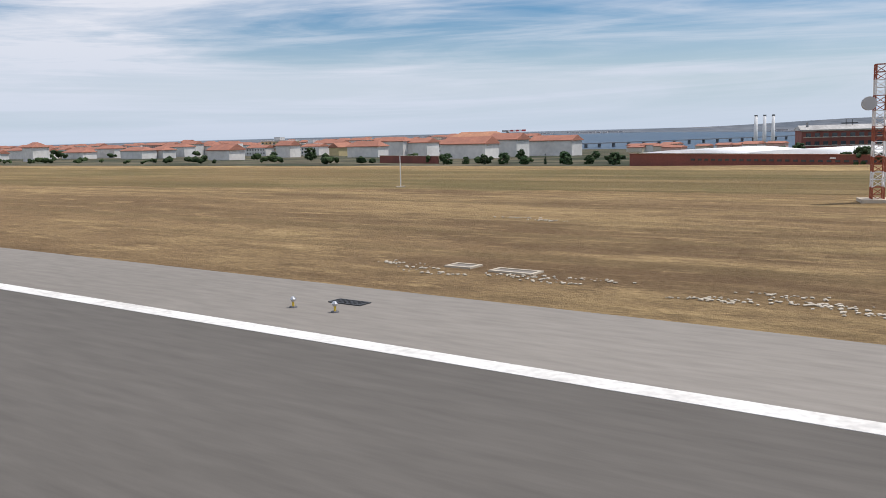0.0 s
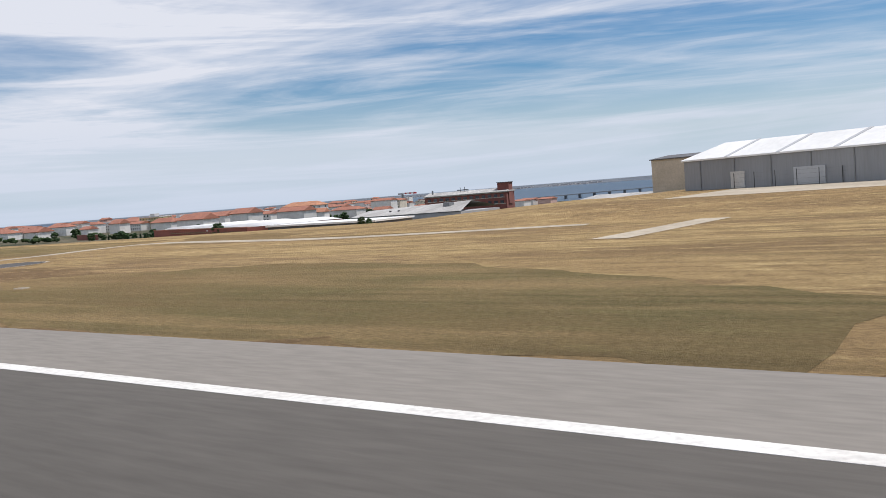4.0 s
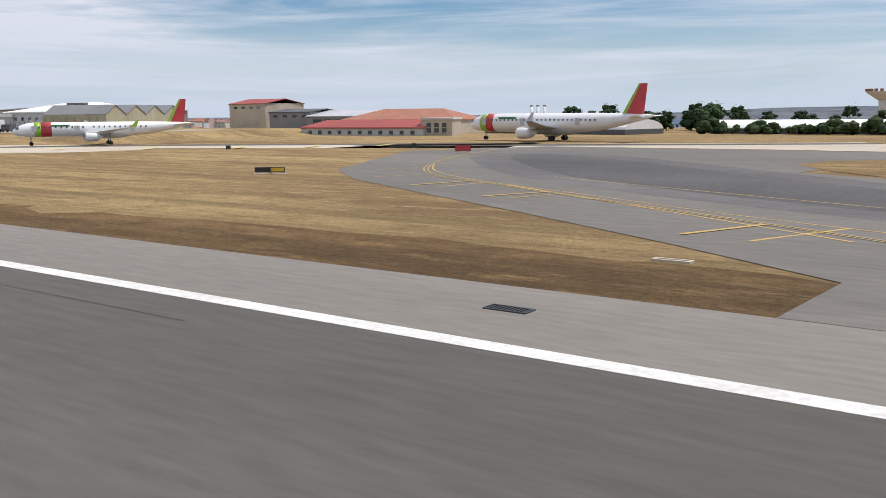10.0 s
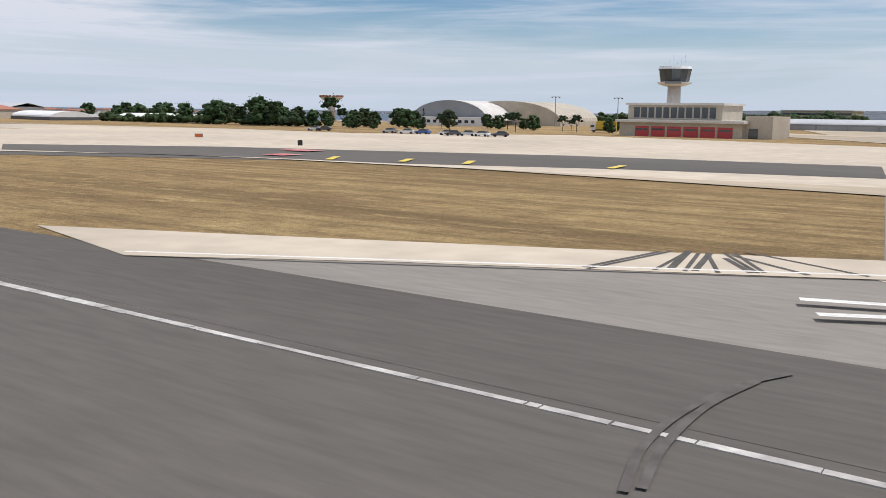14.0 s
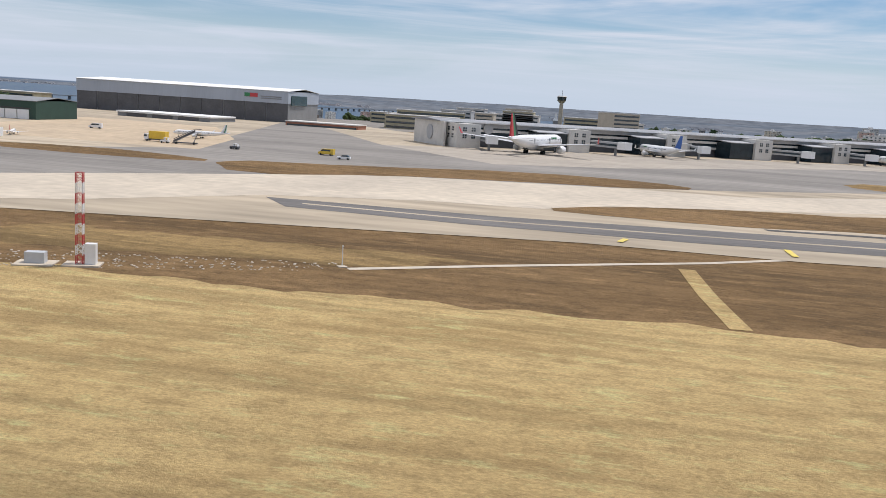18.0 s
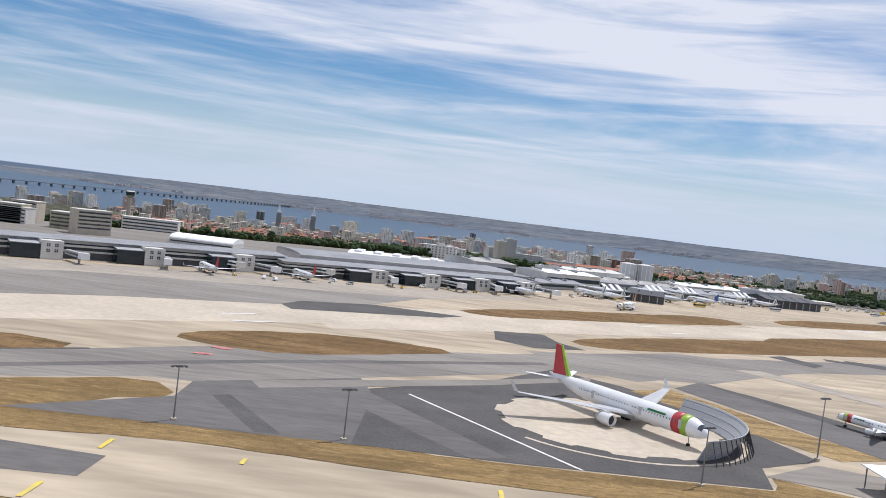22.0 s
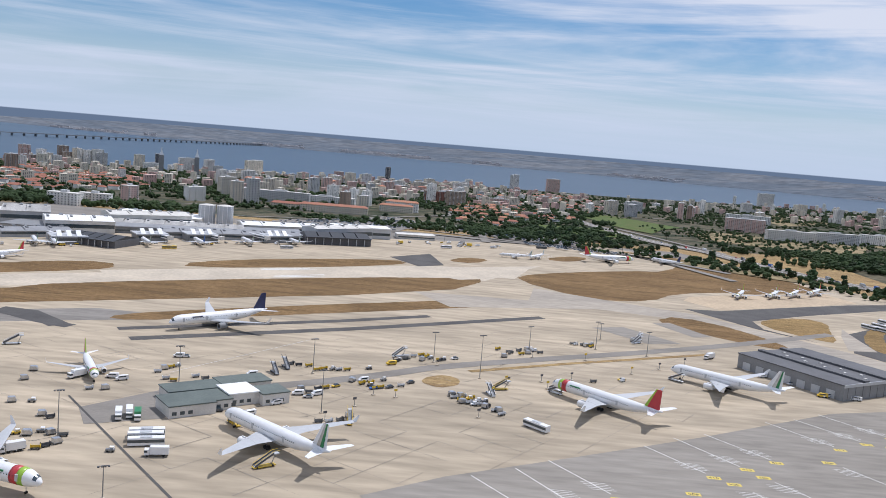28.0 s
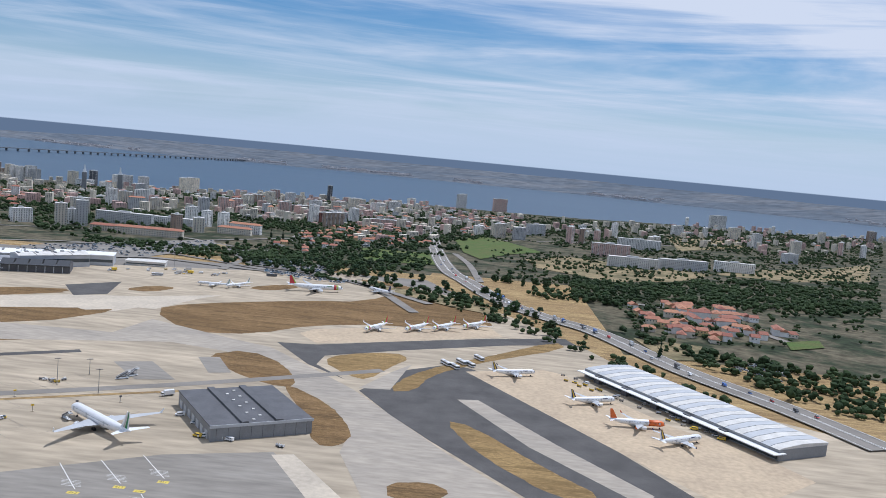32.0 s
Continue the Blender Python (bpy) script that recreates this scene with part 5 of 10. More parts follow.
for o in (0, 2.2):
    part("aerial", Solid().tube((w * 0.4 + o, 8, h + 1), (w * 0.4 + o, 8, h + 3.6), 0.12, None, 5), "dark_steel", b)
part("gantry", Solid().box(w * 0.36, w * 0.5, 7.8, 8.2, h + 2.0, h + 2.4), "dark_steel", b)
# long red-walled hall under three shallow white roofs
b, w, h = facade((96.5, 182.0, 169.0, 159.7, 0.05), "works_hall", "long red-walled hall under shallow white roofs", "shed", base=-8)
part("wall", Solid().box(0, w, 0, 30, 0, h), "brick", b, "dark red wall")
part("coping", Solid().box(-0.2, w + 0.2, -0.15, 0.3, h, h + 0.12), "brick_pale", b)
for k in range(3):
    part("roof", Solid().add([(w * (k + u / 12) / 3, y, h + 0.12 + (0.75 * math.sin(math.pi * u / 12) ** 1.3 if 0 < u < 12 else 0.0)) for u in range(13) for y in (3, 30)], [(2 * u, 2 * u + 2, 2 * u + 3, 2 * u + 1) for u in range(12)] + [tuple(range(24, -1, -2)), tuple(range(1, 26, 2))]), "white_roof", b, "shallow white membrane roof", smooth=True)
for k in range(34):
    part("window", Solid().box(w * 0.22 + k * 1.65, w * 0.22 + k * 1.65 + 0.9, -0.08, 0.02, h - 1.25, h - 0.85), "glass", b)
part("sign_board", Solid().box(w * 0.62, w * 0.62 + 1.1, -0.12, -0.03, h - 0.65, h - 0.4), "white", b)
# shed with a wide sloping roof and the low grey hall before it
b, w, h = facade((155.5, 217.0, 200.0, 217.0, -0.9), "works_shed", "pale shed with one wide weathered sloping roof", "shed", "sheds beyond the field", base=-10)
part("wall", Solid().box(0, w, 0, 22, 0, h), "panel_grey", b)
part("roof", Solid().add([(-0.4, -0.4, h + 0.05), (w + 0.4, -0.4, h + 0.3), (w - 8, 18, h + 3.0), (-7.5, 18, h + 1.6), (-8, 34, h + 0.2), (w - 8, 34, h + 0.4)], [(0, 1, 2, 3), (3, 2, 5, 4)]), "shed_roof", b, "weathered pale sheet roof")
part("gable", Solid().add([(-0.35, -0.35, h), (-7.4, 18, h + 1.55), (-7.9, 34, h + 0.15), (-7.9, 34, h - 1.6), (-0.35, -0.35, h - 1.2)], [(0, 1, 2, 3, 4)]), "grey_light", b)
part("roof_unit", Solid().box(w - 13, w - 10.5, 9, 11.5, h + 1.0, h + 2.9), "grey_mid", b)
for o in (12, 15.5):
    part("roof_vent", Solid().tube((o, 6, h + 0.5), (o, 6, h + 1.5), 0.4, None, 8), "dark_steel", b)
b, w, h = facade((171.5, 165.0, 212.0, 163.0, 0.1), "works_shed", "low grey shed with a white edge roof", "shed", "sheds beyond the field", base=-6)
part("wall", Solid().box(0, w, 0, 14, 0, h - 0.45), "grey_dark", b)
part("roof", Solid().box(-0.4, w + 0.4, -0.5, 14.4, h - 0.45, h), "white_roof", b)
part("lean_to", Solid().box(-6, 0, 2, 12, 0, h - 0.6), "grey_mid", b)
for sp, dd, rise, lab in (((231.9, 225.0, 258.7, 220.0, 2.1), 30, 3.0, "row of white-roofed sheds"), ((60.9, 330.0, 95.9, 330.0, -2.6), 26, 2.5, "white-roofed warehouse behind the sheds")):
    b, w, h = facade(sp, "works_shed", lab, "shed", "sheds beyond the field", base=-8)
    h -= rise
    part("wall", Solid().box(0, w, 0, dd, 0, h - 0.4), "brick" if "red" in lab else "offwhite", b)
    n = max(2, int(w / 22))
    for k in range(n):
        part("roof", roof_gable(w / n - 0.3, dd, h + 0.2, rise * 0.55, 0.2), "shed_roof", b, at=pose(k * w / n, 0, 0))
    window_rows(b, w, 0, (h - 1.9,), 1.4, 0.9, 2.4, cap=26)
# boundary wall of the field
b, w, h = facade((-3.8, 214.0, 26.0, 205.0, -0.9), "boundary_wall", "long reddish boundary wall at the field's edge", "wall", base=-5)
part("wall", Solid().box(0, w, 0, 0.4, 0, h), "brick", b)
part("coping", Solid().box(0, w, -0.1, 0.5, h, h + 0.15), "stone", b)

# low grass bank under the halls
BANK = 1.9


def bank_z(x, y):
    return BANK * step(104, 126, y) * step(235, 290, x) * step(500, 482, x)


bx, by = [232 + 4 * i for i in range(69)], [103, 108, 112, 116, 120, 124, 127, 150, 200, 232]
setting("bank", Solid().add([(x, y, bank_z(x, y) * step(234, 200, y) + 0.008) for y in by for x in bx], [(j * 69 + i, j * 69 + i + 1, (j + 1) * 69 + i + 1, (j + 1) * 69 + i) for j in range(len(by) - 1) for i in range(68)]), "grass", "low bank of dry mown grass")
setting("yard", Solid().box(300, 480, 127.5, 175, 1.5, BANK + 0.03), "road", "pale trodden yard before the halls")
# big grey membrane hall
b, w, h = facade((288, 170, 392.5, 134, 8.0), "membrane_hall", "long grey steel hall with a white membrane roof", "hall", base=BANK)
part("wall", Solid().box(0, w, 0, 12, 0, h), "grey_steel", b, "blue-grey profiled steel wall")
part("roof", roof_hip(w, 12, h, 2.9, 6), "white_roof", b, "taut white membrane roof")
for k in range(9):
    x0 = w * (0.09 + 0.1 * k)
    part("roof_rib", Solid().add([(x0, -0.3, h + 0.12), (x0 + 0.8, -0.3, h + 0.12), (x0 + 0.8 + 3, 6, h + 2.98), (x0 + 3, 6, h + 2.98), (x0, -0.3, h), (x0 + 0.8, -0.3, h), (x0 + 3.8, 6, h + 2.8), (x0 + 3, 6, h + 2.8)], [(0, 1, 2, 3), (4, 7, 6, 5), (0, 4, 5, 1), (1, 5, 6, 2), (2, 6, 7, 3), (3, 7, 4, 0)]), "grey_light", b, "grey seam of the membrane")
for k in range(14):
    part("wall_rib", Solid().box(w * (k + 0.5) / 14 - 0.1, w * (k + 0.5) / 14 + 0.1, -0.15, 0, 0, h - 0.3), "grey_mid", b)
for x0, wd, mt in ((0.1, 3, "offwhite"), (0.22, 6, "grey_light"), (0.62, 2, "offwhite"), (0.9, 4, "grey_mid")):
    part("door", Solid().box(w * x0, w * x0 + wd, -0.25, 0.1, 0.1, 3.2), mt, b)
b, w, h = facade((400.5, 138.0, 416.0, 144.0, 6.2), "link_building", "low link building with a white edge roof", "building", base=BANK)
part("wall", Solid().box(0, w, 0, 20, 0, h), "grey_light", b)
part("roof", Solid().box(-0.5, w + 0.5, -0.8, 20.5, h, h + 0.9), "white_roof", b)
window_rows(b, w, 0, (h - 2.4,), 3.0, 0.9, 3.0, cap=5)
b, w, h = facade((409.5, 145.0, 449.0, 140.5, 7.6), "white_hall", "pale grey hall with a white tent roof", "hall", base=BANK)
part("wall", Solid().box(0, w, 0, 30, 0, h), "grey_light", b)
part("roof", roof_hip(w, 30, h, 2.8, 10), "white_roof", b, "white membrane roof")
window_rows(b, w, 0, (h - 2.6,), 1.6, 1.0, 3.2, cap=9)
for k in range(4):
    part("door", Solid().box(w * (0.45 + 0.12 * k), w * (0.45 + 0.12 * k) + 3, -0.15, 0.1, 0, 3.4), "offwhite", b)
# behind: dark flat roof and orange roofs
for sp, mt, rf, rise in (((315.9, 245.0, 344.3, 245.0, 8.5), "grey_mid", "grey_dark", 0.6), ((392.4, 250.0, 413.7, 250.0, 10.8), "stone", "tile_red", 2.0), ((426.3, 240.0, 445.1, 243.0, 7.2), "grey_mid", "grey_dark", 1.2), ((258.3, 225.0, 363.0, 215.0, 9.7), "stone", "grey_dark", 1.0)):
    b, w, h = facade(sp, "airport_shed", "low airport building behind the hangars", "building", "airport sheds")
    part("wall", Solid().box(0, w, 0, 22, 0, h), mt, b)
    part("roof", roof_gable(w, 22, h, rise), rf, b)
    window_rows(b, w, 0, (h - 2.2,), 2.0, 1.0, 2.5, cap=8)
# old beige hangar with three gables
b, w, h = facade((453.0, 132.0, 473.5, 137.0, 7.4), "old_hangar", "old beige corrugated hangar with gabled bays", "hangar", base=BANK)
dd = 31
part("wall", Solid().box(0, w, 0, dd, 0, h - 1.5), "beige", b)
for k in range(4):
    y0, y1 = dd * k / 4, dd * (k + 1) / 4
    part("gable_bay", Solid().section([(y0, h - 1.5), (y0, h - 0.9), ((y0 + y1) / 2, h + 1.6), (y1, h - 0.9), (y1, h - 1.5)], 0, w), "beige", b)
    part("bay_roof", Solid().section([(y0, h - 0.8), ((y0 + y1) / 2, h + 1.75), (y1, h - 0.8), ((y0 + y1) / 2, h + 1.6)], -0.2, w + 0.2), "grey_mid", b)
for k in range(9):
    part("pilaster", Solid().box(w * k / 8.3, w * k / 8.3 + 0.5, -0.25, 0, 0, h - 1.6), "beige", b)
part("sign_board", Solid().box(w * 0.67, w * 0.72, -0.3, -0.2, 2, 3.2), "white", b)
for k in range(5):
    part("roof_vent", Solid().tube((w * (0.2 + 0.07 * k), 5, h + 0.6), (w * (0.2 + 0.07 * k), 5, h + 2.4), 0.6), "steel", b)
# blue-grey hangars with glazed doors
b, w, h = facade((445.9, 240.0, 479.3, 256.0, 5.5), "glazed_hangar", "blue-grey hangar with tall glazed doors", "hangar")
part("wall", Solid().box(0, w, 0, 30, 0, h), "grey_mid", b)
part("roof", roof_gable(w, 30, h, 2.2), "grey_light", b)
window_rows(b, w, 0, (0.4,), 3.4, h - 1.6, 0.7, name="door_leaf", cap=14)
# red-roofed buildings
b, w, h = facade((495.5, 204.0, 532.1, 212.0, 4.4), "tiled_building", "long cream building with an orange tiled roof", "building")
part("wall", Solid().box(0, w, 0, 24, 0, h), "stone", b)
part("roof", roof_hip(w, 24, h, 3.2, 9), "tile", b)
window_rows(b, w, 0, (h - 2.6,), 1.4, 1.6, 1.9, cap=16)
b, w, h = facade((491.8, 190.0, 533.0, 195.0, 2.3), "tiled_shed", "low building with a dark red sheet roof", "building")
part("wall", Solid().box(0, w, 0, 14, 0, h), "grey_light", b)
part("roof", roof_hip(w, 14, h, 2.1, 5), "tile_red", b)
window_rows(b, w, 0, (h - 2.0,), 1.3, 1.1, 2.2, cap=16)
b, w, h = facade((531.7, 196.0, 540.1, 199.0, 4.4), "gate_house", "two-storey cream house with dark windows", "building")
part("wall", Solid().box(0, w, 0, 10, 0, h), "stone", b)
part("roof", Solid().box(-0.3, w + 0.3, -0.3, 10.3, h, h + 0.5), "offwhite", b)
window_rows(b, w, 0, (0.8, h - 2.2), 1.3, 1.3, 0.9, cap=5)
# white arched warehouses
for sp, lab in (((533.9, 226.0, 583.4, 216.0, 1.4), "long white arched warehouse"), ((599.5, 236.0, 644.1, 236.0, 1.0), "long white warehouse with a grey base"), ((533.5, 232.0, 578.7, 232.0, 0.0), "long white arched warehouse")):
    b, w, h = facade(sp, "warehouse", lab, "warehouse", "white warehouses")
    part("wall", Solid().box(0, w, 0, 18, 0, h), "grey_light", b)
    part("roof", roof_arch(w, 18, h, 2.6), "white_roof", b, "white arched roof")
    part("base_course", Solid().box(-0.1, w + 0.1, -0.15, 18.1, 0, 1.4), "grey_dark", b)
    window_rows(b, w, 0, (h - 1.4,), 2.0, 0.8, 2.0, cap=18)

# mushroom water tower
x0, y0, z0 = (624.0, 350.0, 13.3)
b = thing("water_tower", x0, y0, 0, 0, "white concrete mushroom-shaped water tower with a red rim", "water tower")
n = 20


def ringz(r, z, n=20):
    return [(r * math.cos(6.28319 * i / n), r * math.sin(6.28319 * i / n), z) for i in range(n)]


part("stem", Solid().loft([ringz(2.2, 0), ringz(1.7, z0 * 0.5), ringz(1.9, z0 - 4)]), "offwhite", b, smooth=True)
part("bowl", Solid().loft([ringz(1.9, z0 - 4), ringz(3.2, z0 - 3.2), ringz(6.0, z0 - 1.2), ringz(6.2, z0 - 0.8)]), "offwhite", b, smooth=True)
for i in range(n):
    a = 6.28319 * i / n
    part("rim_block", Solid().box(-0.5, 0.5, -0.35, 0.35, 0, 0.9), "brick_pale", b, at=pose(6.0 * math.cos(a), 6.0 * math.sin(a), z0 - 0.8, 0, 0, math.degrees(a) + 90))

# domed hangars
b, w, h = facade((705.1, 312.0, 742.2, 316.0, 1.8), "dome_hangar", "grey arched hangar with a low white front building", "hangar")
h = max(h, 2.0)
pts = [(w / 2 - w / 2 * math.cos(math.pi * i / 18), h + 8.6 * math.sin(math.pi * i / 18)) for i in range(19)]
part("end_wall", Solid().add([(x, 0, z) for x, z in pts] + [(x, 1, z) for x, z in pts], [tuple(range(18, -1, -1)), tuple(range(19, 38))] + [(i, i + 1, 20 + i, 19 + i) for i in range(18)] + [(18, 0, 19, 37)]), "grey_mid", b, "grey arched end wall")
part("vault", Solid().add([(x, 0.2 + k * 40, z + 0.1) for k in (0, 1) for x, z in pts], [(i, i + 1, 20 + i, 19 + i) for i in range(18)]), "offwhite", b, "cream vaulted roof", smooth=True)
part("front_building", Solid().box(-6, w + 8, -9, 0, 0, h + 1.6), "white", b)
window_rows(b, w, -9, (1.2,), 1.6, 1.2, 1.4, cap=16)
b, w, h = facade((709.4, 338.0, 762.2, 344.0, 1.9), "dome_hangar", "large cream arched hangar", "hangar")
h = max(h, 2.0)
pts = [(w / 2 - w / 2 * math.cos(math.pi * i / 18), h + 8.8 * math.sin(math.pi * i / 18)) for i in range(19)]
part("vault", Solid().add([(x, k * 50, z) for k in (0, 1) for x, z in pts], [(i, i + 1, 20 + i, 19 + i) for i in range(18)] + [tuple(range(18, -1, -1)), tuple(range(19, 38))]), "stone", b, "cream vaulted roof", smooth=False)
part("wall", Solid().box(0, w, 0, 50, 0, h), "stone", b)
for k in range(11):
    part("roof_rib", Solid().add([(x, 2 + k * 4.4 + j * 0.5, z + 0.15) for j in (0, 1) for x, z in pts], [(i, i + 1, 20 + i, 19 + i) for i in range(18)]), "offwhite", b)

# fire station
b, w, h = facade((838.7, 232.0, 873.2, 230.0, 3.8), "fire_station", "stone fire station with a row of red gates", "fire station")
h2 = ((838.7, 232.0, 9.1))[2]
part("wall", Solid().box(0, w, 0, 22, 0, h), "stone", b)
part("roof", Solid().box(-0.8, w + 0.8, -1.2, 22.5, h, h + 0.7), "offwhite", b)
part("upper_wall", Solid().box(0, w * 0.79, 5, 20, h + 0.7, h2 - 0.6), "stone", b)
part("upper_roof", Solid().box(-0.5, w * 0.79 + 0.5, 4.2, 20.5, h2 - 0.6, h2), "offwhite", b)
window_rows(b, w * 0.79, 5, (h + 1.2,), 1.7, h2 - h - 2.4, 0.5, cap=14)
for k in range(6):
    g = part("gate", Solid().box(w * (0.14 + 0.135 * k), w * (0.14 + 0.135 * k) + w * 0.115, -0.12, 0.1, 0, h - 1.0), "red_paint", b, "red folding gate")
    part("gate_glazing", Solid().box(w * (0.14 + 0.135 * k) + 0.3, w * (0.14 + 0.135 * k) + w * 0.115 - 0.3, -0.18, -0.1, h * 0.45, h - 1.6), "glass", g)
part("annex", Solid().box(w, w + 7, 2, 16, 0, h + 2), "stone", b)
part("door", Solid().box(w + 1, w + 3.4, 1.85, 2.1, 0, 2.6), "glass", b)

# control tower
x0, y0, z0 = (836.1, 280.0, 20.9)
b = thing("control_tower", x0, y0, 0, 10, "white control tower with a dark glazed cab", "control tower")
part("shaft", Solid().loft([ringz(2.4, 0, 12), ringz(2.1, z0 - 6, 12)]), "offwhite", b, smooth=True)
part("gallery", Solid().loft([ringz(3.0, z0 - 6, 12), ringz(5.4, z0 - 5.2, 12), ringz(5.5, z0 - 4.7, 12)]), "white", b)
part("cab_glass", Solid().loft([ringz(4.6, z0 - 4.7, 12), ringz(5.3, z0 - 0.6, 12)]), "glass", b, "dark slanted cab glass")
part("cab_roof", Solid().loft([ringz(5.5, z0 - 0.6, 12), ringz(5.1, z0 + 0.3, 12)]), "white", b)
for k in range(6):
    part("antenna", Solid().tube((-3 + k * 1.2, 0, z0 + 0.3), (-3 + k * 1.2, 0, z0 + 1.8 + (k % 3) * 1.1), 0.08, n=5), "white", b)
part("sign_panel", Solid().box(-2, 3.2, -5.9, -5.6, z0 - 5.3, z0 - 4.6), "grey_mid", b)

# maintenance hangars
b, w, h = facade((872.0, 556.0, 1023.7, 562.0, 20.7), "maintenance_hangar", "huge light grey maintenance hangar with dark doors", "hangar")
part("upper_wall", Solid().box(0, w, 0, 70, h * 0.60, h), "hangar_panel", b)
part("lower_wall", Solid().box(0.5, w - 0.5, 1, 70, 0, h * 0.66), "grey_mid", b)
part("roof", roof_gable(w, 70, h, 2.0, 0.6), "white_roof", b)
for k in range(10):
    part("door_leaf", Solid().box(w * k / 10 + 0.3, w * (k + 1) / 10 - 0.3, 0.4 + 0.3 * (k % 2), 1.1, 0, h * 0.64), "grey_dark", b)
part("end_glass", Solid().box(w - 0.2, w + 0.6, 6, 40, h * 0.55, h * 0.86), "glass_green", b, "tall glazed end")
s = part("sign_band", Solid().box(w * 0.80, w * 0.86, -0.3, 0, h * 0.76, h * 0.88), "red_paint", b, "red and green sign block")
part("sign_half", Solid().box(w * 0.80, w * 0.825, -0.4, -0.3, h * 0.76, h * 0.88), "dark_green", s)
for k in range(2):
    part("lettering", Solid().box(w * 0.875, w * 0.97, -0.3, 0, h * (0.72 + 0.06 * k), h * (0.75 + 0.06 * k)), "grey_mid", b)
b, w, h = facade((948.9, 480.0, 1009.6, 476.0, 2.4), "hangar_annex", "low grey annex with a white roof edge", "building")
part("wall", Solid().box(0, w, 0, 30, 0, h), "grey_mid", b)
part("roof", Solid().box(-0.5, w + 0.5, -0.8, 30, h, h + 0.9), "white_roof", b)
for k in range(3):
    part("door", Solid().box(w * (0.1 + 0.28 * k), w * (0.32 + 0.28 * k), -0.2, 0.1, 0, h * 0.85), "grey_dark", b)
b, w, h = facade((930.5, 358.0, 979.2, 362.0, 8.6), "green_hangar", "dark green hangar with white doors", "hangar")
part("wall", Solid().box(0, w, 0, 36, 0, h), "green_steel", b)
part("roof", roof_gable(w, 36, h, 1.6), "grey_mid", b)
for k in range(7):
    part("door_leaf", Solid().box(w * (0.1 + 0.12 * k), w * (0.1 + 0.12 * k) + w * 0.112, -0.25, 0.1, 0.2, h * 0.52), "white", b)
part("door_head", Solid().box(w * 0.08, w * 0.95, -0.15, 0.1, h * 0.55, h * 0.62), "dark_steel", b)
part("gable_sign", Solid().box(w * 0.46, w * 0.55, -0.2, 0.1, h * 0.72, h * 0.95), "white", b)
b, w, h = facade((844.2, 378.0, 908.5, 380.0, 2.5), "grey_hangar", "low grey hangar with sliding doors", "hangar")
part("wall", Solid().box(0, w, 0, 30, 0, h), "grey_mid", b)
part("roof", roof_arch(w, 30, h, 2.0), "grey_light", b)
for k in range(5):
    part("door_leaf", Solid().box(w * (0.06 + 0.18 * k), w * (0.06 + 0.18 * k) + w * 0.17, -0.2, 0.1, 0, h * 0.75), "grey_steel", b)
for sp, mt, fl, bs in (((1038.5, 520.0, 1084.9, 520.0, 2.4), "brick_pale", 1, -5), ((1036.8, 720.0, 1092.3, 720.0, 8.8), "beige", 3, -12), ((1096.6, 720.0, 1122.3, 720.0, 14.4), "grey_light", 4, -12), ((1143.3, 760.0, 1170.1, 760.0, 16.6), "beige", 4, -14), ((1080.6, 600.0, 1130.4, 600.0, 9.6), "beige", 3, -6), ((1095.8, 800.0, 1122.0, 800.0, 16.2), "grey_light", 5, -10), ((1140.7, 800.0, 1164.1, 800.0, 18.5), "stone", 6, -10), ((1079.1, 640.0, 1128.9, 650.0, 12.7), "beige", 4, -6), ((1128.7, 700.0, 1143.4, 700.0, 13.6), "stone", 4, -6), ((1131.7, 760.0, 1174.7, 760.0, 13.8), "offwhite", 6, -6), ((1195.9, 760.0, 1239.6, 760.0, 14.4), "beige", 4, -6), ((1213.3, 880.0, 1267.6, 890.0, 11.6), "offwhite", 5, -3), ((1237.3, 720.0, 1258.3, 740.0, 20.4), "stone", 5, 0)):
    b, w, h = facade(sp, "office_block", "pale office block behind the hangars", "building", "office blocks", base=bs)
    part("wall", Solid().box(0, w, 0, 18, 0, h), mt, b)
    part("roof", Solid().box(-0.4, w + 0.4, -0.4, 18.4, h, h + 0.6), "offwhite", b)
    for k in range(fl):
        part("window_band", Solid().box(1, w - 1, -0.1, 0.1, h - 2.6 - 3.2 * k, h - 1.2 - 3.2 * k), "glass", b)


for sp, mt, rf in (((598.0, 560.0, 652.0, 556.0, 1.6), "offwhite", "grey_mid"), ((640.0, 545.0, 660.0, 545.0, 5.0), "grey_dark", "grey_dark"), ((800.0, 560.0, 842.0, 552.0, 8.5), "beige", "offwhite"), ((560.0, 420.0, 640.0, 405.0, -1.2), "offwhite", "white_roof"), ((700.0, 560.0, 736.0, 552.0, 4.0), "stone", "tile_red"), ((752.0, 600.0, 784.0, 596.0, 5.5), "beige", "grey_mid")):
    b, w, h = facade(sp, "yard_building", "low pale building among trees behind the old hangars", "building", "yard buildings", base=-16)
    part("wall", Solid().box(0, w, 0, 16, 0, h), mt, b)
    part("roof", Solid().box(-0.4, w + 0.4, -0.4, 16.4, h, h + 0.5), rf, b)
    part("window_band", Solid().box(1, w - 1, -0.1, 0.1, h - 2.4, h - 1.2), "glass", b)
# ---- the terminal ----
PT = 35.0


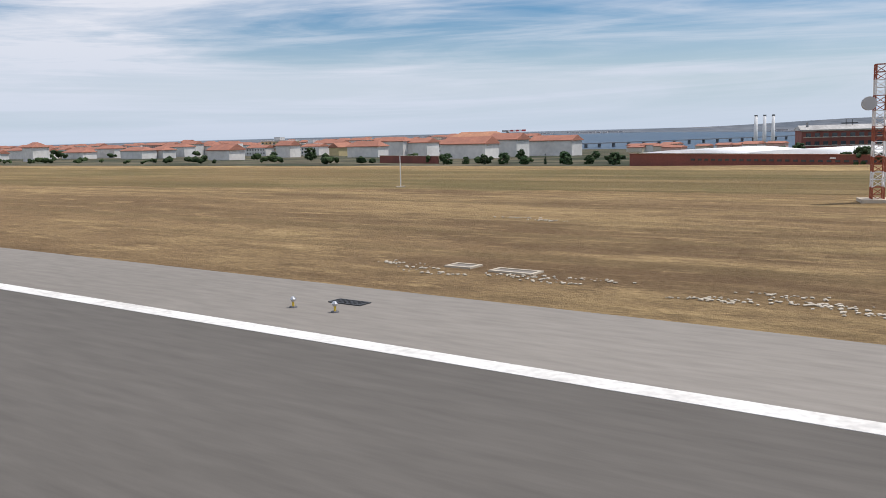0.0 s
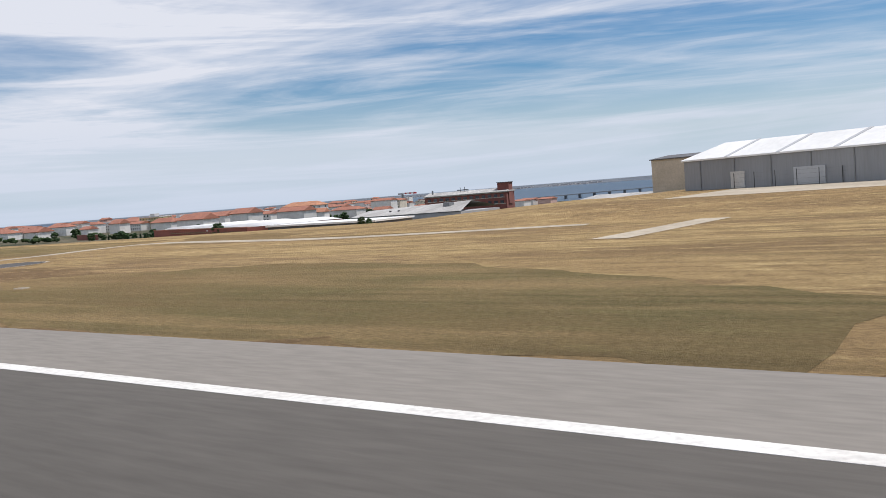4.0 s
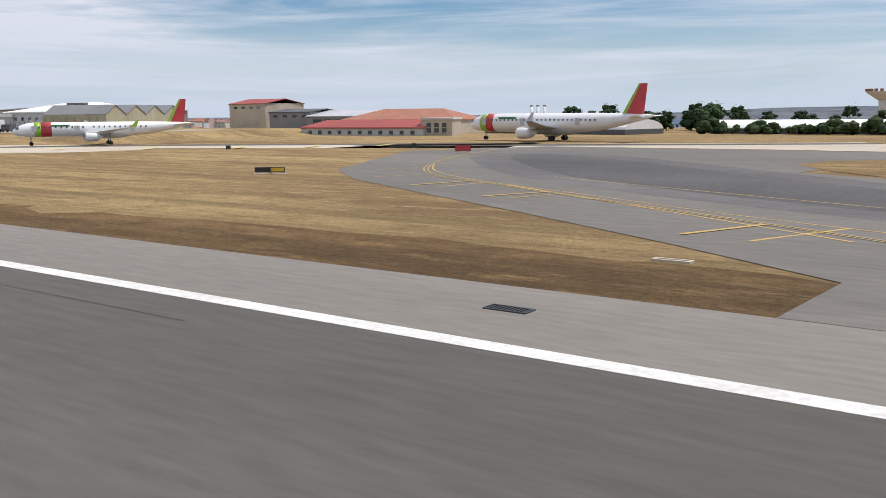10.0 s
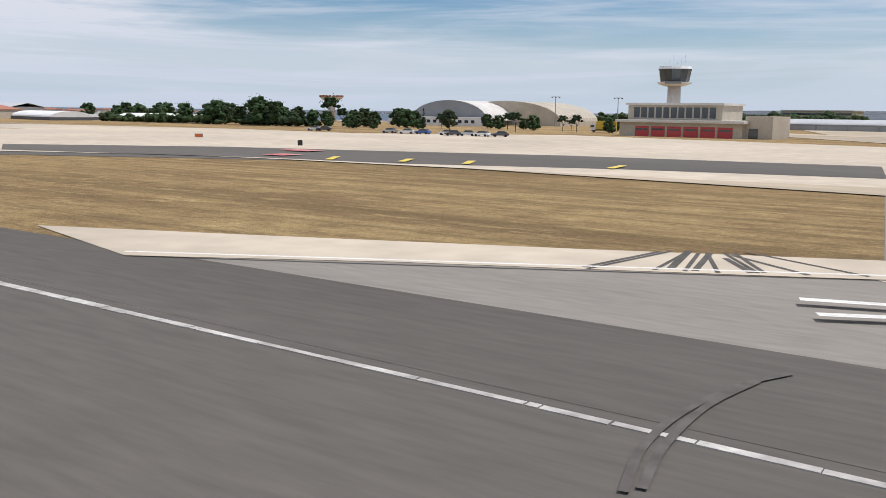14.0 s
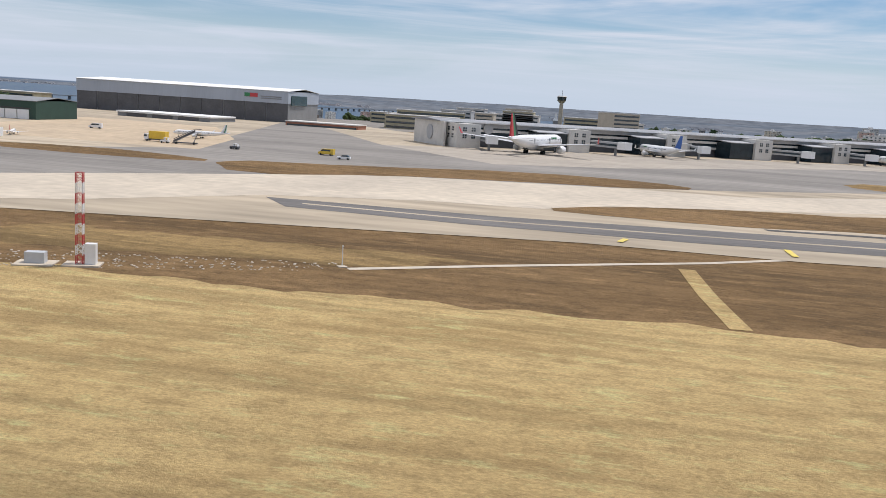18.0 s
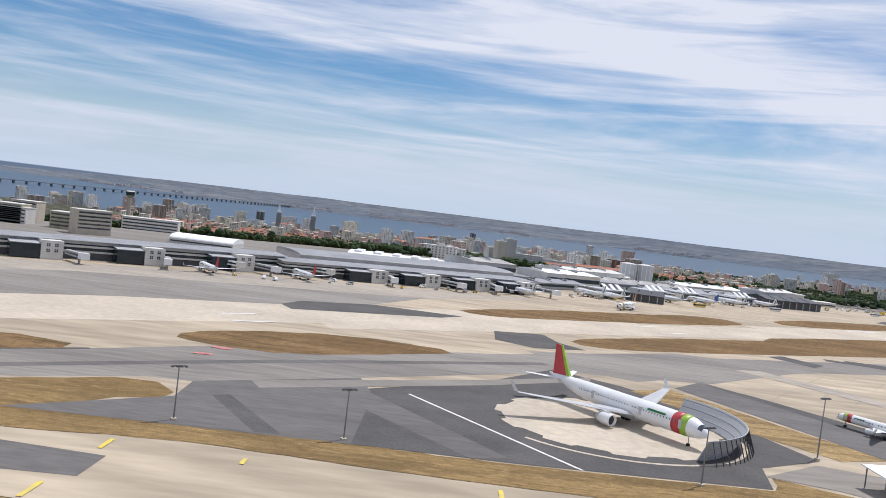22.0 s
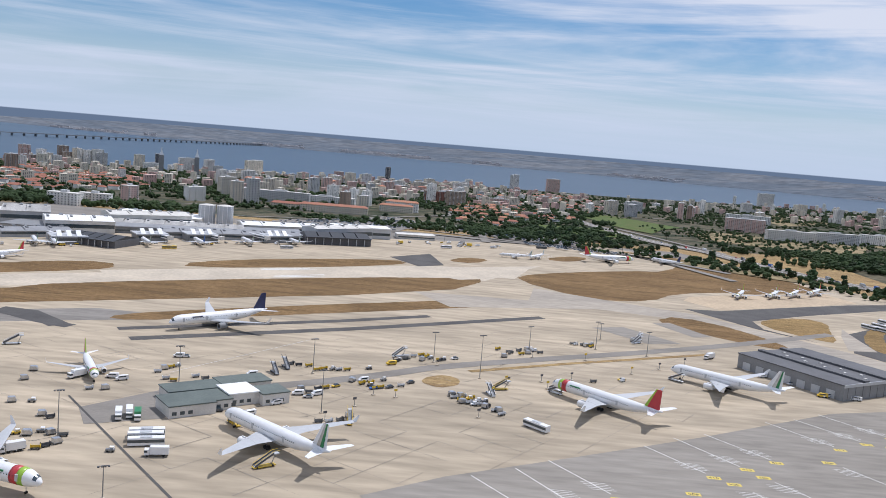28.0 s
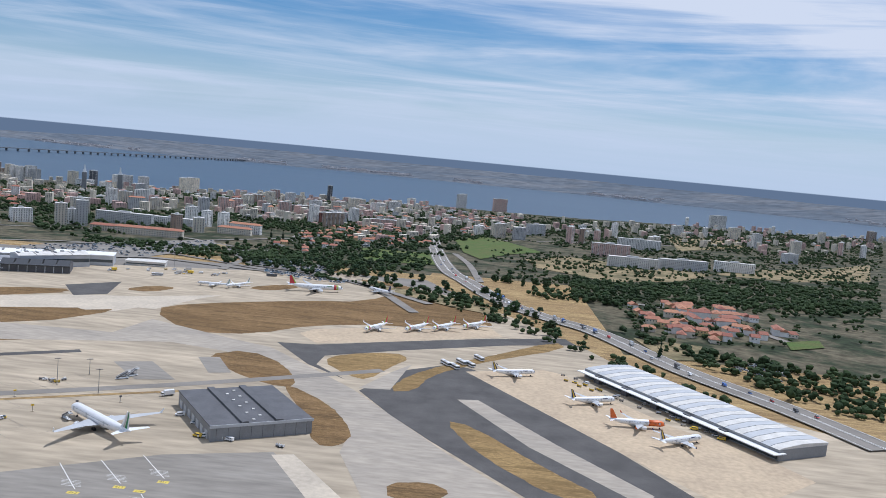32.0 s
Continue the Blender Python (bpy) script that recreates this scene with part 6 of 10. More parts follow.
def pier(x0, y0, turn, length, top, towers, label):
    """A long gate pier: stacked grey bands with dark windows, square stair towers and dark glass bays."""
    b = thing("terminal_pier", x0, y0, 0, turn, label, "terminal", "gate piers")
    u = top / 12.0
    part("ground_floor", Solid().box(0, length, 14, 42, 0, 4.2 * u), "grey_dark", b)
    part("lower_fascia", Solid().box(0, length, 12.4, 44, 4.2 * u, 5.3 * u), "offwhite", b)
    part("window_wall", Solid().box(0, length, 13, 44, 5.3 * u, 7.2 * u), "bay_glass", b)
    part("middle_fascia", Solid().box(0, length, 12.2, 44, 7.2 * u, 8.4 * u), "offwhite", b)
    part("upper_window_band", Solid().box(0, length, 13.2, 44, 8.4 * u, 9.3 * u), "bay_glass", b)
    part("upper_fascia", Solid().box(0, length, 12.6, 44, 9.3 * u, 11.4 * u), "panel_grey", b)
    part("roof", Solid().section([(10.5, 11.4 * u), (10.5, 11.7 * u), (29, 12.6 * u), (46, 11.7 * u), (46, 11.4 * u)], -2, length + 2), "roof_grey", b, "low curved grey roof")
    part("roof_edge", Solid().box(-2.1, length + 2.1, 10.2, 10.5, 11.3 * u, 11.85 * u), "white", b, "thin white roof edge")
    tower = Solid().box(-6, 6, 0, 14, 0, 11.0 * u).mesh("stair_tower", "offwhite")
    front, side = Solid(), Solid()
    for i in (-0.55, 0.55):
        for j in (0, 1.0):
            front.box(i - 0.42, i + 0.42, -0.08, 0.1, j, j + 0.8)
            side.box(-0.08, 0.1, i - 0.42, i + 0.42, j, j + 0.8)
    front, side = front.mesh("window", "glass"), side.mesh("window", "glass")
    bay = Solid().box(-22, -6.2, 1.5, 13, 0.4, 8.6 * u).mesh("glass_bay", "bay_glass")
    cap = Solid().section([(1.0, 8.6 * u), (1.0, 9.0 * u), (13, 9.8 * u), (13, 9.4 * u)], -22.5, -6.1).mesh("bay_roof", "panel_grey")
    head = Solid().box(-2.4, 2.4, -25, -20, 3.2, 6.8).mesh("bridge_head", "white")
    tunnel = Solid().box(-1.6, 1.6, -20, 0, 3.6, 6.4).mesh("jet_bridge", "panel_grey")
    pane = Solid().box(-1.66, 1.66, -19, -1, 4.5, 5.5).mesh("tunnel_glass", "glass")
    leg = Solid().box(-0.5, 0.5, -17.5, -16.5, 0, 3.6).mesh("bridge_leg", "steel")
    for k, x in enumerate(towers):
        t = part("stair_tower", tower, None, b, "off-white square tower with small grouped windows", at=pose(x, 0, 0))
        for i in (-2.2, 2.2):
            for z in (4.4 * u, 7.6 * u):
                part("window", front, None, t, at=pose(i, 0, z))
                part("window", side, None, t, at=pose(-6, 7 + i, z))
        if x > 24:
            g = part("glass_bay", bay, None, b, "dark blue glass bay", at=pose(x, 0, 0))
            part("bay_roof", cap, None, g)
        br = part("jet_bridge", tunnel, None, b, "grey jet bridge on a steel leg", at=pose(x + 9, 4, 0, 0, 0, 12 if k % 2 else -16))
        for nm, me in (("bridge_head", head), ("tunnel_glass", pane), ("bridge_leg", leg)):
            part(nm, me, None, br)
    return b


b = pier(1166, 396, PT, 336, 12.0, (8, 68, 127, 186, 245, 304), "long grey terminal pier with dark glass and square towers")
part("end_wall", Solid().box(-1, 0, 8, 44, 0, 11.3), "offwhite", b)
part("end_sign", Solid().tube((-1.05, 24, 6), (-1.4, 24, 6), 3.6, n=20), "panel_grey", b, "round grey emblem")
part("front_sign", Solid().tube((24, 12.0, 9), (24, 12.5, 9), 2.6, n=20), "panel_grey", b, "round grey emblem")
pier(1443, 574, 29.0, 200, 10.0, (66, 108, 150, 190), "lower grey terminal pier with dark glass bays")
# halls behind and beyond the pier: front line px, height, depth
for sp, dd, mt, rf, rise, lab in (((1437.0, 645.0, 1602.0, 735.0, 11.0), 60, "panel_grey", "roof_grey", 2.0, "wide terminal hall with a grey metal roof"), ((1444.0, 880.0, 1579.8, 880.0, 2.9), 50, "offwhite", "white_roof", 2.5, "terminal hall with white ribbed roof"), ((1592.4, 800.0, 1654.9, 800.0, 4.1), 40, "grey_light", "grey_mid", 1.2, "pale round-ended terminal wing building"), ((1301.7, 760.0, 1357.9, 760.0, 4.3), 40, "offwhite", "white_roof", 4.0, "hall with a white arched roof"), ((1648.2, 900.0, 1738.6, 910.0, 6.0), 60, "offwhite", "white_roof", 1.5, "white stepped terminal hall roofs"), ((1671.6, 830.0, 1861.6, 905.0, 6.0), 40, "grey_mid", "roof_grey", 1.0, "long grey terminal concourse building"), ((1883.6, 960.0, 1945.4, 980.0, 11.3), 30, "grey_light", "white_roof", 1.0, "pale flat-roofed service building"), ((1951.3, 1000.0, 1995.2, 1010.0, 5.0), 20, "offwhite", "offwhite", 0.5, "low pale airport building")):
    b, w, h = facade(sp, "terminal_hall", lab, "terminal", "terminal halls")
    part("wall", Solid().box(0, w, 0, dd, 0, h), mt, b)
    part("roof", roof_arch(w, dd, h, rise) if rise > 1.4 else Solid().box(-0.5, w + 0.5, -1, dd, h, h + rise), rf, b)
    part("glass_band", Solid().box(1, w - 1, -0.2, 0.1, h * 0.35, h * 0.62), "glass", b)
    if "ribbed" in lab:
        for k in range(7):
            part("roof_light", Solid().box(w * (k + 0.3) / 7, w * (k + 0.7) / 7, 6, dd - 6, h + 1.2, h + rise + 0.7), "white", b)
for k in range(4):
    x0, y0 = ([(1690, 729), (1740, 790), (1778, 820), (1843, 860)])[k]
    b = thing("gate_building", x0, y0 + 8, 0, PT, "grey gate pavilion with slanted roof frames", "terminal", "gate pavilions")
    part("wall", Solid().box(-14, 14, 0, 22, 0, 6.5), "grey_mid", b)
    part("glass_band", Solid().box(-13, 13, -0.2, 0.1, 3.4, 5.4), "glass", b)
    part("roof", Solid().box(-15, 15, -1.5, 23, 6.5, 7.4), "grey_light", b)
    for i in (-1, 0, 1):
        part("roof_frame", Solid().add([(i * 8 - 2, 2, 7.4), (i * 8 + 2, 2, 7.4), (i * 8 + 2, 9, 11.5), (i * 8 - 2, 9, 11.5), (i * 8 - 2, 3, 7.4), (i * 8 + 2, 3, 7.4), (i * 8 + 2, 10, 11.5), (i * 8 - 2, 10, 11.5)], [(0, 1, 2, 3), (4, 7, 6, 5), (0, 4, 5, 1), (1, 5, 6, 2), (2, 6, 7, 3), (3, 7, 4, 0)]), "white", b)
for sp, lab in (((1678.0, 748.0, 1730.0, 735.0, 8.0), "dark open-fronted gate hall"), ((1868.0, 878.0, 1932.0, 902.0, 10.0), "dark folded-roof lounge building")):
    if True:
        b, w, h = facade(sp, "dark_hall", lab, "terminal", "dark gate halls")
        part("wall", Solid().box(0, w, 0, 36, 0, h * 0.8), "grey_dark", b)
        for k in range(5):
            part("roof_fold", Solid().section([(0, h * 0.8), (18, h + 1.5), (36, h * 0.8)], w * k / 5 + 0.5, w * (k + 1) / 5 - 0.8), "dark_steel", b)
        for k in range(8):
            part("column", Solid().box(w * k / 8 + 1, w * k / 8 + 1.6, -2, -1.4, 0, h * 0.8), "grey_light", b)
        part("canopy", Solid().box(0, w, -3, 0.5, h * 0.72, h * 0.82), "dark_steel", b)

# storage tanks
x0, y0 = 1742, 957
for k in range(2):
    b = thing("storage_tank", x0 + k * 19, y0 + k * 4, 0, 0, "large pale grey cylindrical tank", "tank", "tanks behind the terminal")
    part("shell", Solid().loft([ringz(9, 0, 24), ringz(9, 24, 24)]), "grey_light", b, smooth=False)
    part("roof", Solid().loft([ringz(9.2, 24, 24), ringz(2, 25.2, 24)]), "offwhite", b)
    for i in range(12):
        a = 6.28319 * i / 12
        part("rib", Solid().box(-0.2, 0.2, -0.2, 0.2, 0, 24), "white", b, at=pose(9.1 * math.cos(a), 9.1 * math.sin(a), 0))

# new control tower, slim, and the pair of needle towers by the river
b = thing("control_tower", 1180, 985, -6, 0, "slim pale concrete control tower", "control tower")
part("shaft", Solid().loft([ringz(2.6, 0, 12), ringz(2.0, 34, 12)]), "stone", b)
part("cab_floor", Solid().loft([ringz(2.2, 34, 12), ringz(5, 37, 12)]), "stone", b)
part("cab_glass", Solid().loft([ringz(4.6, 37, 12), ringz(5.2, 41, 12)]), "glass", b)
part("cab_roof", Solid().loft([ringz(5.4, 41, 12), ringz(4.4, 42.2, 12)]), "offwhite", b)
part("mast", Solid().tube((0, 0, 42), (0, 0, 48), 0.25, n=6), "steel", b)
for tx, ty, tz in ((922, 3116, 8), (1041, 3147, 9)):
    b = thing("river_tower", tx, ty, -96, 20, "slender glass tower with a pointed sail-shaped top", "tower", "pair of slender towers")
    part("shaft", Solid().loft([[(-8, -6, 0), (8, -6, 0), (8, 6, 0), (-8, 6, 0)], [(-8, -6, tz + 72), (8, -6, tz + 72), (8, 6, tz + 72), (-8, 6, tz + 72)]]), "grey_mid", b)
    part("crown", Solid().loft([[(-8, -6, tz + 72), (8, -6, tz + 72), (8, 6, tz + 72), (-8, 6, tz + 72)], [(-3, -3, tz + 84), (3, -3, tz + 84), (3, 3, tz + 84), (-3, 3, tz + 84)], [(-1, -1, tz + 100), (1, -1, tz + 100), (1, 1, tz + 100), (-1, 1, tz + 100)]]), "white", b, "white pointed crown")
    for k in range(5):
        part("glass_stripe", Solid().box(-8.15, 8.15, -5, 5, 12 + k * 13, 19 + k * 13), "glass", b)
# the long bridge over the river
BR = [(-2050, 4000), (-1500, 5300), (-1020, 6700), (-700, 7900), (-420, 9000), (-250, 9650)]
bl = curve_line(BR, 14)
b = thing("river_bridge", 0, 0, 0, 0, "very long low concrete viaduct across the river", "bridge")
dk = Solid()
band(bl, 26, -72, dk)
band(bl, 26, -76, dk)
for i in range(len(bl) - 1):
    for sg in (-1, 1):
        d = Vector((bl[i + 1][0] - bl[i][0], bl[i + 1][1] - bl[i][1])).normalized()
        nx, ny = -d.y * 13 * sg, d.x * 13 * sg
        dk.add([(bl[i][0] + nx, bl[i][1] + ny, -76), (bl[i + 1][0] + nx, bl[i + 1][1] + ny, -76), (bl[i + 1][0] + nx, bl[i + 1][1] + ny, -71), (bl[i][0] + nx, bl[i][1] + ny, -71)], [(0, 1, 2, 3)])
part("deck", dk, "grey_mid", b)
pm = Solid().box(-7, 7, -5, 5, -96, -75.9).mesh("pier", "grey_mid")
for i in range(0, len(bl), 1):
    part("pier", pm, None, b, at=pose(bl[i][0], bl[i][1], 0))
# four tall chimneys by the river
x0, y0, z0 = (-394.6, 1900.0, 24.9)
for k in range(3):
    b = thing("white_chimney", x0 + k * 18, y0, -60, 0, "tall slim white chimney", "chimney", "chimneys by the river")
    part("shaft", Solid().loft([ringz(5, 0, 10), ringz(3.2, z0 + 60, 10)]), "white", b, smooth=True)
    part("cap", Solid().loft([ringz(3.6, z0 + 57, 10), ringz(3.6, z0 + 60, 10)]), "grey_mid", b)

# steel shed on the apron
HC = [(2229, 441), (2277, 472)]
hx, hy = HC[0]
ht = math.degrees(math.atan2(HC[1][1] - hy, HC[1][0] - hx))
hw = math.hypot(HC[1][0] - hx, HC[1][1] - hy)
b = thing("cargo_hangar", hx, hy, 0, ht, "dark grey flat-roofed steel hangar on the apron", "hangar")
part("wall", Solid().box(0, hw, 0, 68, 0, 8.2), "grey_mid", b)
part("roof", Solid().box(-0.4, hw + 0.4, -0.4, 68.4, 8.2, 8.8), "grey_dark", b)
for k in range(2):
    part("roof_ridge", Solid().section([(-0.2, 8.8), (68.2, 8.8), (68.2, 9.9), (-0.2, 9.9)], hw * (0.29 + 0.34 * k), hw * (0.36 + 0.34 * k)), "grey_dark", b)
part("roof_edge", Solid().box(-0.6, hw + 0.6, -0.6, -0.2, 7.4, 9.0), "grey_light", b)
for k in range(10):
    part("skylight", Solid().box(hw * (0.42 + 0.1 * (k % 2)), hw * (0.42 + 0.1 * (k % 2)) + 1.6, 4 + 6.2 * k, 5.6 + 6.2 * k, 8.8, 9.3), "offwhite", b)
for k in range(7):
    part("dock_door", Solid().box(-0.25, 0.1, 5 + 9 * k, 10 + 9 * k, 0, 4.4), "grey_light", b)
for k in range(9):
    part("wall_seam", Solid().box(hw * (k + 0.5) / 9, hw * (k + 0.5) / 9 + 0.15, -0.12, 0, 0, 7.4), "grey_dark", b)

# low passenger building with a white curved roof
T2 = [(2453, 675), (2534, 537)]
tx, ty = T2[0]
tt2 = math.degrees(math.atan2(T2[1][1] - ty, T2[1][0] - tx))
tw = math.hypot(T2[1][0] - tx, T2[1][1] - ty)
b = thing("low_terminal", tx, ty, 0, tt2, "long low terminal with a white ribbed roof", "terminal")
part("wall", Solid().box(0, tw + 30, 0, 42, 0, 7), "grey_mid", b)
part("front_canopy", Solid().box(-2, tw + 32, -6, 4, 4.6, 5.2), "white_roof", b)
part("glass_band", Solid().box(1, tw + 29, -0.25, 0.1, 1, 4.2), "glass", b)
for k in range(26):
    part("roof_panel", Solid().section([(0, 7.0), (4, 8.0), (21, 9.4), (43, 8.6), (43, 7.0)], (tw + 30) * k / 26 + 0.25, (tw + 30) * (k + 1) / 26 - 0.25), "offwhite" if k % 2 else "grey_light", b)
for k in range(5):
    part("entrance_box", Solid().box(tw * (0.1 + 0.2 * k), tw * (0.1 + 0.2 * k) + 6, -3, 1, 0, 5.8), "grey_dark", b)

# staff building among the carts
ST = [(1921, 322), (1962, 354)]
b = thing("ramp_building", ST[0][0], ST[0][1], 0, math.degrees(math.atan2(ST[1][1] - ST[0][1], ST[1][0] - ST[0][0])), "low white ramp building with green flat roofs", "building")
M["green_roof"] = material("green_grey_roof", (0.13, 0.155, 0.14), (0.10, 0.12, 0.11), 0.1, 0.8, fine=1, amount=0.2)
for x0, x1, y0, y1, hh in ((0, 19, 0, 16, 4.6), (19, 27, 3, 18, 4.2), (27, 40, 6, 20, 5.0), (40, 52, 2, 14, 4.8), (6, 30, 18, 30, 4.6), (30, 52, 20, 32, 4.8)):
    wl_ = part("wall", Solid().box(x0, x1, y0, y1, 0, hh), "offwhite", b)
    part("roof", Solid().box(x0 - 0.3, x1 + 0.3, y0 - 0.3, y1 + 0.3, hh, hh + 0.5), "green_roof" if (x0 != 27) else "white_roof", b)
    for k in range(3):
        part("window", Solid().box(x0 + 1.2 + k * 3.2, x0 + 3.0 + k * 3.2, y0 - 0.08, y0 + 0.1, 1.2, 2.6), "glass", wl_)

# open shelter with a white roof
CN = [(1655, 212), (1672, 215)]
b = thing("open_shelter", CN[0][0], CN[0][1], 0, math.degrees(math.atan2(CN[1][1] - CN[0][1], CN[1][0] - CN[0][0])), "open shelter with a pale sloping sheet roof", "shelter")
cw = math.hypot(CN[1][0] - CN[0][0], CN[1][1] - CN[0][1])
part("roof", Solid().add([(-1, -10, 4.6), (cw + 1, -10, 4.6), (cw + 1, 3, 5.6), (-1, 3, 5.6), (-1, -10, 4.9), (cw + 1, -10, 4.9), (cw + 1, 3, 5.9), (-1, 3, 5.9)], [(0, 3, 2, 1), (4, 5, 6, 7), (0, 1, 5, 4), (1, 2, 6, 5), (2, 3, 7, 6), (3, 0, 4, 7)]), "white_roof", b)
for i in range(4):
    for j in (-9, 2):
        part("post", Solid().box(cw * i / 3 - 0.12, cw * i / 3 + 0.12, j - 0.12, j + 0.12, 0, 4.7 + (j + 9) * 0.08), "steel", b)
part("back_wall", Solid().box(cw * 0.3, cw * 0.85, 0.5, 0.8, 0, 4), "grey_mid", b)
part("wall_box", Solid().box(cw * 0.8, cw * 0.95, -3, 0, 0, 2.8), "offwhite", b)
# blast fence round the pad
b = thing("blast_fence", PAD[0], PAD[1], 0, 0, "curved grey steel blast fence with slanted panels", "fence")
for k in range(26):
    a = radians(-58 + 98 * k / 25)
    at_ = pose(37 * math.cos(a), 37 * math.sin(a), 0, 0, 0, math.degrees(a))
    p1 = part("panel", Solid().add([(-3.2, -1.3, 0.2), (-3.2, 1.3, 0.2), (0, 1.3, 6.2), (0, -1.3, 6.2), (-3.0, -1.3, 0.2), (-3.0, 1.3, 0.2), (0.2, 1.3, 6.2), (0.2, -1.3, 6.2)], [(0, 3, 2, 1), (4, 5, 6, 7), (0, 1, 5, 4), (1, 2, 6, 5), (2, 3, 7, 6), (3, 0, 4, 7)]), "grey_light", b, at=at_)
    part("strut", Solid().tube((2.4, 0, 0), (0.2, 0, 6.0), 0.15, n=5), "dark_steel", p1)
    for j in range(3):
        part("slat", Solid().box(-0.05, 0.15, -1.25, 1.25, 0, 0.25), "grey_mid", p1, at=pose(-2.3 + j * 1.0, 0, 1.7 + j * 1.9))


# ---- aircraft ----


def ring(x, r, zc, n=16, flat=1.0):
    return [(x, r * math.sin(6.28319 * i / n), zc + r * flat * math.cos(6.28319 * i / n)) for i in range(n)]


SHAPE = ((0, 0.06, -0.30), (0.008, 0.30, -0.27), (0.022, 0.52, -0.20), (0.045, 0.74, -0.12), (0.075, 0.91, -0.04), (0.11, 1.0, 0), (0.2, 1.0, 0), (0.35, 1.0, 0), (0.5, 1.0, 0), (0.63, 1.0, 0), (0.72, 0.93, 0.06), (0.80, 0.76, 0.20), (0.88, 0.53, 0.38), (0.95, 0.30, 0.54), (1.0, 0.10, 0.66))


def hull(L, R, H, a=0.0, b=1.0, swell=1.0):
    """The fuselage between two shares of its length, nose towards +x."""
    xs, rs, zs = zip(*SHAPE)
    cuts = sorted({a, b} | {x for x in xs if a < x < b})
    return Solid().loft([ring(L * (0.5 - c), R * swell * float(np.interp(c, xs, rs)), H + R * float(np.interp(c, xs, zs))) for c in cuts])


def foil(root, tip, thick=0.11):
    """A wing or fin panel between two chords, each given as (x of the leading edge, y, z, chord), with a lens-shaped section."""
    prof = ((0, 0), (0.06, 0.42), (0.3, 0.5), (0.6, 0.33), (1, 0.03), (0.6, -0.25), (0.3, -0.4), (0.06, -0.3))
    up = abs(tip[2] - root[2]) > abs(tip[1] - root[1])
    rings = []
    for x, y, z, c in (root, tip):
        rings.append([(x - c * u, y + (c * thick * v if up else 0), z + (0 if up else c * thick * v)) for u, v in prof])
    return Solid().loft(rings)


PLANES = {}


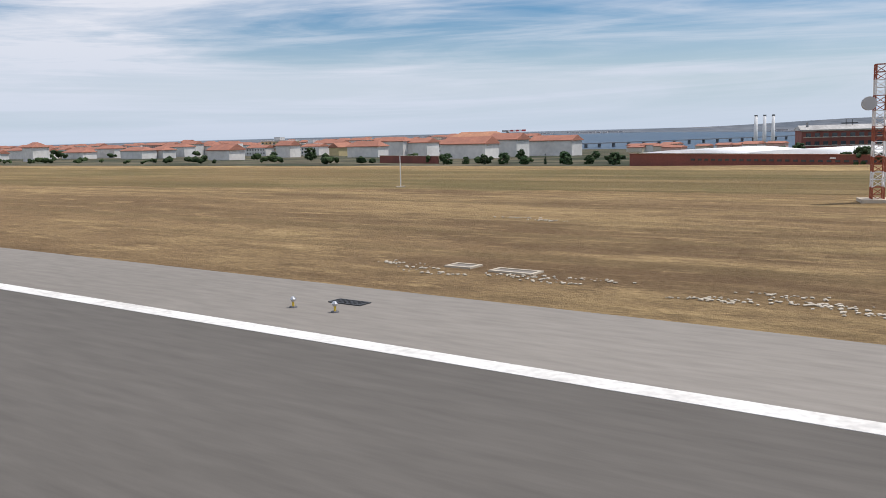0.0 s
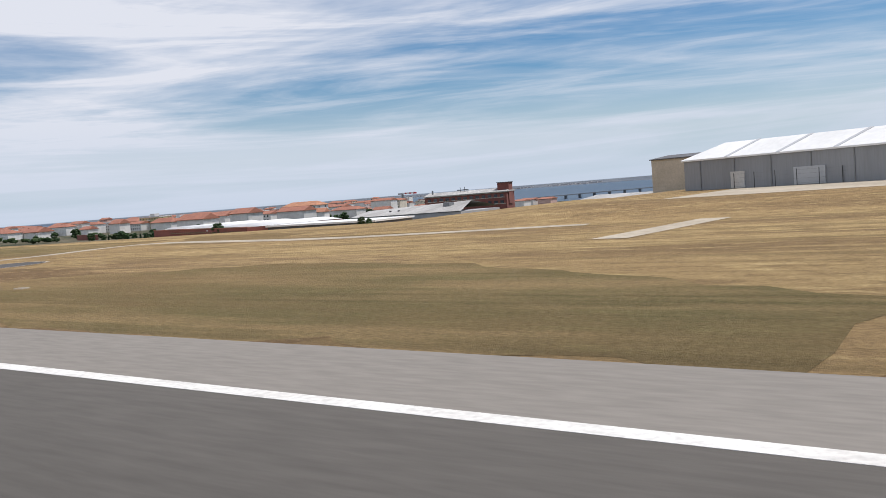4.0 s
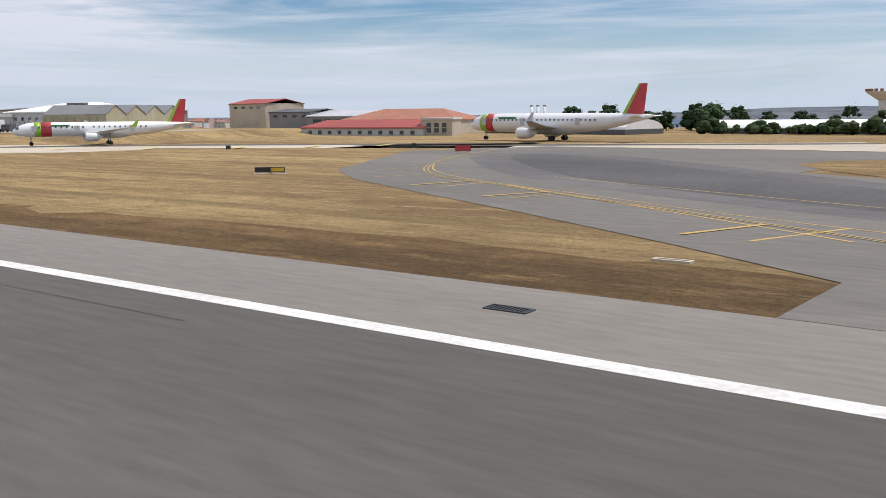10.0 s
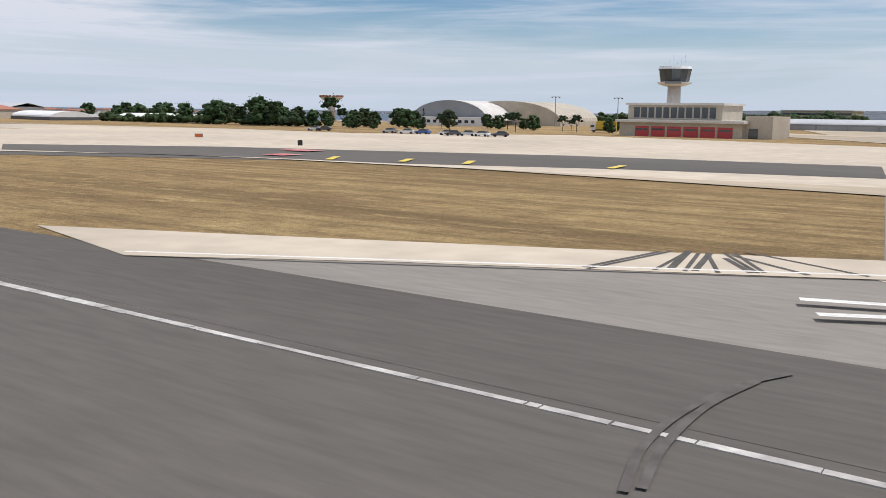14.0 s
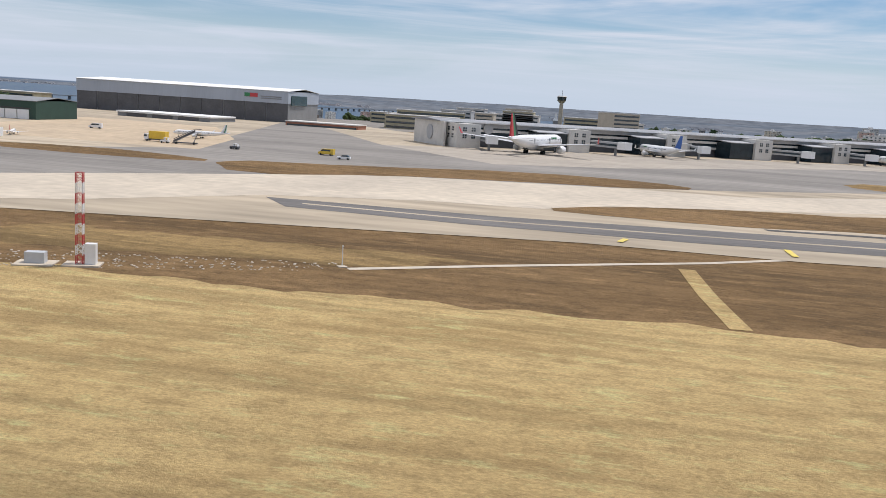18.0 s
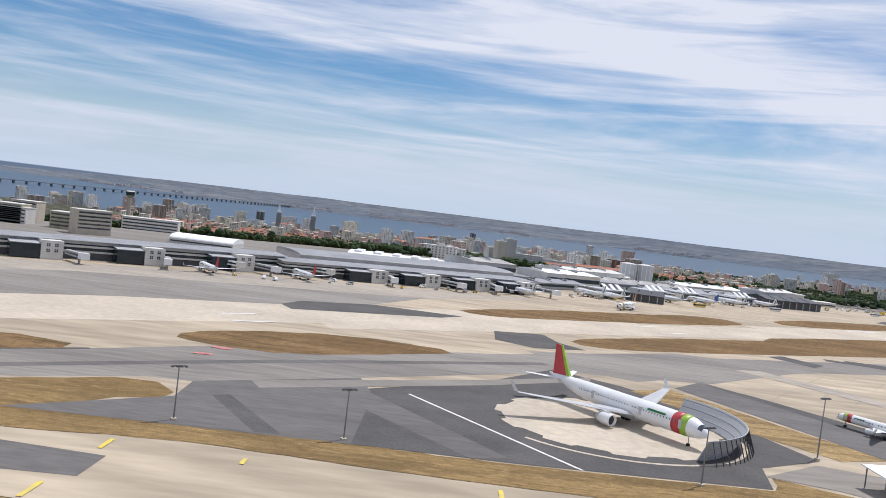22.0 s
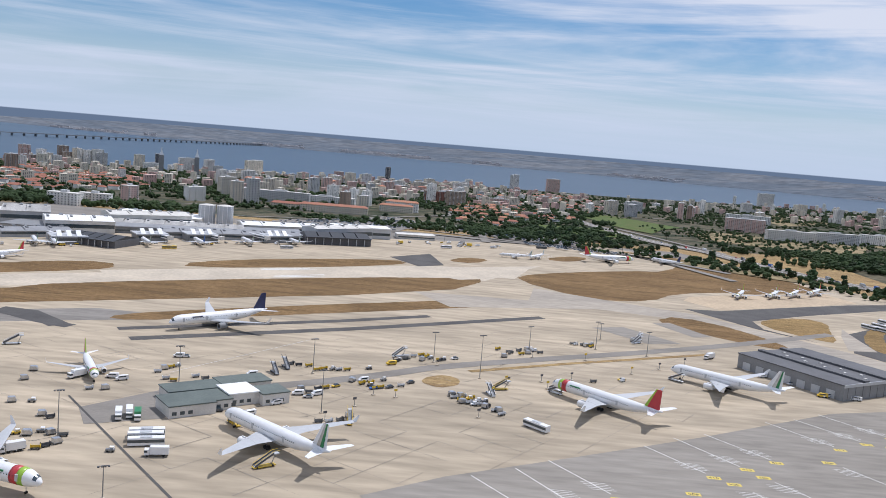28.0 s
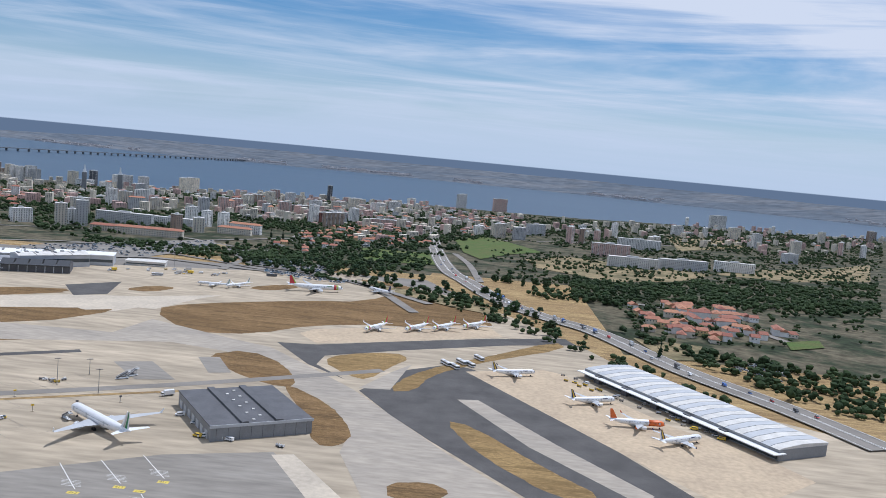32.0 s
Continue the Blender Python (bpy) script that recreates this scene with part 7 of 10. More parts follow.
def plane_meshes(kind):
    if kind in PLANES:
        return PLANES[kind]
    # length, radius, height of the axis, half span, root chord, engine radius, engine length
    L, R, H, S, C, er, el = {"regional": (36.2, 1.5, 3.3, 14.3, 5.2, 0.85, 3.4), "narrow": (37.6, 1.98, 3.75, 17.2, 6.2, 1.12, 4.2), "long_narrow": (44.5, 1.98, 3.75, 17.2, 6.4, 1.15, 4.4),
                             "wide": (60.5, 2.82, 5.3, 30.0, 10.5, 1.55, 6.4), "long_wide": (63.6, 2.95, 5.5, 31.5, 11.0, 1.7, 6.6)}[kind]
    m = {"size": (L, R, H, S)}
    m["fuselage"] = hull(L, R, H).mesh("fuselage", "white", True)
    m["belly"] = Solid().loft([ring(L * 0.14, R * 0.2, H - R * 0.8), ring(L * 0.10, R * 0.75, H - R * 0.5), ring(-L * 0.08, R * 0.8, H - R * 0.5), ring(-L * 0.15, R * 0.2, H - R * 0.75)]).mesh("belly_fairing", "grey_light", True)
    lead, kink = L * 0.135, S * 0.36
    for side, nm in ((1, "wing_left"), (-1, "wing_right")):
        w = foil((lead, side * R * 0.5, H - R * 0.62, C * 1.15), (lead - kink * 0.52, side * kink, H - R * 0.62 + kink * 0.085, C * 0.66), 0.13)
        w2 = foil((lead - kink * 0.52, side * kink, H - R * 0.62 + kink * 0.085, C * 0.66), (lead - S * 0.56, side * S, H - R * 0.62 + S * 0.10, C * 0.22), 0.11)
        w.add(w2.v, w2.f)
        m[nm] = w.mesh("wing", "white" if kind in ("regional",) else "grey_light")
        m[nm + "_tip"] = foil((lead - S * 0.56, side * S, H - R * 0.62 + S * 0.10, C * 0.22), (lead - S * 0.56 - C * 0.24, side * (S + C * 0.06), H - R * 0.62 + S * 0.10 + C * 0.26, C * 0.08), 0.09).mesh("winglet", "white")
        m[nm + "_tail"] = foil((-L * 0.375, side * R * 0.15, H + R * 0.45, C * 0.52), (-L * 0.375 - S * 0.22, side * S * 0.345, H + R * 0.45 + S * 0.03, C * 0.2), 0.1).mesh("tailplane", "white")
        ey, ez = side * S * 0.325, H - R * 0.62 - er * 0.75
        ex = lead - S * 0.17 + el * 0.62
        nac = Solid()
        nac.loft([[(ex - el * u, ey + er * r * math.sin(6.28319 * i / 16), ez + er * r * math.cos(6.28319 * i / 16)) for i in range(16)] for u, r in ((0.22, 0.80), (0.02, 0.84), (0, 0.92), (0.04, 1.0), (0.3, 1.06), (0.62, 0.96), (0.8, 0.78), (0.8, 0.5), (1.0, 0.28))])
        m[nm + "_engine"] = nac.mesh("engine", "white", True)
        m[nm + "_intake"] = Solid().tube((ex - el * 0.20, ey, ez), (ex - el * 0.12, ey, ez), er * 0.80, er * 0.80, 16).mesh("fan", "dark_steel")
        m[nm + "_pylon"] = Solid().box(ex - el * 1.0, ex - el * 0.2, ey - 0.18, ey + 0.18, ez + er * 0.8, H - R * 0.5 + abs(ey) * 0.05).mesh("pylon", "white")
        lw = 0.5 * (R / 1.98) * 1.1
        m[nm + "_leg"] = Solid().tube((-L * 0.015, side * R * 1.35, lw), (-L * 0.015, side * R * 1.35, H - R * 0.6), 0.14).mesh("landing_gear_leg", "steel")
        ws = Solid()
        for ox in ((-0.75, 0.75) if "wide" in kind else (0,)):
            for oy in (-0.4, 0.4):
                ws.tube((-L * 0.015 + ox, side * R * 1.35 + oy - 0.18, lw), (-L * 0.015 + ox, side * R * 1.35 + oy + 0.18, lw), lw, lw, 12)
        m[nm + "_wheel"] = ws.mesh("wheel", "tyre")
        gl = Solid()
        for i in range(int(L * 0.62 / 1.05)):
            x = L * 0.36 - i * 1.05
            if abs(x - L * 0.09) > 0.5:
                gl.box(x - 0.13, x + 0.13, side * R * 0.93 - 0.06, side * R * 0.93 + 0.12 * side, H + R * 0.20, H + R * 0.20 + 0.36)
        m[nm + "_glass"] = gl.mesh("cabin_windows", "glass")
        dr = Solid()
        for c in (0.115, 0.34, 0.64):
            dr.box(L * (0.5 - c) - 0.5, L * (0.5 - c) + 0.5, side * R * 0.9, side * (R + 0.015), H - R * 0.25, H + R * 0.5)
        m[nm + "_door"] = dr.mesh("cabin_doors", "grey_light")
    fh = S * 0.30 if "wide" in kind else S * 0.36
    fin = foil((-L * 0.345, 0, H + R * 0.72, C * 0.72), (-L * 0.345 - fh * 0.58, 0, H + R * 0.72 + fh, C * 0.27), 0.09)
    m["fin"] = fin.mesh("fin", "white")
    m["fin_shape"] = ((-L * 0.345, H + R * 0.72, C * 0.72), (-L * 0.345 - fh * 0.58, H + R * 0.72 + fh, C * 0.27))
    m["screen"] = hull(L, R, H, 0.019, 0.036, 1.012)
    sc = Solid()
    zc = H + R * 0.06
    kept = [f for f in m["screen"].f if sum(m["screen"].v[i][2] for i in f) / len(f) > zc and len(f) == 4 and sum(m["screen"].v[i][2] for i in f) / len(f) < zc + R * 0.36]
    used = sorted({i for f in kept for i in f})
    sc.add([m["screen"].v[i] for i in used], [[used.index(i) for i in f] for f in kept])
    m["screen"] = sc.mesh("windscreen", "glass")
    m["nose_leg"] = Solid().tube((L * 0.405, 0, 0.4), (L * 0.405, 0, H - R * 0.8), 0.11).mesh("nose_gear_leg", "steel")
    nw = Solid()
    for oy in (-0.25, 0.25):
        nw.tube((L * 0.405, oy - 0.12, 0.42), (L * 0.405, oy + 0.12, 0.42), 0.42, 0.42, 12)
    m["nose_wheel"] = nw.mesh("wheel", "tyre")
    PLANES[kind] = m
    return m


# colour schemes: bands round the fuselage (from, to, colour), fin bands (share from the front, to, colour), engine and winglet colour
LIVERY = {
    "green_red": (((0.085, 0.12, "lime"), (0.12, 0.165, "red_paint")), ((0.0, 0.2, "lime"), (0.2, 1.0, "red_paint")), "white", "white"),
    "lime_tail": (((0.115, 0.15, "lime"), (0.15, 0.205, "red_paint")), ((0.0, 0.22, "lime"), (0.22, 1.0, "red_paint")), "white", "lime"),
    "white": ((), ((0.35, 0.6, "silver"), (0.6, 0.8, "dark_green")), "white", "white"),
    "navy_tail": ((), ((0.0, 1.0, "navy"),), "grey_mid", "white"),
    "navy_yellow": ((), ((0.0, 0.75, "navy"), (0.25, 0.55, "yellow")), "white", "navy"),
    "orange": (((0.02, 0.3, "orange"),), ((0.0, 1.0, "orange"),), "white", "orange"),
    "stripes": ((), ((0.0, 0.4, "red_paint"), (0.4, 0.6, "white"), (0.6, 1.0, "blue")), "silver", "white"),
    "flag": ((), ((0.0, 0.35, "black"), (0.35, 0.65, "dark_green"), (0.65, 1.0, "red_paint")), "white", "red_paint"),
    "red_tail": ((), ((0.0, 1.0, "red_paint"),), "white", "white"),
    "blue_tail": ((), ((0.0, 1.0, "blue"),), "white", "white"),
}
LIVERED = {}


def airplane(kind, x, y, heading, scheme, label, group="parked aircraft", size=1.0):
    m = plane_meshes(kind)
    bands, tail, engine, tip = LIVERY[scheme]
    L, R, H, S = m["size"]
    key = (kind, scheme)
    if key not in LIVERED:
        made = {"bands": [(hull(L, R, H, a, b, 1.006).mesh("livery_band", c, True)) for a, b, c in bands]}
        (rx, rz, rc), (tx, tz, tc) = m["fin_shape"]
        fins = []
        for a, b, c in tail:
            s = Solid()
            for o in (-1, 1):
                t = (0.06 + (0.004 if c == "yellow" else 0)) * o
                s.add([(rx - rc * a, t * rc, rz), (rx - rc * b, t * rc, rz), (tx - tc * b, t * tc, tz + 0.02), (tx - tc * a, t * tc, tz + 0.02)], [(0, 1, 2, 3)])
            s.f.extend([(0, 1, 5, 4), (1, 2, 6, 5), (2, 3, 7, 6), (3, 0, 4, 7)])
            fins.append(s.mesh("fin_colour", c))
        made["fins"] = fins
        w = Solid()
        for o in (-1, 1):
            w.box(L * 0.30, L * 0.30 - L * 0.10, o * R * 0.86, o * (R * 0.96), H + R * 0.42, H + R * 0.62)
        made["title"] = w.mesh("title_bar", {"navy_tail": "navy", "orange": "orange", "navy_yellow": "navy", "stripes": "blue"}.get(scheme, "dark_green"))
        for side in ("wing_left", "wing_right"):
            e = m[side + "_engine"].copy()
            e.materials[0] = M[engine]
            t = m[side + "_tip"].copy()
            t.materials[0] = M[tip]
            made[side] = (e, t)
        LIVERED[key] = made
    made = LIVERED[key]
    ob = thing("airplane", x, y, 0.12, heading, label, "airplane", group, size=size)
    body = part("fuselage", m["fuselage"], None, ob)
    for me in made["bands"]:
        part("livery_band", me, None, body)
    part("windscreen", m["screen"], None, body)
    part("belly_fairing", m["belly"], None, body)
    if scheme != "white":
        part("title_bar", made["title"], None, body)
    fin = part("fin", m["fin"], None, ob)
    for me in made["fins"]:
        part("fin_colour", me, None, fin)
    leg = part("nose_gear_leg", m["nose_leg"], None, ob)
    part("wheel", m["nose_wheel"], None, leg)
    for side in ("wing_left", "wing_right"):
        wing = part("wing", m[side], None, ob)
        part("winglet", made[side][1], None, wing)
        part("tailplane", m[side + "_tail"], None, ob)
        e = part("engine", made[side][0], None, ob)
        part("fan", m[side + "_intake"], None, e)
        part("pylon", m[side + "_pylon"], None, e)
        leg = part("landing_gear_leg", m[side + "_leg"], None, ob)
        part("wheel", m[side + "_wheel"], None, leg)
        tagged(part("cabin_windows", m[side + "_glass"], None, body), kind="stuff")
        tagged(part("cabin_doors", m[side + "_door"], None, body), kind="stuff")
    return ob


def airplane_at(kind, nose, tail, scheme, label, group="parked aircraft"):
    """Between the ground points under the nose and under the tail."""
    L = {"regional": 36.2, "narrow": 37.6, "long_narrow": 44.5, "wide": 60.5, "long_wide": 63.6}[kind]
    d = Vector((nose[0] - tail[0], nose[1] - tail[1]))
    c = (Vector(nose) + Vector(tail)) / 2
    airplane(kind, c.x, c.y, math.degrees(math.atan2(d.y, d.x)), scheme, label, group)


q, r = [(1737, 205), (1668, 311)]
LANE = math.degrees(math.atan2(r[1] - q[1], r[0] - q[0]))
TW = "white airliner with green and red bands "
airplane("regional", 510.5, 112, 242, "lime_tail", "white regional jet with a lime and red tail")
airplane("long_narrow", 589.4, 166, 177, "green_red", TW + "on the taxiway")
airplane("long_wide", *([(966, 131)])[0], 162, "stripes", "silver wide-body airliner with red and blue tail stripes")
airplane("long_wide", 1204, 392, 74, "flag", "white wide-body airliner with red, green and black tail")
for c, tp, sc, lab in (([(1260, 447)], "narrow", "blue_tail", "white airliner with a blue tail at a gate"), ([(1400, 538)], "narrow", "red_tail", "white airliner with a red tail at a gate"), ([(1454, 569)], "narrow", "red_tail", "white airliner with a red tail at the pier"),
                       ([(1603, 659)], "narrow", "white", "white airliner parked at a pier gate"), ([(1682, 725)], "narrow", "white", "white airliner parked at a pier gate"),
                       ([(1666, 724)], "narrow", "white", "white airliner parked at a jet bridge"), ([(1743, 774)], "narrow", "white", "white airliner parked at a jet bridge"), ([(1782, 804)], "narrow", "blue_tail", "white airliner with a blue tail at a jet bridge"),
                       ([(1819, 837)], "narrow", "white", "white airliner parked at a jet bridge"), ([(1858, 867)], "narrow", "white", "white airliner parked at a jet bridge")):
    airplane(tp, *c[0], 122, sc, lab, "aircraft at the pier")
airplane_at("narrow", *[(1670, 624), (1692, 663)], "green_red", TW + "rolling on the apron taxiway")
airplane("long_wide", 1602, 256, -55, "green_red", "white wide-body airliner with green and red bands")
airplane("regional", *([(1692, 278)])[0], LANE, "green_red", "white regional jet with a red tail on the taxi lane")
airplane("long_wide", 1893.5, 485.5, math.degrees(math.atan2(464 - 507, 1874 - 1913)), "navy_tail", "white wide-body airliner with a navy tail")
airplane_at("narrow", *[(1877, 357), (1858, 389)], "green_red", "white airliner with a red tail among service vehicles")
airplane("wide", 1966, 303.5, math.degrees(math.atan2(25, -30)), "white", "white wide-body airliner with boarding stairs")
airplane("wide", 2098.5, 389, math.degrees(math.atan2(38, -39)), "green_red", TW + "on the stands")
airplane_at("wide", *[(2151, 457), (2187, 429)], "white", "white wide-body airliner parked on the concrete stands")
airplane_at("wide", *[(1913, 243), (1849, 262)], "green_red", TW + "on the near stands")
airplane_at("narrow", *[(2219, 281), (2211, 301)], "red_tail", "white airliner with a red tail near the dark apron")
airplane_at("wide", *[(2217, 956), (2157, 938)], "green_red", TW + "on a taxiway")
airplane_at("narrow", *[(2240, 990), (2271, 961)], "navy_tail", "white airliner with a navy tail on the far taxiway")
for n, t in (([(2072, 912)], [(2097, 913)]), ([(2101, 912)], [(2114, 935)])):
    airplane_at("regional", n[0], t[0], "white", "small white jet on the far apron")
for n, t in ((([(2266, 749)])[0], ([(2287, 793)])[0]), (([(2300, 768)])[0], ([(2324, 809)])[0]), (([(2323, 784)])[0], ([(2350, 827)])[0]), (([(2349, 806)])[0], ([(2380, 850)])[0])):
    airplane_at("narrow", n, t, "green_red", "white airliner with a red tail in a row of four", "row of four airliners")
for n, t, sc in (([(2411, 659)], [(2381, 646)], "navy_yellow"), ([(2464, 602)], [(2434, 588)], "navy_yellow"), ([(2485, 552)], [(2459, 549)], "orange"), ([(2510, 534)], [(2477, 511)], "navy_yellow")):
    airplane_at("narrow", n[0], t[0], sc, {"orange": "white airliner with an orange nose and tail", "navy_yellow": "white low-cost airliner with a navy and yellow tail"}[sc], "aircraft at the low terminal")


# ---- the town on the slope ----
town = random.Random(11)


def drape(pts, dz, cell=60):
    """A polygon laid on the slope."""
    out = []
    for i, p in enumerate(pts):
        q = pts[(i + 1) % len(pts)]
        n = max(1, int(math.hypot(q[0] - p[0], q[1] - p[1]) / cell))
        out += [(p[0] + (q[0] - p[0]) * k / n, p[1] + (q[1] - p[1]) * k / n) for k in range(n)]
    xs, ys = [p[0] for p in out], [p[1] for p in out]
    free = [(min(xs) + cell * (i + 0.5), min(ys) + cell * (j + 0.5)) for i in range(int((max(xs) - min(xs)) / cell)) for j in range(int((max(ys) - min(ys)) / cell))]
    v, _, f = geometry.delaunay_2d_cdt([Vector(p) for p in out + free], [], [list(range(len(out)))], 1, 0.01)[:3]
    return Solid().add([(p.x, p.y, ground_z(p.x, p.y) + dz) for p in v], f)


def road_on_land(line, width, dz, s=None):
    flat = band(line, width, 0.0)
    s = s or Solid()
    return s.add([(x, y, ground_z(x, y) + dz) for x, y, z in flat.v], flat.f)


def inside(p, poly):
    x, y = p
    c = False
    for i in range(len(poly)):
        (x0, y0), (x1, y1) = poly[i - 1], poly[i]
        if (y0 > y) != (y1 > y) and x < (x1 - x0) * (y - y0) / (y1 - y0) + x0:
            c = not c
    return c


def scatter(poly, n):
    xs, ys = [p[0] for p in poly], [p[1] for p in poly]
    out = []
    for _ in range(n * 30):
        p = (town.uniform(min(xs), max(xs)), town.uniform(min(ys), max(ys)))
        if inside(p, poly):
            out.append(p)
            if len(out) == n:
                break
    return out


HIGHWAY = curve_line([(2206, 4105), (2233, 2881), (2254, 2144), (2289, 1635), (2328, 1259), (2370, 1076), (2402, 989), (2437, 929), (2489, 864), (2540, 736), (2599, 632), (2633, 556)], 5)
FIELD = [(2307, 2113), (2369, 2380), (2440, 2203), (2509, 1950), (2427, 1782), (2369, 1596), (2336, 1726)]
DRY = [[(2458, 1703), (2554, 1892), (2689, 1829), (2815, 1769), (2995, 1768), (3254, 1999), (3581, 2746), (3250, 2287), (2935, 1949), (2711, 1508), (2575, 1377), (2469, 1525)], [(3095, 3422), (3441, 3718), (3333, 3131), (2944, 2546)], [(2522, 858), (2587, 850), (2605, 797), (2536, 766)], [(2212, 1038), (2310, 1013), (2370, 969), (2400, 898), (2340, 932), (2272, 988)], [(1925, 1291), (1946, 1423), (2001, 1237), (1976, 1164)]]
MEADOW = [[(2149, 1598), (2284, 1628), (2297, 1385), (2185, 1340)], [(2693, 921), (2740, 953), (2730, 911), (2684, 878)]]
RED_A, RED_B, RED_C = [(1236, 1459), (664, 2511), (492, 3050), (842, 2755), (1224, 2208), (1361, 1740), (1328, 1512)], [(1972, 1588), (1996, 1958), (2054, 2527), (2224, 2218), (2250, 1826), (2128, 1600), (2090, 1368), (2017, 1406)], [(2539, 1040), (2626, 1126), (2682, 1096), (2710, 953), (2674, 866), (2614, 871), (2534, 892)]
RED_D = [(768, 1904), (625, 2754), (1016, 2876), (1249, 2286), (1276, 1476), (1182, 1096)]
RED_E = [(2047, 1941), (2191, 3495), (2548, 3995), (2483, 2780), (2257, 2024), (2114, 1736)]
setting("highway", road_on_land(HIGHWAY, 30, 1.2), "asphalt_old", "grey motorway curving down to the town")
ln = Solid()
for o in (-13.5, -0.8, 0.8, 13.5):
    road_on_land([(x + o * 0.86, y + o * 0.5) for x, y in HIGHWAY], 0.7, 1.45, ln)
setting("highway_lines", ln, "white_line", "white lane lines of the motorway")
setting("green_field", drape(FIELD, 1.3), "green", "mown green field beside the motorway")
for p in DRY:
    setting("dry_hillside", drape(p, 0.9), "hill", "dry straw-coloured hillside")
for p in MEADOW:
    setting("meadow", drape(p, 1.1), "green", "green sports meadow")
rs = Solid()
for line in ([(1731, 1124), (1807, 1208), (1951, 1148), (2085, 1075), (2212, 1038), (2315, 935)], [(1801, 1016), (1943, 1074), (2083, 1058), (2218, 1043), (2303, 875)], [(2320, 1675), (2351, 1449), (2369, 1152)], [(2568, 1091), (2644, 1054), (2698, 917)], [(1743, 1004), (2148, 1942), (3005, 2829)], [(1404, 1150), (1563, 1354), (1769, 1506), (1972, 1379)], [(1971, 1948), (2035, 1389), (2055, 1037)]):
    road_on_land(curve_line(line, 4), 11, 1.0, rs)
setting("town_roads", rs, "asphalt_old", "grey streets of the town")
setting("car_park", drape([(1978, 1316), (2030, 1352), (2184, 1125), (2165, 1070), (2072, 1094)], 1.2), "asphalt_old", "grey asphalt car park")
setting("car_park", drape([(1790, 1066), (1910, 1470), (1976, 1296), (1944, 1062), (1835, 980)], 1.2), "asphalt_old", "grey terraced car park")

COLOURS = {}
for nm, c in (("white", (0.84, 0.82, 0.78)), ("cream", (0.78, 0.70, 0.57)), ("grey", (0.58, 0.58, 0.58)), ("pink", (0.66, 0.45, 0.39)), ("brown", (0.36, 0.27, 0.21)), ("yellow", (0.62, 0.50, 0.27)), ("dark", (0.12, 0.125, 0.14)), ("brick", (0.34, 0.15, 0.11))):
    COLOURS[nm] = M["wall_" + nm] = material(nm + "_rendered_wall", c, tuple(v * 0.8 for v in c), 0.06, 0.85, fine=0.5, amount=0.15, each=0.10)
BLOCKS = {}


def block_meshes(w, d, floors, colour, roof):
    key = (w, d, floors, colour, roof)
    if key in BLOCKS:
        return BLOCKS[key]
    h = floors * 3.0
    m = [("wall", Solid().box(-w / 2, w / 2, 0, d, -4, h).mesh("wall", "wall_" + colour))]
    if roof == "tile":
        m.append(("roof", Solid().add([(x + w * -0.5, y, z) for x, y, z in roof_hip(w, d, h + 0.3, 3.4, min(w, d) * 0.4, 0.7).v], roof_hip(w, d, h, 3, 3).f).mesh("roof", "tile")))
    else:
        s = Solid().box(-w / 2 - 0.3, w / 2 + 0.3, -0.3, d + 0.3, h, h + 0.9)
        m.append(("roof", s.mesh("roof", "offwhite")))
        m.append(("roof_house", Solid().box(-w * 0.12, w * 0.1, d * 0.3, d * 0.7, h + 0.9, h + 3.6).mesh("roof_house", "wall_grey")))
    g, s = Solid(), Solid()
    bays = max(2, int(w / 4.2))
    for y, o in ((0, -1), (d, 1)):
        for f in range(floors):
            for b in range(bays):
                x = -w / 2 + w * (b + 0.5) / bays
                g.box(x - 0.85, x + 0.85, y - 0.12, y + 0.12, f * 3 + 1.0, f * 3 + 2.3)
        for b in range(0, bays, 3) if w > 16 and floors > 3 else ():
            x = -w / 2 + w * (b + 0.5) / bays
            for f in range(1, floors):
                s.box(x - 1.8, x + 1.8, min(y, y + o * 1.2), max(y, y + o * 1.2), f * 3 - 0.1, f * 3 + 1.0)
    for x in (-w / 2, w / 2):
        for f in range(floors):
            for b in range(max(1, int(d / 5))):
                y = d * (b + 0.5) / max(1, int(d / 5))
                g.box(x - 0.12, x + 0.12, y - 0.7, y + 0.7, f * 3 + 1.0, f * 3 + 2.3)
    m.append(("glazing", g.mesh("glazing", "glass")))
    if s.v:
        m.append(("balcony_front", s.mesh("balcony_front", "offwhite")))
    BLOCKS[key] = m
    return m


WORDS = {"white": "white rendered", "cream": "cream rendered", "grey": "grey concrete", "pink": "faded pink", "brown": "brown brick-clad", "yellow": "pale yellow", "dark": "dark glazed", "brick": "red brick"}


def block(x, y, w, h, colour, roof="flat", turn=0.0, d=14, z=None):
    y = min(y, shore_line(x) - 90)
    w = max(10, min(120, 4 * round(w / 4)))
    floors = max(2, min(24, round(h / 3)))
    ob = thing("apartment_block", x, y, ground_z(x, y) if z is None else z, turn, "%s apartment block %s" % (WORDS[colour], "with a tiled roof" if roof == "tile" else "of %s storeys" % ("many" if floors > 8 else "several")), "apartment block", "blocks of the town")
    for nm, me in block_meshes(w, d, floors, colour, roof):
        p = part(nm, me, None, ob)
        if nm in ("glazing", "side_windows", "balcony_front"):
            tagged(p, kind="stuff")


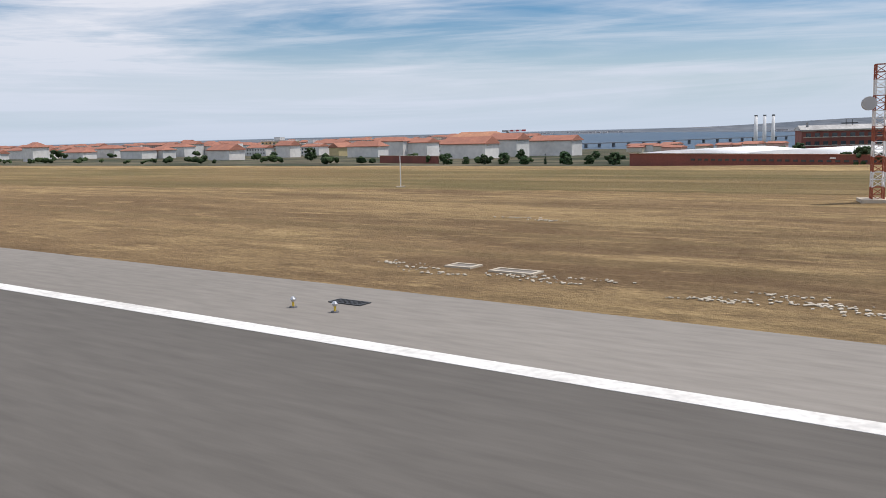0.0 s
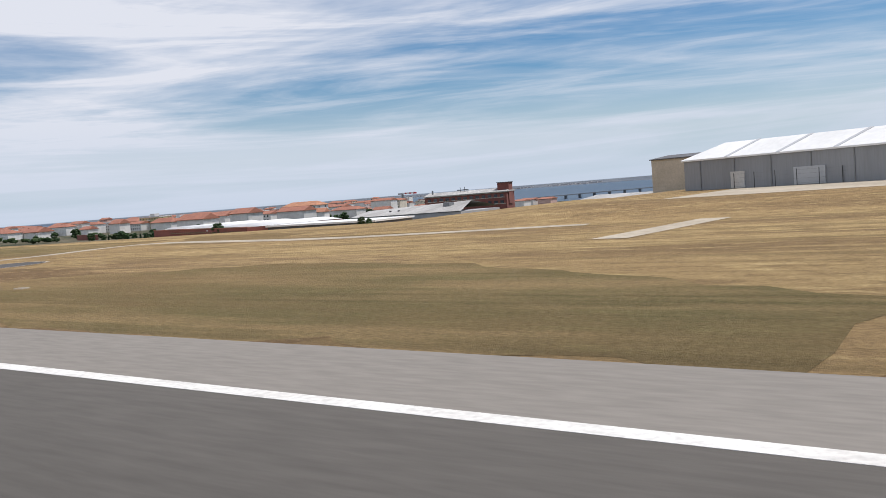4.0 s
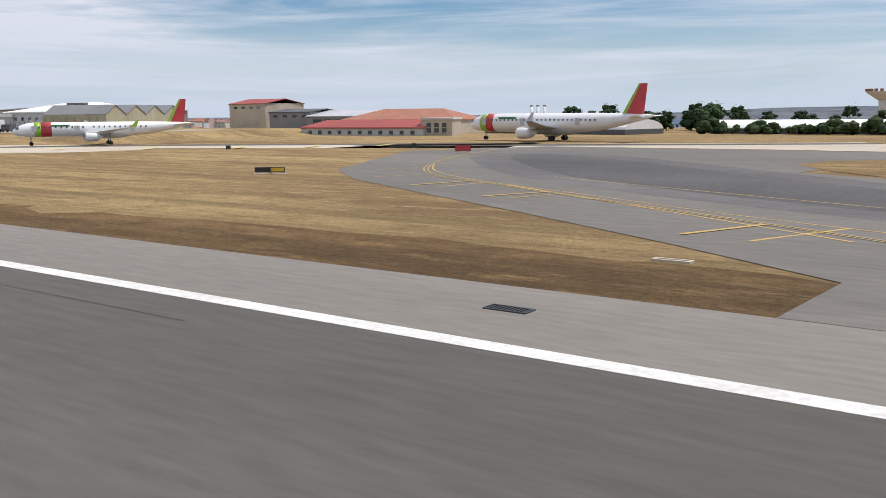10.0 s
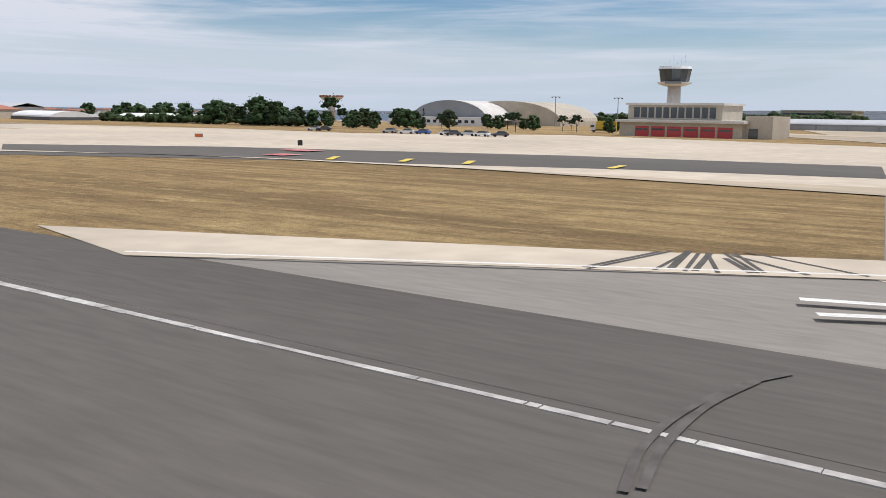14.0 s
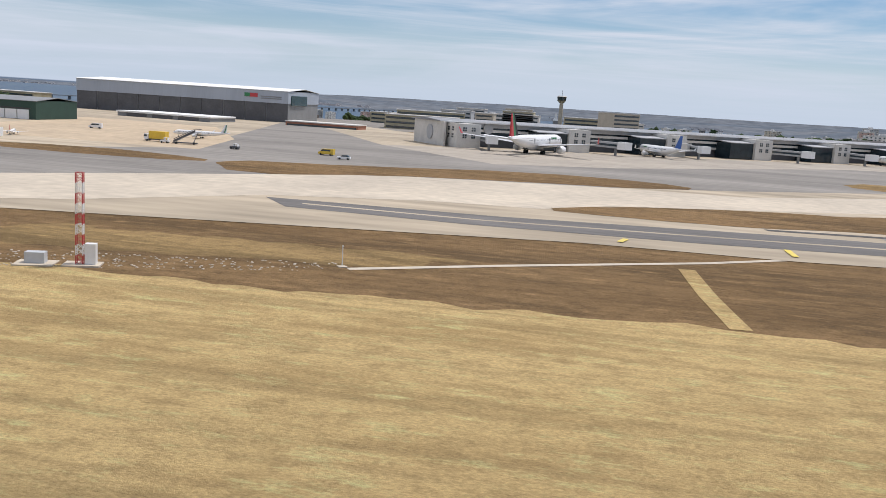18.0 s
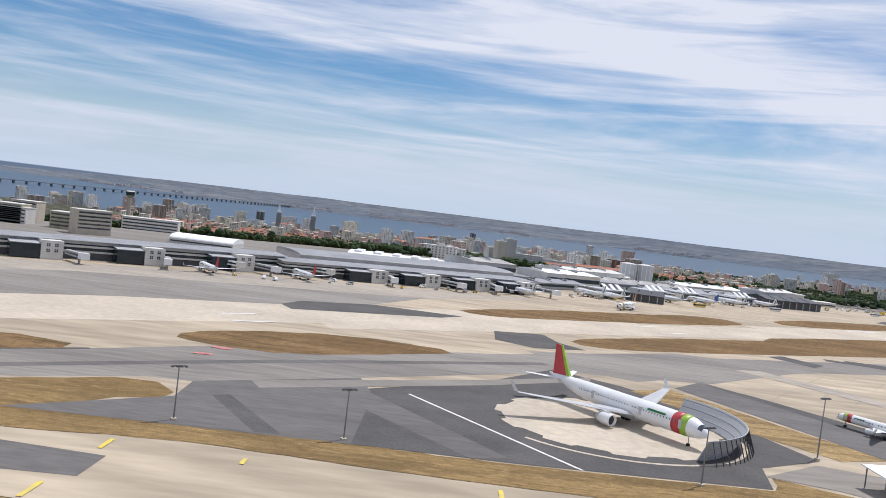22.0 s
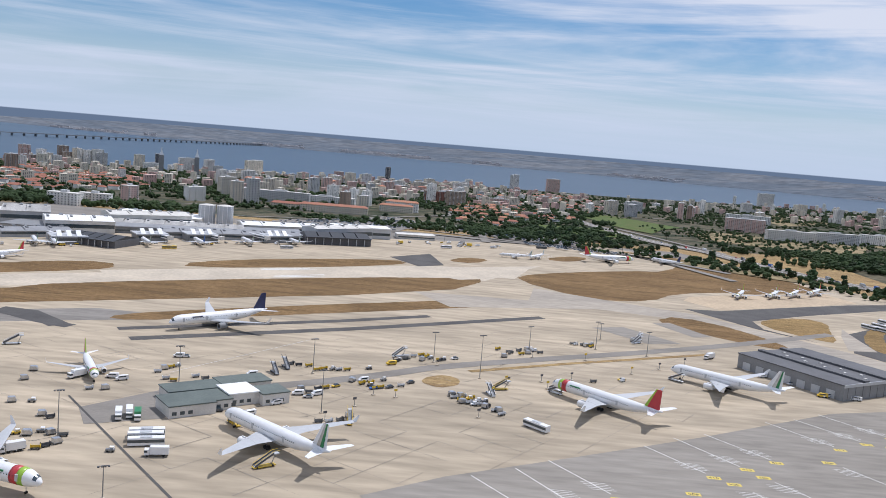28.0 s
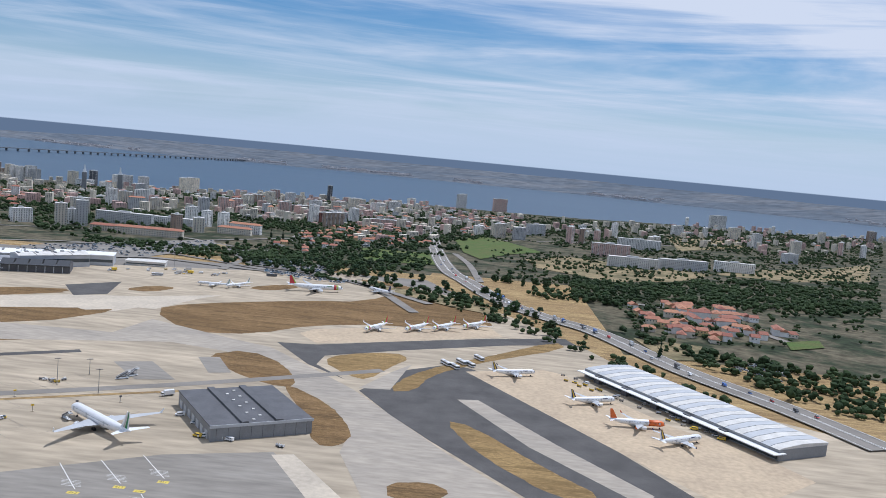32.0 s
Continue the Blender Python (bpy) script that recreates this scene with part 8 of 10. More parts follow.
TONES = ("white", "white", "cream", "grey", "pink", "brown", "white", "cream")
k = 0
listed = ([(872, 4019, 52.5, 107), (949, 4083, 53.3, 54), (1118, 4089, 63.9, 148), (561, 3520, 50.9, 62), (284, 3835, 45.4, 57), (450, 3865, 45.7, 57), (1627, 1547, 25.7, 40), (1544, 1760, 39.5, 47), (1562, 1497, 24.9, 46), (1379, 2302, 45.4, 34), (1368, 2411, 34.8, 45), (1619, 2331, 39.7, 37), (1630, 2468, 38.7, 33), (1814, 1574, 33.2, 21), (1747, 1856, 35.4, 30), (1837, 1618, 25.6, 26), (1801, 1796, 34.2, 26), (1823, 1841, 31.4, 29), (1595, 2872, 39.3, 53), (1755, 2491, 29.3, 30), (1800, 2509, 39.2, 46), (1815, 2639, 27.5, 87), (2009, 2473, 38.6, 36), (1862, 3092, 32.1, 69), (2004, 3092, 40.1, 72), (773, 3448, 27.2, 92), (382, 3796, 35.0, 51), (1126, 3137, 39.1, 42), (1634, 2596, 33.9, 45), (1571, 3113, 32.5, 45), (1792, 3033, 31.6, 60), (1864, 3668, 28.5, 62), (2013, 3613, 32.7, 70), (2034, 4236, 35.6, 66)],
          [(2422, 2363, 39.8, 61), (2543, 2690, 33.0, 86), (2623, 2419, 46.8, 62), (2662, 2474, 43.0, 32), (2830, 2980, 51.6, 46), (2874, 2526, 35.7, 87), (3193, 3667, 39.8, 83), (3365, 3168, 50.5, 56), (3427, 2949, 45.0, 59), (3224, 2421, 27.8, 67), (3631, 3084, 51.0, 65), (4778, 5732, 50.7, 92), (3941, 4732, 45.1, 59), (3986, 4187, 53.2, 68), (2369, 2380, 27.8, 68), (3330, 3746, 38.2, 71), (3458, 3774, 48.1, 71), (2477, 2372, 32.2, 46), (2745, 2770, 30.3, 46), (4546, 4954, 62.7, 92), (3741, 3158, 44.1, 59)],
          [(2, 3844, 37.5, 97), (-156, 4306, 50.4, 51), (-141, 4450, 40.5, 41), (-18, 4347, 45.1, 52), (71, 4278, 52.7, 45), (279, 4029, 60.1, 53), (436, 3813, 69.3, 50), (496, 3820, 59.5, 40), (482, 3984, 62.0, 42), (548, 4000, 62.2, 53), (1429, 2374, 44.7, 47), (1635, 1487, 38.7, 25), (1652, 1530, 43.8, 26), (1563, 1205, 26.9, 24), (707, 2492, 45.5, 43), (626, 2713, 35.4, 32), (539, 3018, 39.3, 40), (627, 2938, 38.3, 39), (358, 3734, 48.5, 44), (1607, 3122, 48.3, 45), (1652, 3260, 46.2, 51), (1465, 3793, 39.2, 49)],
          [(412, 2366, 28.0, 48), (180, 2934, 25.0, 47), (64, 3914, 56.3, 68), (132, 3941, 51.5, 63), (521, 3868, 57.9, 56), (693, 3536, 52.9, 51), (2271, 5797, 81.6, 133), (2469, 6212, 67.5, 103), (2004, 2161, 34.7, 69), (1942, 2232, 47.2, 34), (1884, 3327, 42.7, 64), (3702, 4958, 78.4, 185), (3541, 5028, 44.6, 126)])
for group in listed:
    for x, y, h, w in group:
        c = TONES[k % len(TONES)]
        block(x, y, w * 0.8, h, c, turn=town.uniform(25, 75))
        k += 1
# particular blocks: white block with a tiled roof, long pink house, long curved slab, striped hotels, dark tower by the river
for (x, y, h, w), c, r in (([(1902, 1695, 19.0, 63)][0], "white", "tile"), ([(1964, 2244, 29.2, 97)][0], "brick", "flat"), ([(2117, 2405, 17.2, 110)][0], "pink", "flat"), ([(1668, 1675, 19.9, 112)][0], "grey", "flat"), ([(2669, 2014, 31.2, 90)][0], "pink", "flat"), ([(2812, 2448, 28.3, 124)][0], "white", "flat"), ([(1534, 1052, 16.4, 39)][0], "white", "flat"), ([(1546, 1115, 15.4, 41)][0], "white", "flat"), ([(1744, 1743, 15.9, 125)][0], "white", "flat"), ([(1809, 1439, 11.2, 113)][0], "cream", "tile"), ([(1895, 1648, 10.7, 64)][0], "cream", "tile"), ([(1758, 1464, 9.7, 118)][0], "cream", "tile"), ([(1644, 5310, 68.1, 24)][0], "dark", "flat"), ([(761, 4015, 63.0, 32)][0], "dark", "flat"), ([(2673, 1734, 20.1, 99)][0], "white", "flat"), ([(2789, 1804, 20.9, 103)][0], "grey", "flat"), ([(2914, 1878, 21.7, 83)][0], "white", "flat")):
    block(x, y, w, h, c, r, turn=town.uniform(-8, 14))
SPREAD = (("town", [(-235, 4163), (510, 4087), (1065, 4498), (1951, 4128), (2584, 4074), (2460, 3148), (1937, 2140), (1576, 2005), (1288, 2033), (706, 2434)], 95), ("right", [(2345, 3343), (3408, 4771), (5443, 6817), (4038, 3686), (3198, 2632), (3031, 3024), (2635, 2748), (2352, 2579)], 36), ("mid", [(1241, 4187), (2105, 4435), (2222, 2500), (2080, 2104), (1819, 2145)], 34))
for nm, poly, n in SPREAD:
    for x, y in scatter(poly, n):
        block(x, y, town.choice((16, 20, 28, 40)), town.choice((9, 12, 15, 18, 24, 30)) * (0.7 if nm == "mid" else 0.45 if y > 3500 else 1), town.choice(TONES), town.choice(("flat", "flat", "tile")), turn=town.uniform(10, 80))

# the town seen low behind the first field
near = (((-398.3, 520.0, 1.0), (-356.6, 520.0, -0.0), (-197.4, 520.0, 1.5)), ((-367.8, 520.0, -0.4), (-330.2, 520.0, -1.3), (-155.4, 520.0, -1.0)))
for a, b, c, r in ((near[0][0], near[1][0], "yellow", "flat"), (near[0][1], near[1][1], "cream", "flat"), (near[0][2], near[1][2], "white", "tile")):
    x, y = (a[0] + b[0]) / 2, a[1]
    z = ground_z(x, y)
    block(x, y, abs(b[0] - a[0]), a[2] - z, c, r, turn=0)
HOUSES = {}


def house(x, y, kind, turn, z=None):
    w, d, h, c = ((11, 9, 5.5, "white"), (14, 9, 4, "cream"), (9, 9, 6, "white"), (18, 10, 6.5, "cream"), (12, 10, 6, "yellow"), (24, 10, 7, "white"))[kind]
    if kind not in HOUSES:
        g = Solid()
        for i in range(int(w / 3.5)):
            g.box(1.2 + i * 3.4, 2.4 + i * 3.4, -0.1, 0.1, h - 2.4, h - 1.1)
        HOUSES[kind] = (Solid().box(0, w, 0, d, -4, h).mesh("wall", "wall_" + c), roof_hip(w, d, h + 0.2, 2.8, 3.5 if kind % 2 else 0.3, 0.6).mesh("roof", "tile"), g.mesh("windows", "glass"))
    a, b, g = HOUSES[kind]
    ob = thing("house", x, y, ground_z(x, y) if z is None else z, turn, ("white" if c == "white" else "cream" if c == "cream" else "yellow") + " walled house with an orange tiled roof", "house", "red-roofed houses")
    part("wall", a, None, ob)
    part("windows", g, None, ob)
    part("roof", b, None, ob)


for poly, n in ((RED_B, 75), (RED_C, 60), (RED_E, 30)):
    for x, y in scatter(poly, n):
        house(x, y, town.randrange(6), 90 * town.randrange(4) + town.uniform(-14, 14))
EARLY = [(-1500, 330), (-300, 260), (20, 260), (-10, 340), (-170, 600), (-600, 1300), (-2200, 1300)]
for x, y in scatter(EARLY, 90):
    house(x, y, town.randrange(6), 90 * town.randrange(4) + town.uniform(-20, 20))
# far quarters, too small to tell apart
fw, fr = Solid(), Solid()
for poly, n in ((RED_A, 150), (RED_D, 110), (RED_E, 40), (EARLY, 110)):
    for x, y in scatter(poly, n):
        z, w, d, h = ground_z(x, y), town.uniform(9, 22), town.uniform(8, 11), town.uniform(4.5, 8)
        fw.box(x, x + w, y, y + d, z - 4, z + h)
        r = roof_hip(w, d, z + h + 0.2, 2.8, town.choice((0.3, 3.5)), 0.6)
        fr.add([(x + p[0], y + p[1], p[2]) for p in r.v], r.f)
# roofs just over the edge of the field
for i in range(150):
    x, y = town.uniform(-1150, 130), town.uniform(330, 900)
    z, w, d = ground_z(x, y), town.uniform(12, 34), town.uniform(9, 12)
    top = 6 - y * 0.013 * town.uniform(0.1, 1.0) - 3.6
    if x > 195 - y * 0.62 or top - z < 4:
        continue
    fw.box(x, x + w, y, y + d, z - 4, top)
    r = roof_hip(w, d, top + 0.2, 2.4, town.choice((0.3, 3.5)), 0.6)
    fr.add([(x + p[0], y + p[1], p[2]) for p in r.v], r.f)
fb, fp, fg = Solid(), Solid(), Solid()
for poly, n, lift in ((SPREAD[0][1], 420, 1.0), (SPREAD[1][1], 210, 1.0), (SPREAD[2][1], 200, 0.8), (RED_D, 60, 0.8), (RED_E, 60, 0.9)):
    for x, y in scatter(poly, n):
        y = min(y, shore_line(x) - 60)
        z, w, d, h = ground_z(x, y), town.uniform(12, 30), town.uniform(11, 15), 3.0 * round(town.choice((2, 3, 3, 4, 5, 6, 8, 10)) * lift)
        a = town.choice((0.2, 0.7, 0.75, 1.3))
        c, s_ = math.cos(a), math.sin(a)
        town.choice((fb, fb, fp)).prism([(x + c * u - s_ * v, y + s_ * u + c * v) for u, v in ((0, 0), (w, 0), (w, d), (0, d))], z - 4, z + h)
        for f in range(int(h / 3)):
            for u0 in range(int(w / 4)):
                q = [(x + c * u - s_ * v, y + s_ * u + c * v) for u, v in ((u0 * 4 + 1.1, -0.15), (u0 * 4 + 3.1, -0.15), (u0 * 4 + 3.1, d + 0.15), (u0 * 4 + 1.1, d + 0.15))]
                fg.add([(*q[0], z + f * 3 + 0.9), (*q[1], z + f * 3 + 0.9), (*q[1], z + f * 3 + 2.2), (*q[0], z + f * 3 + 2.2)], [(0, 1, 2, 3)])
# houses climbing the slope beyond the first field
for i in range(420):
    x, y = town.uniform(-1300, 110), town.uniform(420, 1500)
    if x > 195 - y * 0.62:
        continue
    w, d = town.uniform(9, 26), town.uniform(9, 13)
    z = ground_z(x, y)
    top = 3.4 - y * town.uniform(0.004, 0.013) + (town.uniform(0, 4) if town.random() < 0.15 else 0)
    if top - z < 5:
        continue
    town.choice((fw, fw, fb, fp)).box(x, x + w, y, y + d, z - 4, top)
    for f in range(3):
        for u0 in range(int(w / 3.4)):
            fg.add([(x + u0 * 3.4 + 1, y - 0.15, top - 2.3 - 3 * f), (x + u0 * 3.4 + 2.3, y - 0.15, top - 2.3 - 3 * f), (x + u0 * 3.4 + 2.3, y - 0.15, top - 0.9 - 3 * f), (x + u0 * 3.4 + 1, y - 0.15, top - 0.9 - 3 * f)], [(0, 1, 2, 3)])
    if town.random() < 0.75:
        r = roof_hip(w, d, top + 0.2, 2.2, town.choice((0.3, 3.5)), 0.5)
        fr.add([(x + p[0], y + p[1], p[2]) for p in r.v], r.f)
for k in range(16):
    x, y, w = -95 + k * 6.5 + town.uniform(-2, 2), 588 + town.uniform(-25, 40), town.uniform(7, 13)
    top = -6.2 - town.uniform(0, 2.2)
    town.choice((fw, fp, fb)).box(x, x + w, y, y + 11, top - 12, top)
    r = roof_hip(w, 11, top + 0.1, 1.2, 0.3, 0.5)
    fr.add([(x + p[0], y + p[1], p[2]) for p in r.v], r.f)
far_quarter = thing("far_houses", 0, 0, 0, 0, "far white houses under orange tiled roofs", "houses", "", "stuff")
tagged(part("walls", fw, "wall_white", far_quarter), kind="stuff")
tagged(part("blocks", fb, "wall_cream", far_quarter), kind="stuff")
tagged(part("roofs", fr, "tile", far_quarter), kind="stuff")
tagged(part("pink_blocks", fp, "wall_pink", far_quarter), kind="stuff")
tagged(part("window_panes", fg, "glass", far_quarter), kind="stuff")

# ---- trees ----


def blob(r, rnd, c=(0, 0, 0), squash=0.8):
    """A ragged clump of leaves."""
    bm = bmesh.new()
    bmesh.ops.create_icosphere(bm, subdivisions=1, radius=r)
    v = [(p.co * rnd.uniform(0.72, 1.25)) for p in bm.verts]
    v = [(c[0] + p.x, c[1] + p.y, c[2] + p.z * squash) for p in v]
    bm.verts.index_update()
    f = [[q.index for q in p.verts] for p in bm.faces]
    bm.free()
    return v, f


def leaf_card(p, rnd, r):
    u = Vector((rnd.uniform(-1, 1), rnd.uniform(-1, 1), rnd.uniform(-1, 1))).normalized() * r
    w = u.orthogonal().normalized() * r * 0.7
    p = Vector(p)
    return [p + u, p + w, p - u, p - w], [(0, 1, 2, 3)]


TREES = {}
for kind in range(5):
    rnd = random.Random(30 + kind)
    tall = (9, 7, 11, 12, 14)[kind]
    tr = Solid().tube((0, 0, -0.5), (0.2, 0.1, tall * 0.45), 0.32, 0.2)
    for i in range(6):
        a = 6.28 * i / 6 + rnd.uniform(-0.4, 0.4)
        tr.tube((0.1, 0.05, tall * (0.28 + 0.03 * i)), (math.cos(a) * tall * 0.22, math.sin(a) * tall * 0.22, tall * (0.5 + 0.05 * i)), 0.12, 0.05, 5)
    cr = Solid()
    for i in range(50 if kind < 3 else 30):
        a, q = rnd.uniform(0, 6.28), rnd.uniform(0.0, 1.0)
        if kind == 4:      # cypress
            z = tall * (0.08 + 0.9 * q)
            rr_, r = tall * 0.07 * (1 - q), tall * 0.085 * (1.15 - q)
        elif kind == 3:    # umbrella pine
            z = tall * rnd.uniform(0.66, 0.95)
            rr_, r = tall * 0.42 * math.sqrt(q) * (1.5 - z / tall), tall * rnd.uniform(0.07, 0.12)
        else:
            z = tall * rnd.uniform(0.12, 0.92)
            rr_ = tall * 0.44 * math.sqrt(q) * math.sqrt(max(0.12, 1 - ((z / tall - 0.48) / 0.5) ** 2))
            r = tall * rnd.uniform(0.09, 0.16)
        cr.add(*blob(r, rnd, (math.cos(a) * rr_, math.sin(a) * rr_, z)))
        for _ in range(10):
            e = (math.cos(a) * rr_ + rnd.gauss(0, r * 0.75), math.sin(a) * rr_ + rnd.gauss(0, r * 0.75), z + rnd.gauss(0, r * 0.6))
            cr.add(*leaf_card(e, rnd, tall * 0.028))
    TREES[kind] = (tr.mesh("trunk", "trunk"), cr.mesh("crown", "leaf_pine" if kind > 2 else "leaf"))


def tree(x, y, z, kind, size, label="", group="trees"):
    ob = thing("tree", x, y, z, town.uniform(0, 360), label or ("broad green tree with a rounded leafy crown", "low bushy green tree in leaf", "tall green tree with an uneven crown", "dark umbrella pine with a bare trunk", "slim dark pointed cypress tree")[kind], "tree", group, size=size)
    part("trunk", TREES[kind][0], None, ob)
    part("crown", TREES[kind][1], None, ob)


# bushes by the red hall and dark trees before the first houses
for x, y, k, top in [(147.0, 168.0, 1, 1.6), (150.0, 166.5, 1, 0.5), (144.0, 169.0, 1, 0.6), (212.0, 158.0, 1, 1.2), (216.0, 156.0, 1, 0.8)] + [(36 + 4.3 * k, 196 - 0.2 * k + 3 * (k % 3), (1, 0, 1, 4)[k % 4], 0.2 - 0.35 * ((k * 7) % 4)) for k in range(14)]:
    z = ground_z(x, y) - 0.3
    tree(x, y, z, k, max(0.2, (top - z) / (9, 7, 11, 12, 14)[k]))
# belt of trees behind the sheds
for (x, y, z), kind in zip(((538.0, 270.0, 6.6), (547.1, 270.0, 5.7), (557.2, 270.0, 7.0), (567.0, 270.0, 5.8), (574.1, 270.0, 6.2), (587.9, 270.0, 8.5), (596.8, 270.0, 2.7), (634.6, 270.0, 3.0), (644.7, 270.0, 5.3), (655.7, 270.0, 2.4), (667.6, 270.0, 4.5), (672.4, 270.0, 7.3), (683.3, 270.0, 11.3), (691.5, 270.0, 4.9), (702.0, 270.0, 4.0), (707.5, 270.0, 6.2)), (0, 1, 2, 0, 2, 2, 1, 1, 0, 1, 0, 2, 3, 1, 0, 2)):
    tall = (9, 7, 11, 12, 14)[kind]
    gz = ground_z(x, 270)
    tree(x, 270 + town.uniform(-8, 20), gz, kind, max(0.5, (z - gz) / tall), group="trees behind the sheds")
for (x, y, z), kind in zip(((651.1, 225.0, 8.1), (664.3, 225.0, 4.8), (679.7, 225.0, 5.3), (684.8, 225.0, 7.1), (689.7, 225.0, 8.7), (696.8, 225.0, 10.7), (703.5, 225.0, 9.0), (718.5, 225.0, 6.1), (725.5, 225.0, 2.4), (736.5, 225.0, 4.6), (741.3, 225.0, 5.7), (745.9, 225.0, 4.5), (757.5, 225.0, 1.8), (763.5, 225.0, 1.6), (770.2, 225.0, 3.7), (784.4, 225.0, 4.6), (801.7, 225.0, 3.1), (709.9, 225.0, 4.8), (669.4, 225.0, 3.1), (730.6, 225.0, 3.4)), (0, 1, 1, 0, 2, 2, 0, 2, 1, 0, 2, 0, 1, 1, 4, 3, 3, 1, 1, 1)):
    tall = (9, 7, 11, 12, 14)[kind]
    tree(x, 225 + town.uniform(-6, 18), 0, kind, max(0.5, z / tall), group="trees behind the taxiway")
belt = random.Random(77)
for x0, x1, y0, n, lo, hi in ((545, 600, 262, 12, 5.5, 8.5), (600, 655, 268, 8, 4.5, 7.0), (650, 700, 240, 12, 5.0, 9.5), (700, 760, 250, 9, 4.5, 7.0), (760, 835, 262, 12, 3.5, 6.0)):
    for k in range(n):
        kind = belt.choice((0, 0, 1, 1, 2, 3))
        tree(x0 + (x1 - x0) * (k + belt.uniform(0.1, 0.9)) / n, y0 + belt.uniform(-10, 16), 0, kind, belt.uniform(lo, hi) / (9, 7, 11, 12, 14)[kind], group="trees behind the taxiway")
for (x, y, z), kind in zip(((-80.5, 260.0, 1.3), (-102.6, 260.0, -0.4), (20.8, 260.0, -2.8), (37.4, 260.0, -2.7), (49.4, 260.0, -3.7), (108.3, 260.0, -1.7), (112.7, 260.0, -2.6)), (0, 1, 0, 1, 1, 0, 2)):
    tall = (9, 7, 11, 12, 14)[kind]
    gz = ground_z(x, 260)
    tree(x, 260, gz, kind, max(0.4, (z - gz) / tall), group="trees beyond the field")
for x, y in ([(2532, 776), (3294, 3696), (2426, 1150)] + [(1969, 1642), (1992, 1640), (2125, 1488), (2123, 1561), (2147, 1474), (2170, 1449), (2205, 1675), (2230, 1632)]):
    tree(x, y, ground_z(x, y), town.choice((2, 4, 4)), town.uniform(1.0, 1.4))
for poly, n in (([(2078, 1099), (2268, 1030), (2400, 915), (2450, 809), (2495, 759), (2457, 882), (2390, 1067), (2304, 1105), (2160, 1272)], 80), ([(1870, 1197), (2091, 1235), (2229, 1108), (2299, 1100), (2216, 1269), (2102, 1489), (1964, 1561)], 40), ([(2360, 1460), (2460, 1258), (2553, 1174), (2541, 1054), (2446, 1058), (2369, 1152)], 40), ([(2412, 2924), (2537, 3391), (2693, 2839), (2359, 2181)], 20), ([(966, 1322), (1331, 2336), (1496, 1567), (1424, 969), (1266, 788)], 40)):
    for x, y in scatter(poly, n):
        tree(x, y, ground_z(x, y), town.choice((0, 0, 1, 2, 3)), town.uniform(0.6, 1.15))

# woods and gardens between the houses
def wood(name, label, poly, n, big=(3.0, 6.5), keep=0.0):
    rnd = random.Random(len(name) + n)
    base = [blob(1.0, random.Random(90 + i)) for i in range(9)]
    V, F, off = [], [], 0
    for x, y in scatter(poly, n):
        if noise.noise((x * 0.004, y * 0.004, 3.3)) < keep or min(abs(x - hx) + abs(y - hy) for hx, hy in HIGHWAY) < 34:
            continue
        z0, r = ground_z(x, y), rnd.uniform(*big)
        for _ in range(3):
            v, f = base[rnd.randrange(9)]
            q = r * rnd.uniform(0.5, 0.85)
            o = np.array((x + rnd.gauss(0, r * 0.5), y + rnd.gauss(0, r * 0.5), z0 + r * rnd.uniform(0.5, 1.3)))
            V.append(np.array(v) * q + o)
            F.append(np.array(f) + off)
            off += len(v)
    me = bpy.data.meshes.new(name)
    me.from_pydata(np.concatenate(V).tolist(), [], np.concatenate(F).tolist())
    me.materials.append(M["wood"])
    ob = new(name, me)
    ob.scale = (K, K, K)
    tagged(ob, label, "trees", "", "stuff")


M["wood"] = material("woodland_leaves", (0.05, 0.075, 0.03), (0.024, 0.04, 0.018), 0.02, 0.85, fine=0.4, amount=0.9, gloss=0.1)
wood("hangar_trees", "dark trees behind the old hangars", [(560, 520), (700, 500), (845, 470), (870, 500), (780, 640), (600, 640)], 520, (2.0, 4.6), keep=-0.2)
wood("shed_hedge", "dark bushes along the airport road", [(598, 228), (735, 228), (735, 236), (598, 236)], 150, (1.0, 2.4), keep=-0.5)
wood("town_trees", "dark green trees between the town's houses", [(382, 3028), (750, 3442), (1248, 3651), (1975, 3002), (2437, 2971), (2357, 1843), (2234, 1226), (2084, 1091), (1931, 1219), (1739, 1291), (1513, 1500), (1385, 1186)], 6120, keep=-0.2)
wood("hillside_woods", "dark green woods on the dry hillside", [(2325, 1362), (2471, 1418), (2588, 1343), (2843, 1631), (3233, 1925), (2764, 870), (2691, 836), (2710, 953), (2692, 1132), (2628, 1137), (2541, 1054), (2446, 1058), (2369, 1126)], 2500, (2.2, 5.2), keep=-0.08)
wood("hillside_bushes", "scattered round bushes on dry ground", [(2404, 1784), (2683, 1936), (3349, 2353), (3295, 2036), (2698, 1448), (2435, 1432)], 260, (2.5, 5.0), keep=-1)
wood("roadside_trees", "green trees along the motorway and car park", [(1712, 1412), (2024, 1416), (2282, 1488), (2318, 1115), (2402, 969), (2452, 822), (2558, 631), (2520, 648), (2398, 850), (2272, 988), (2085, 1075), (1807, 1208)], 936, (2.5, 5.0), keep=-0.3)
wood("slope_trees", "trees and bushes of the lower town", [(1387, 3737), (2175, 4184), (3365, 4438), (4894, 5592), (3644, 2810), (2992, 2149), (2722, 2180), (2490, 2069), (2256, 1929), (1939, 1632)], 5200, keep=-0.3)
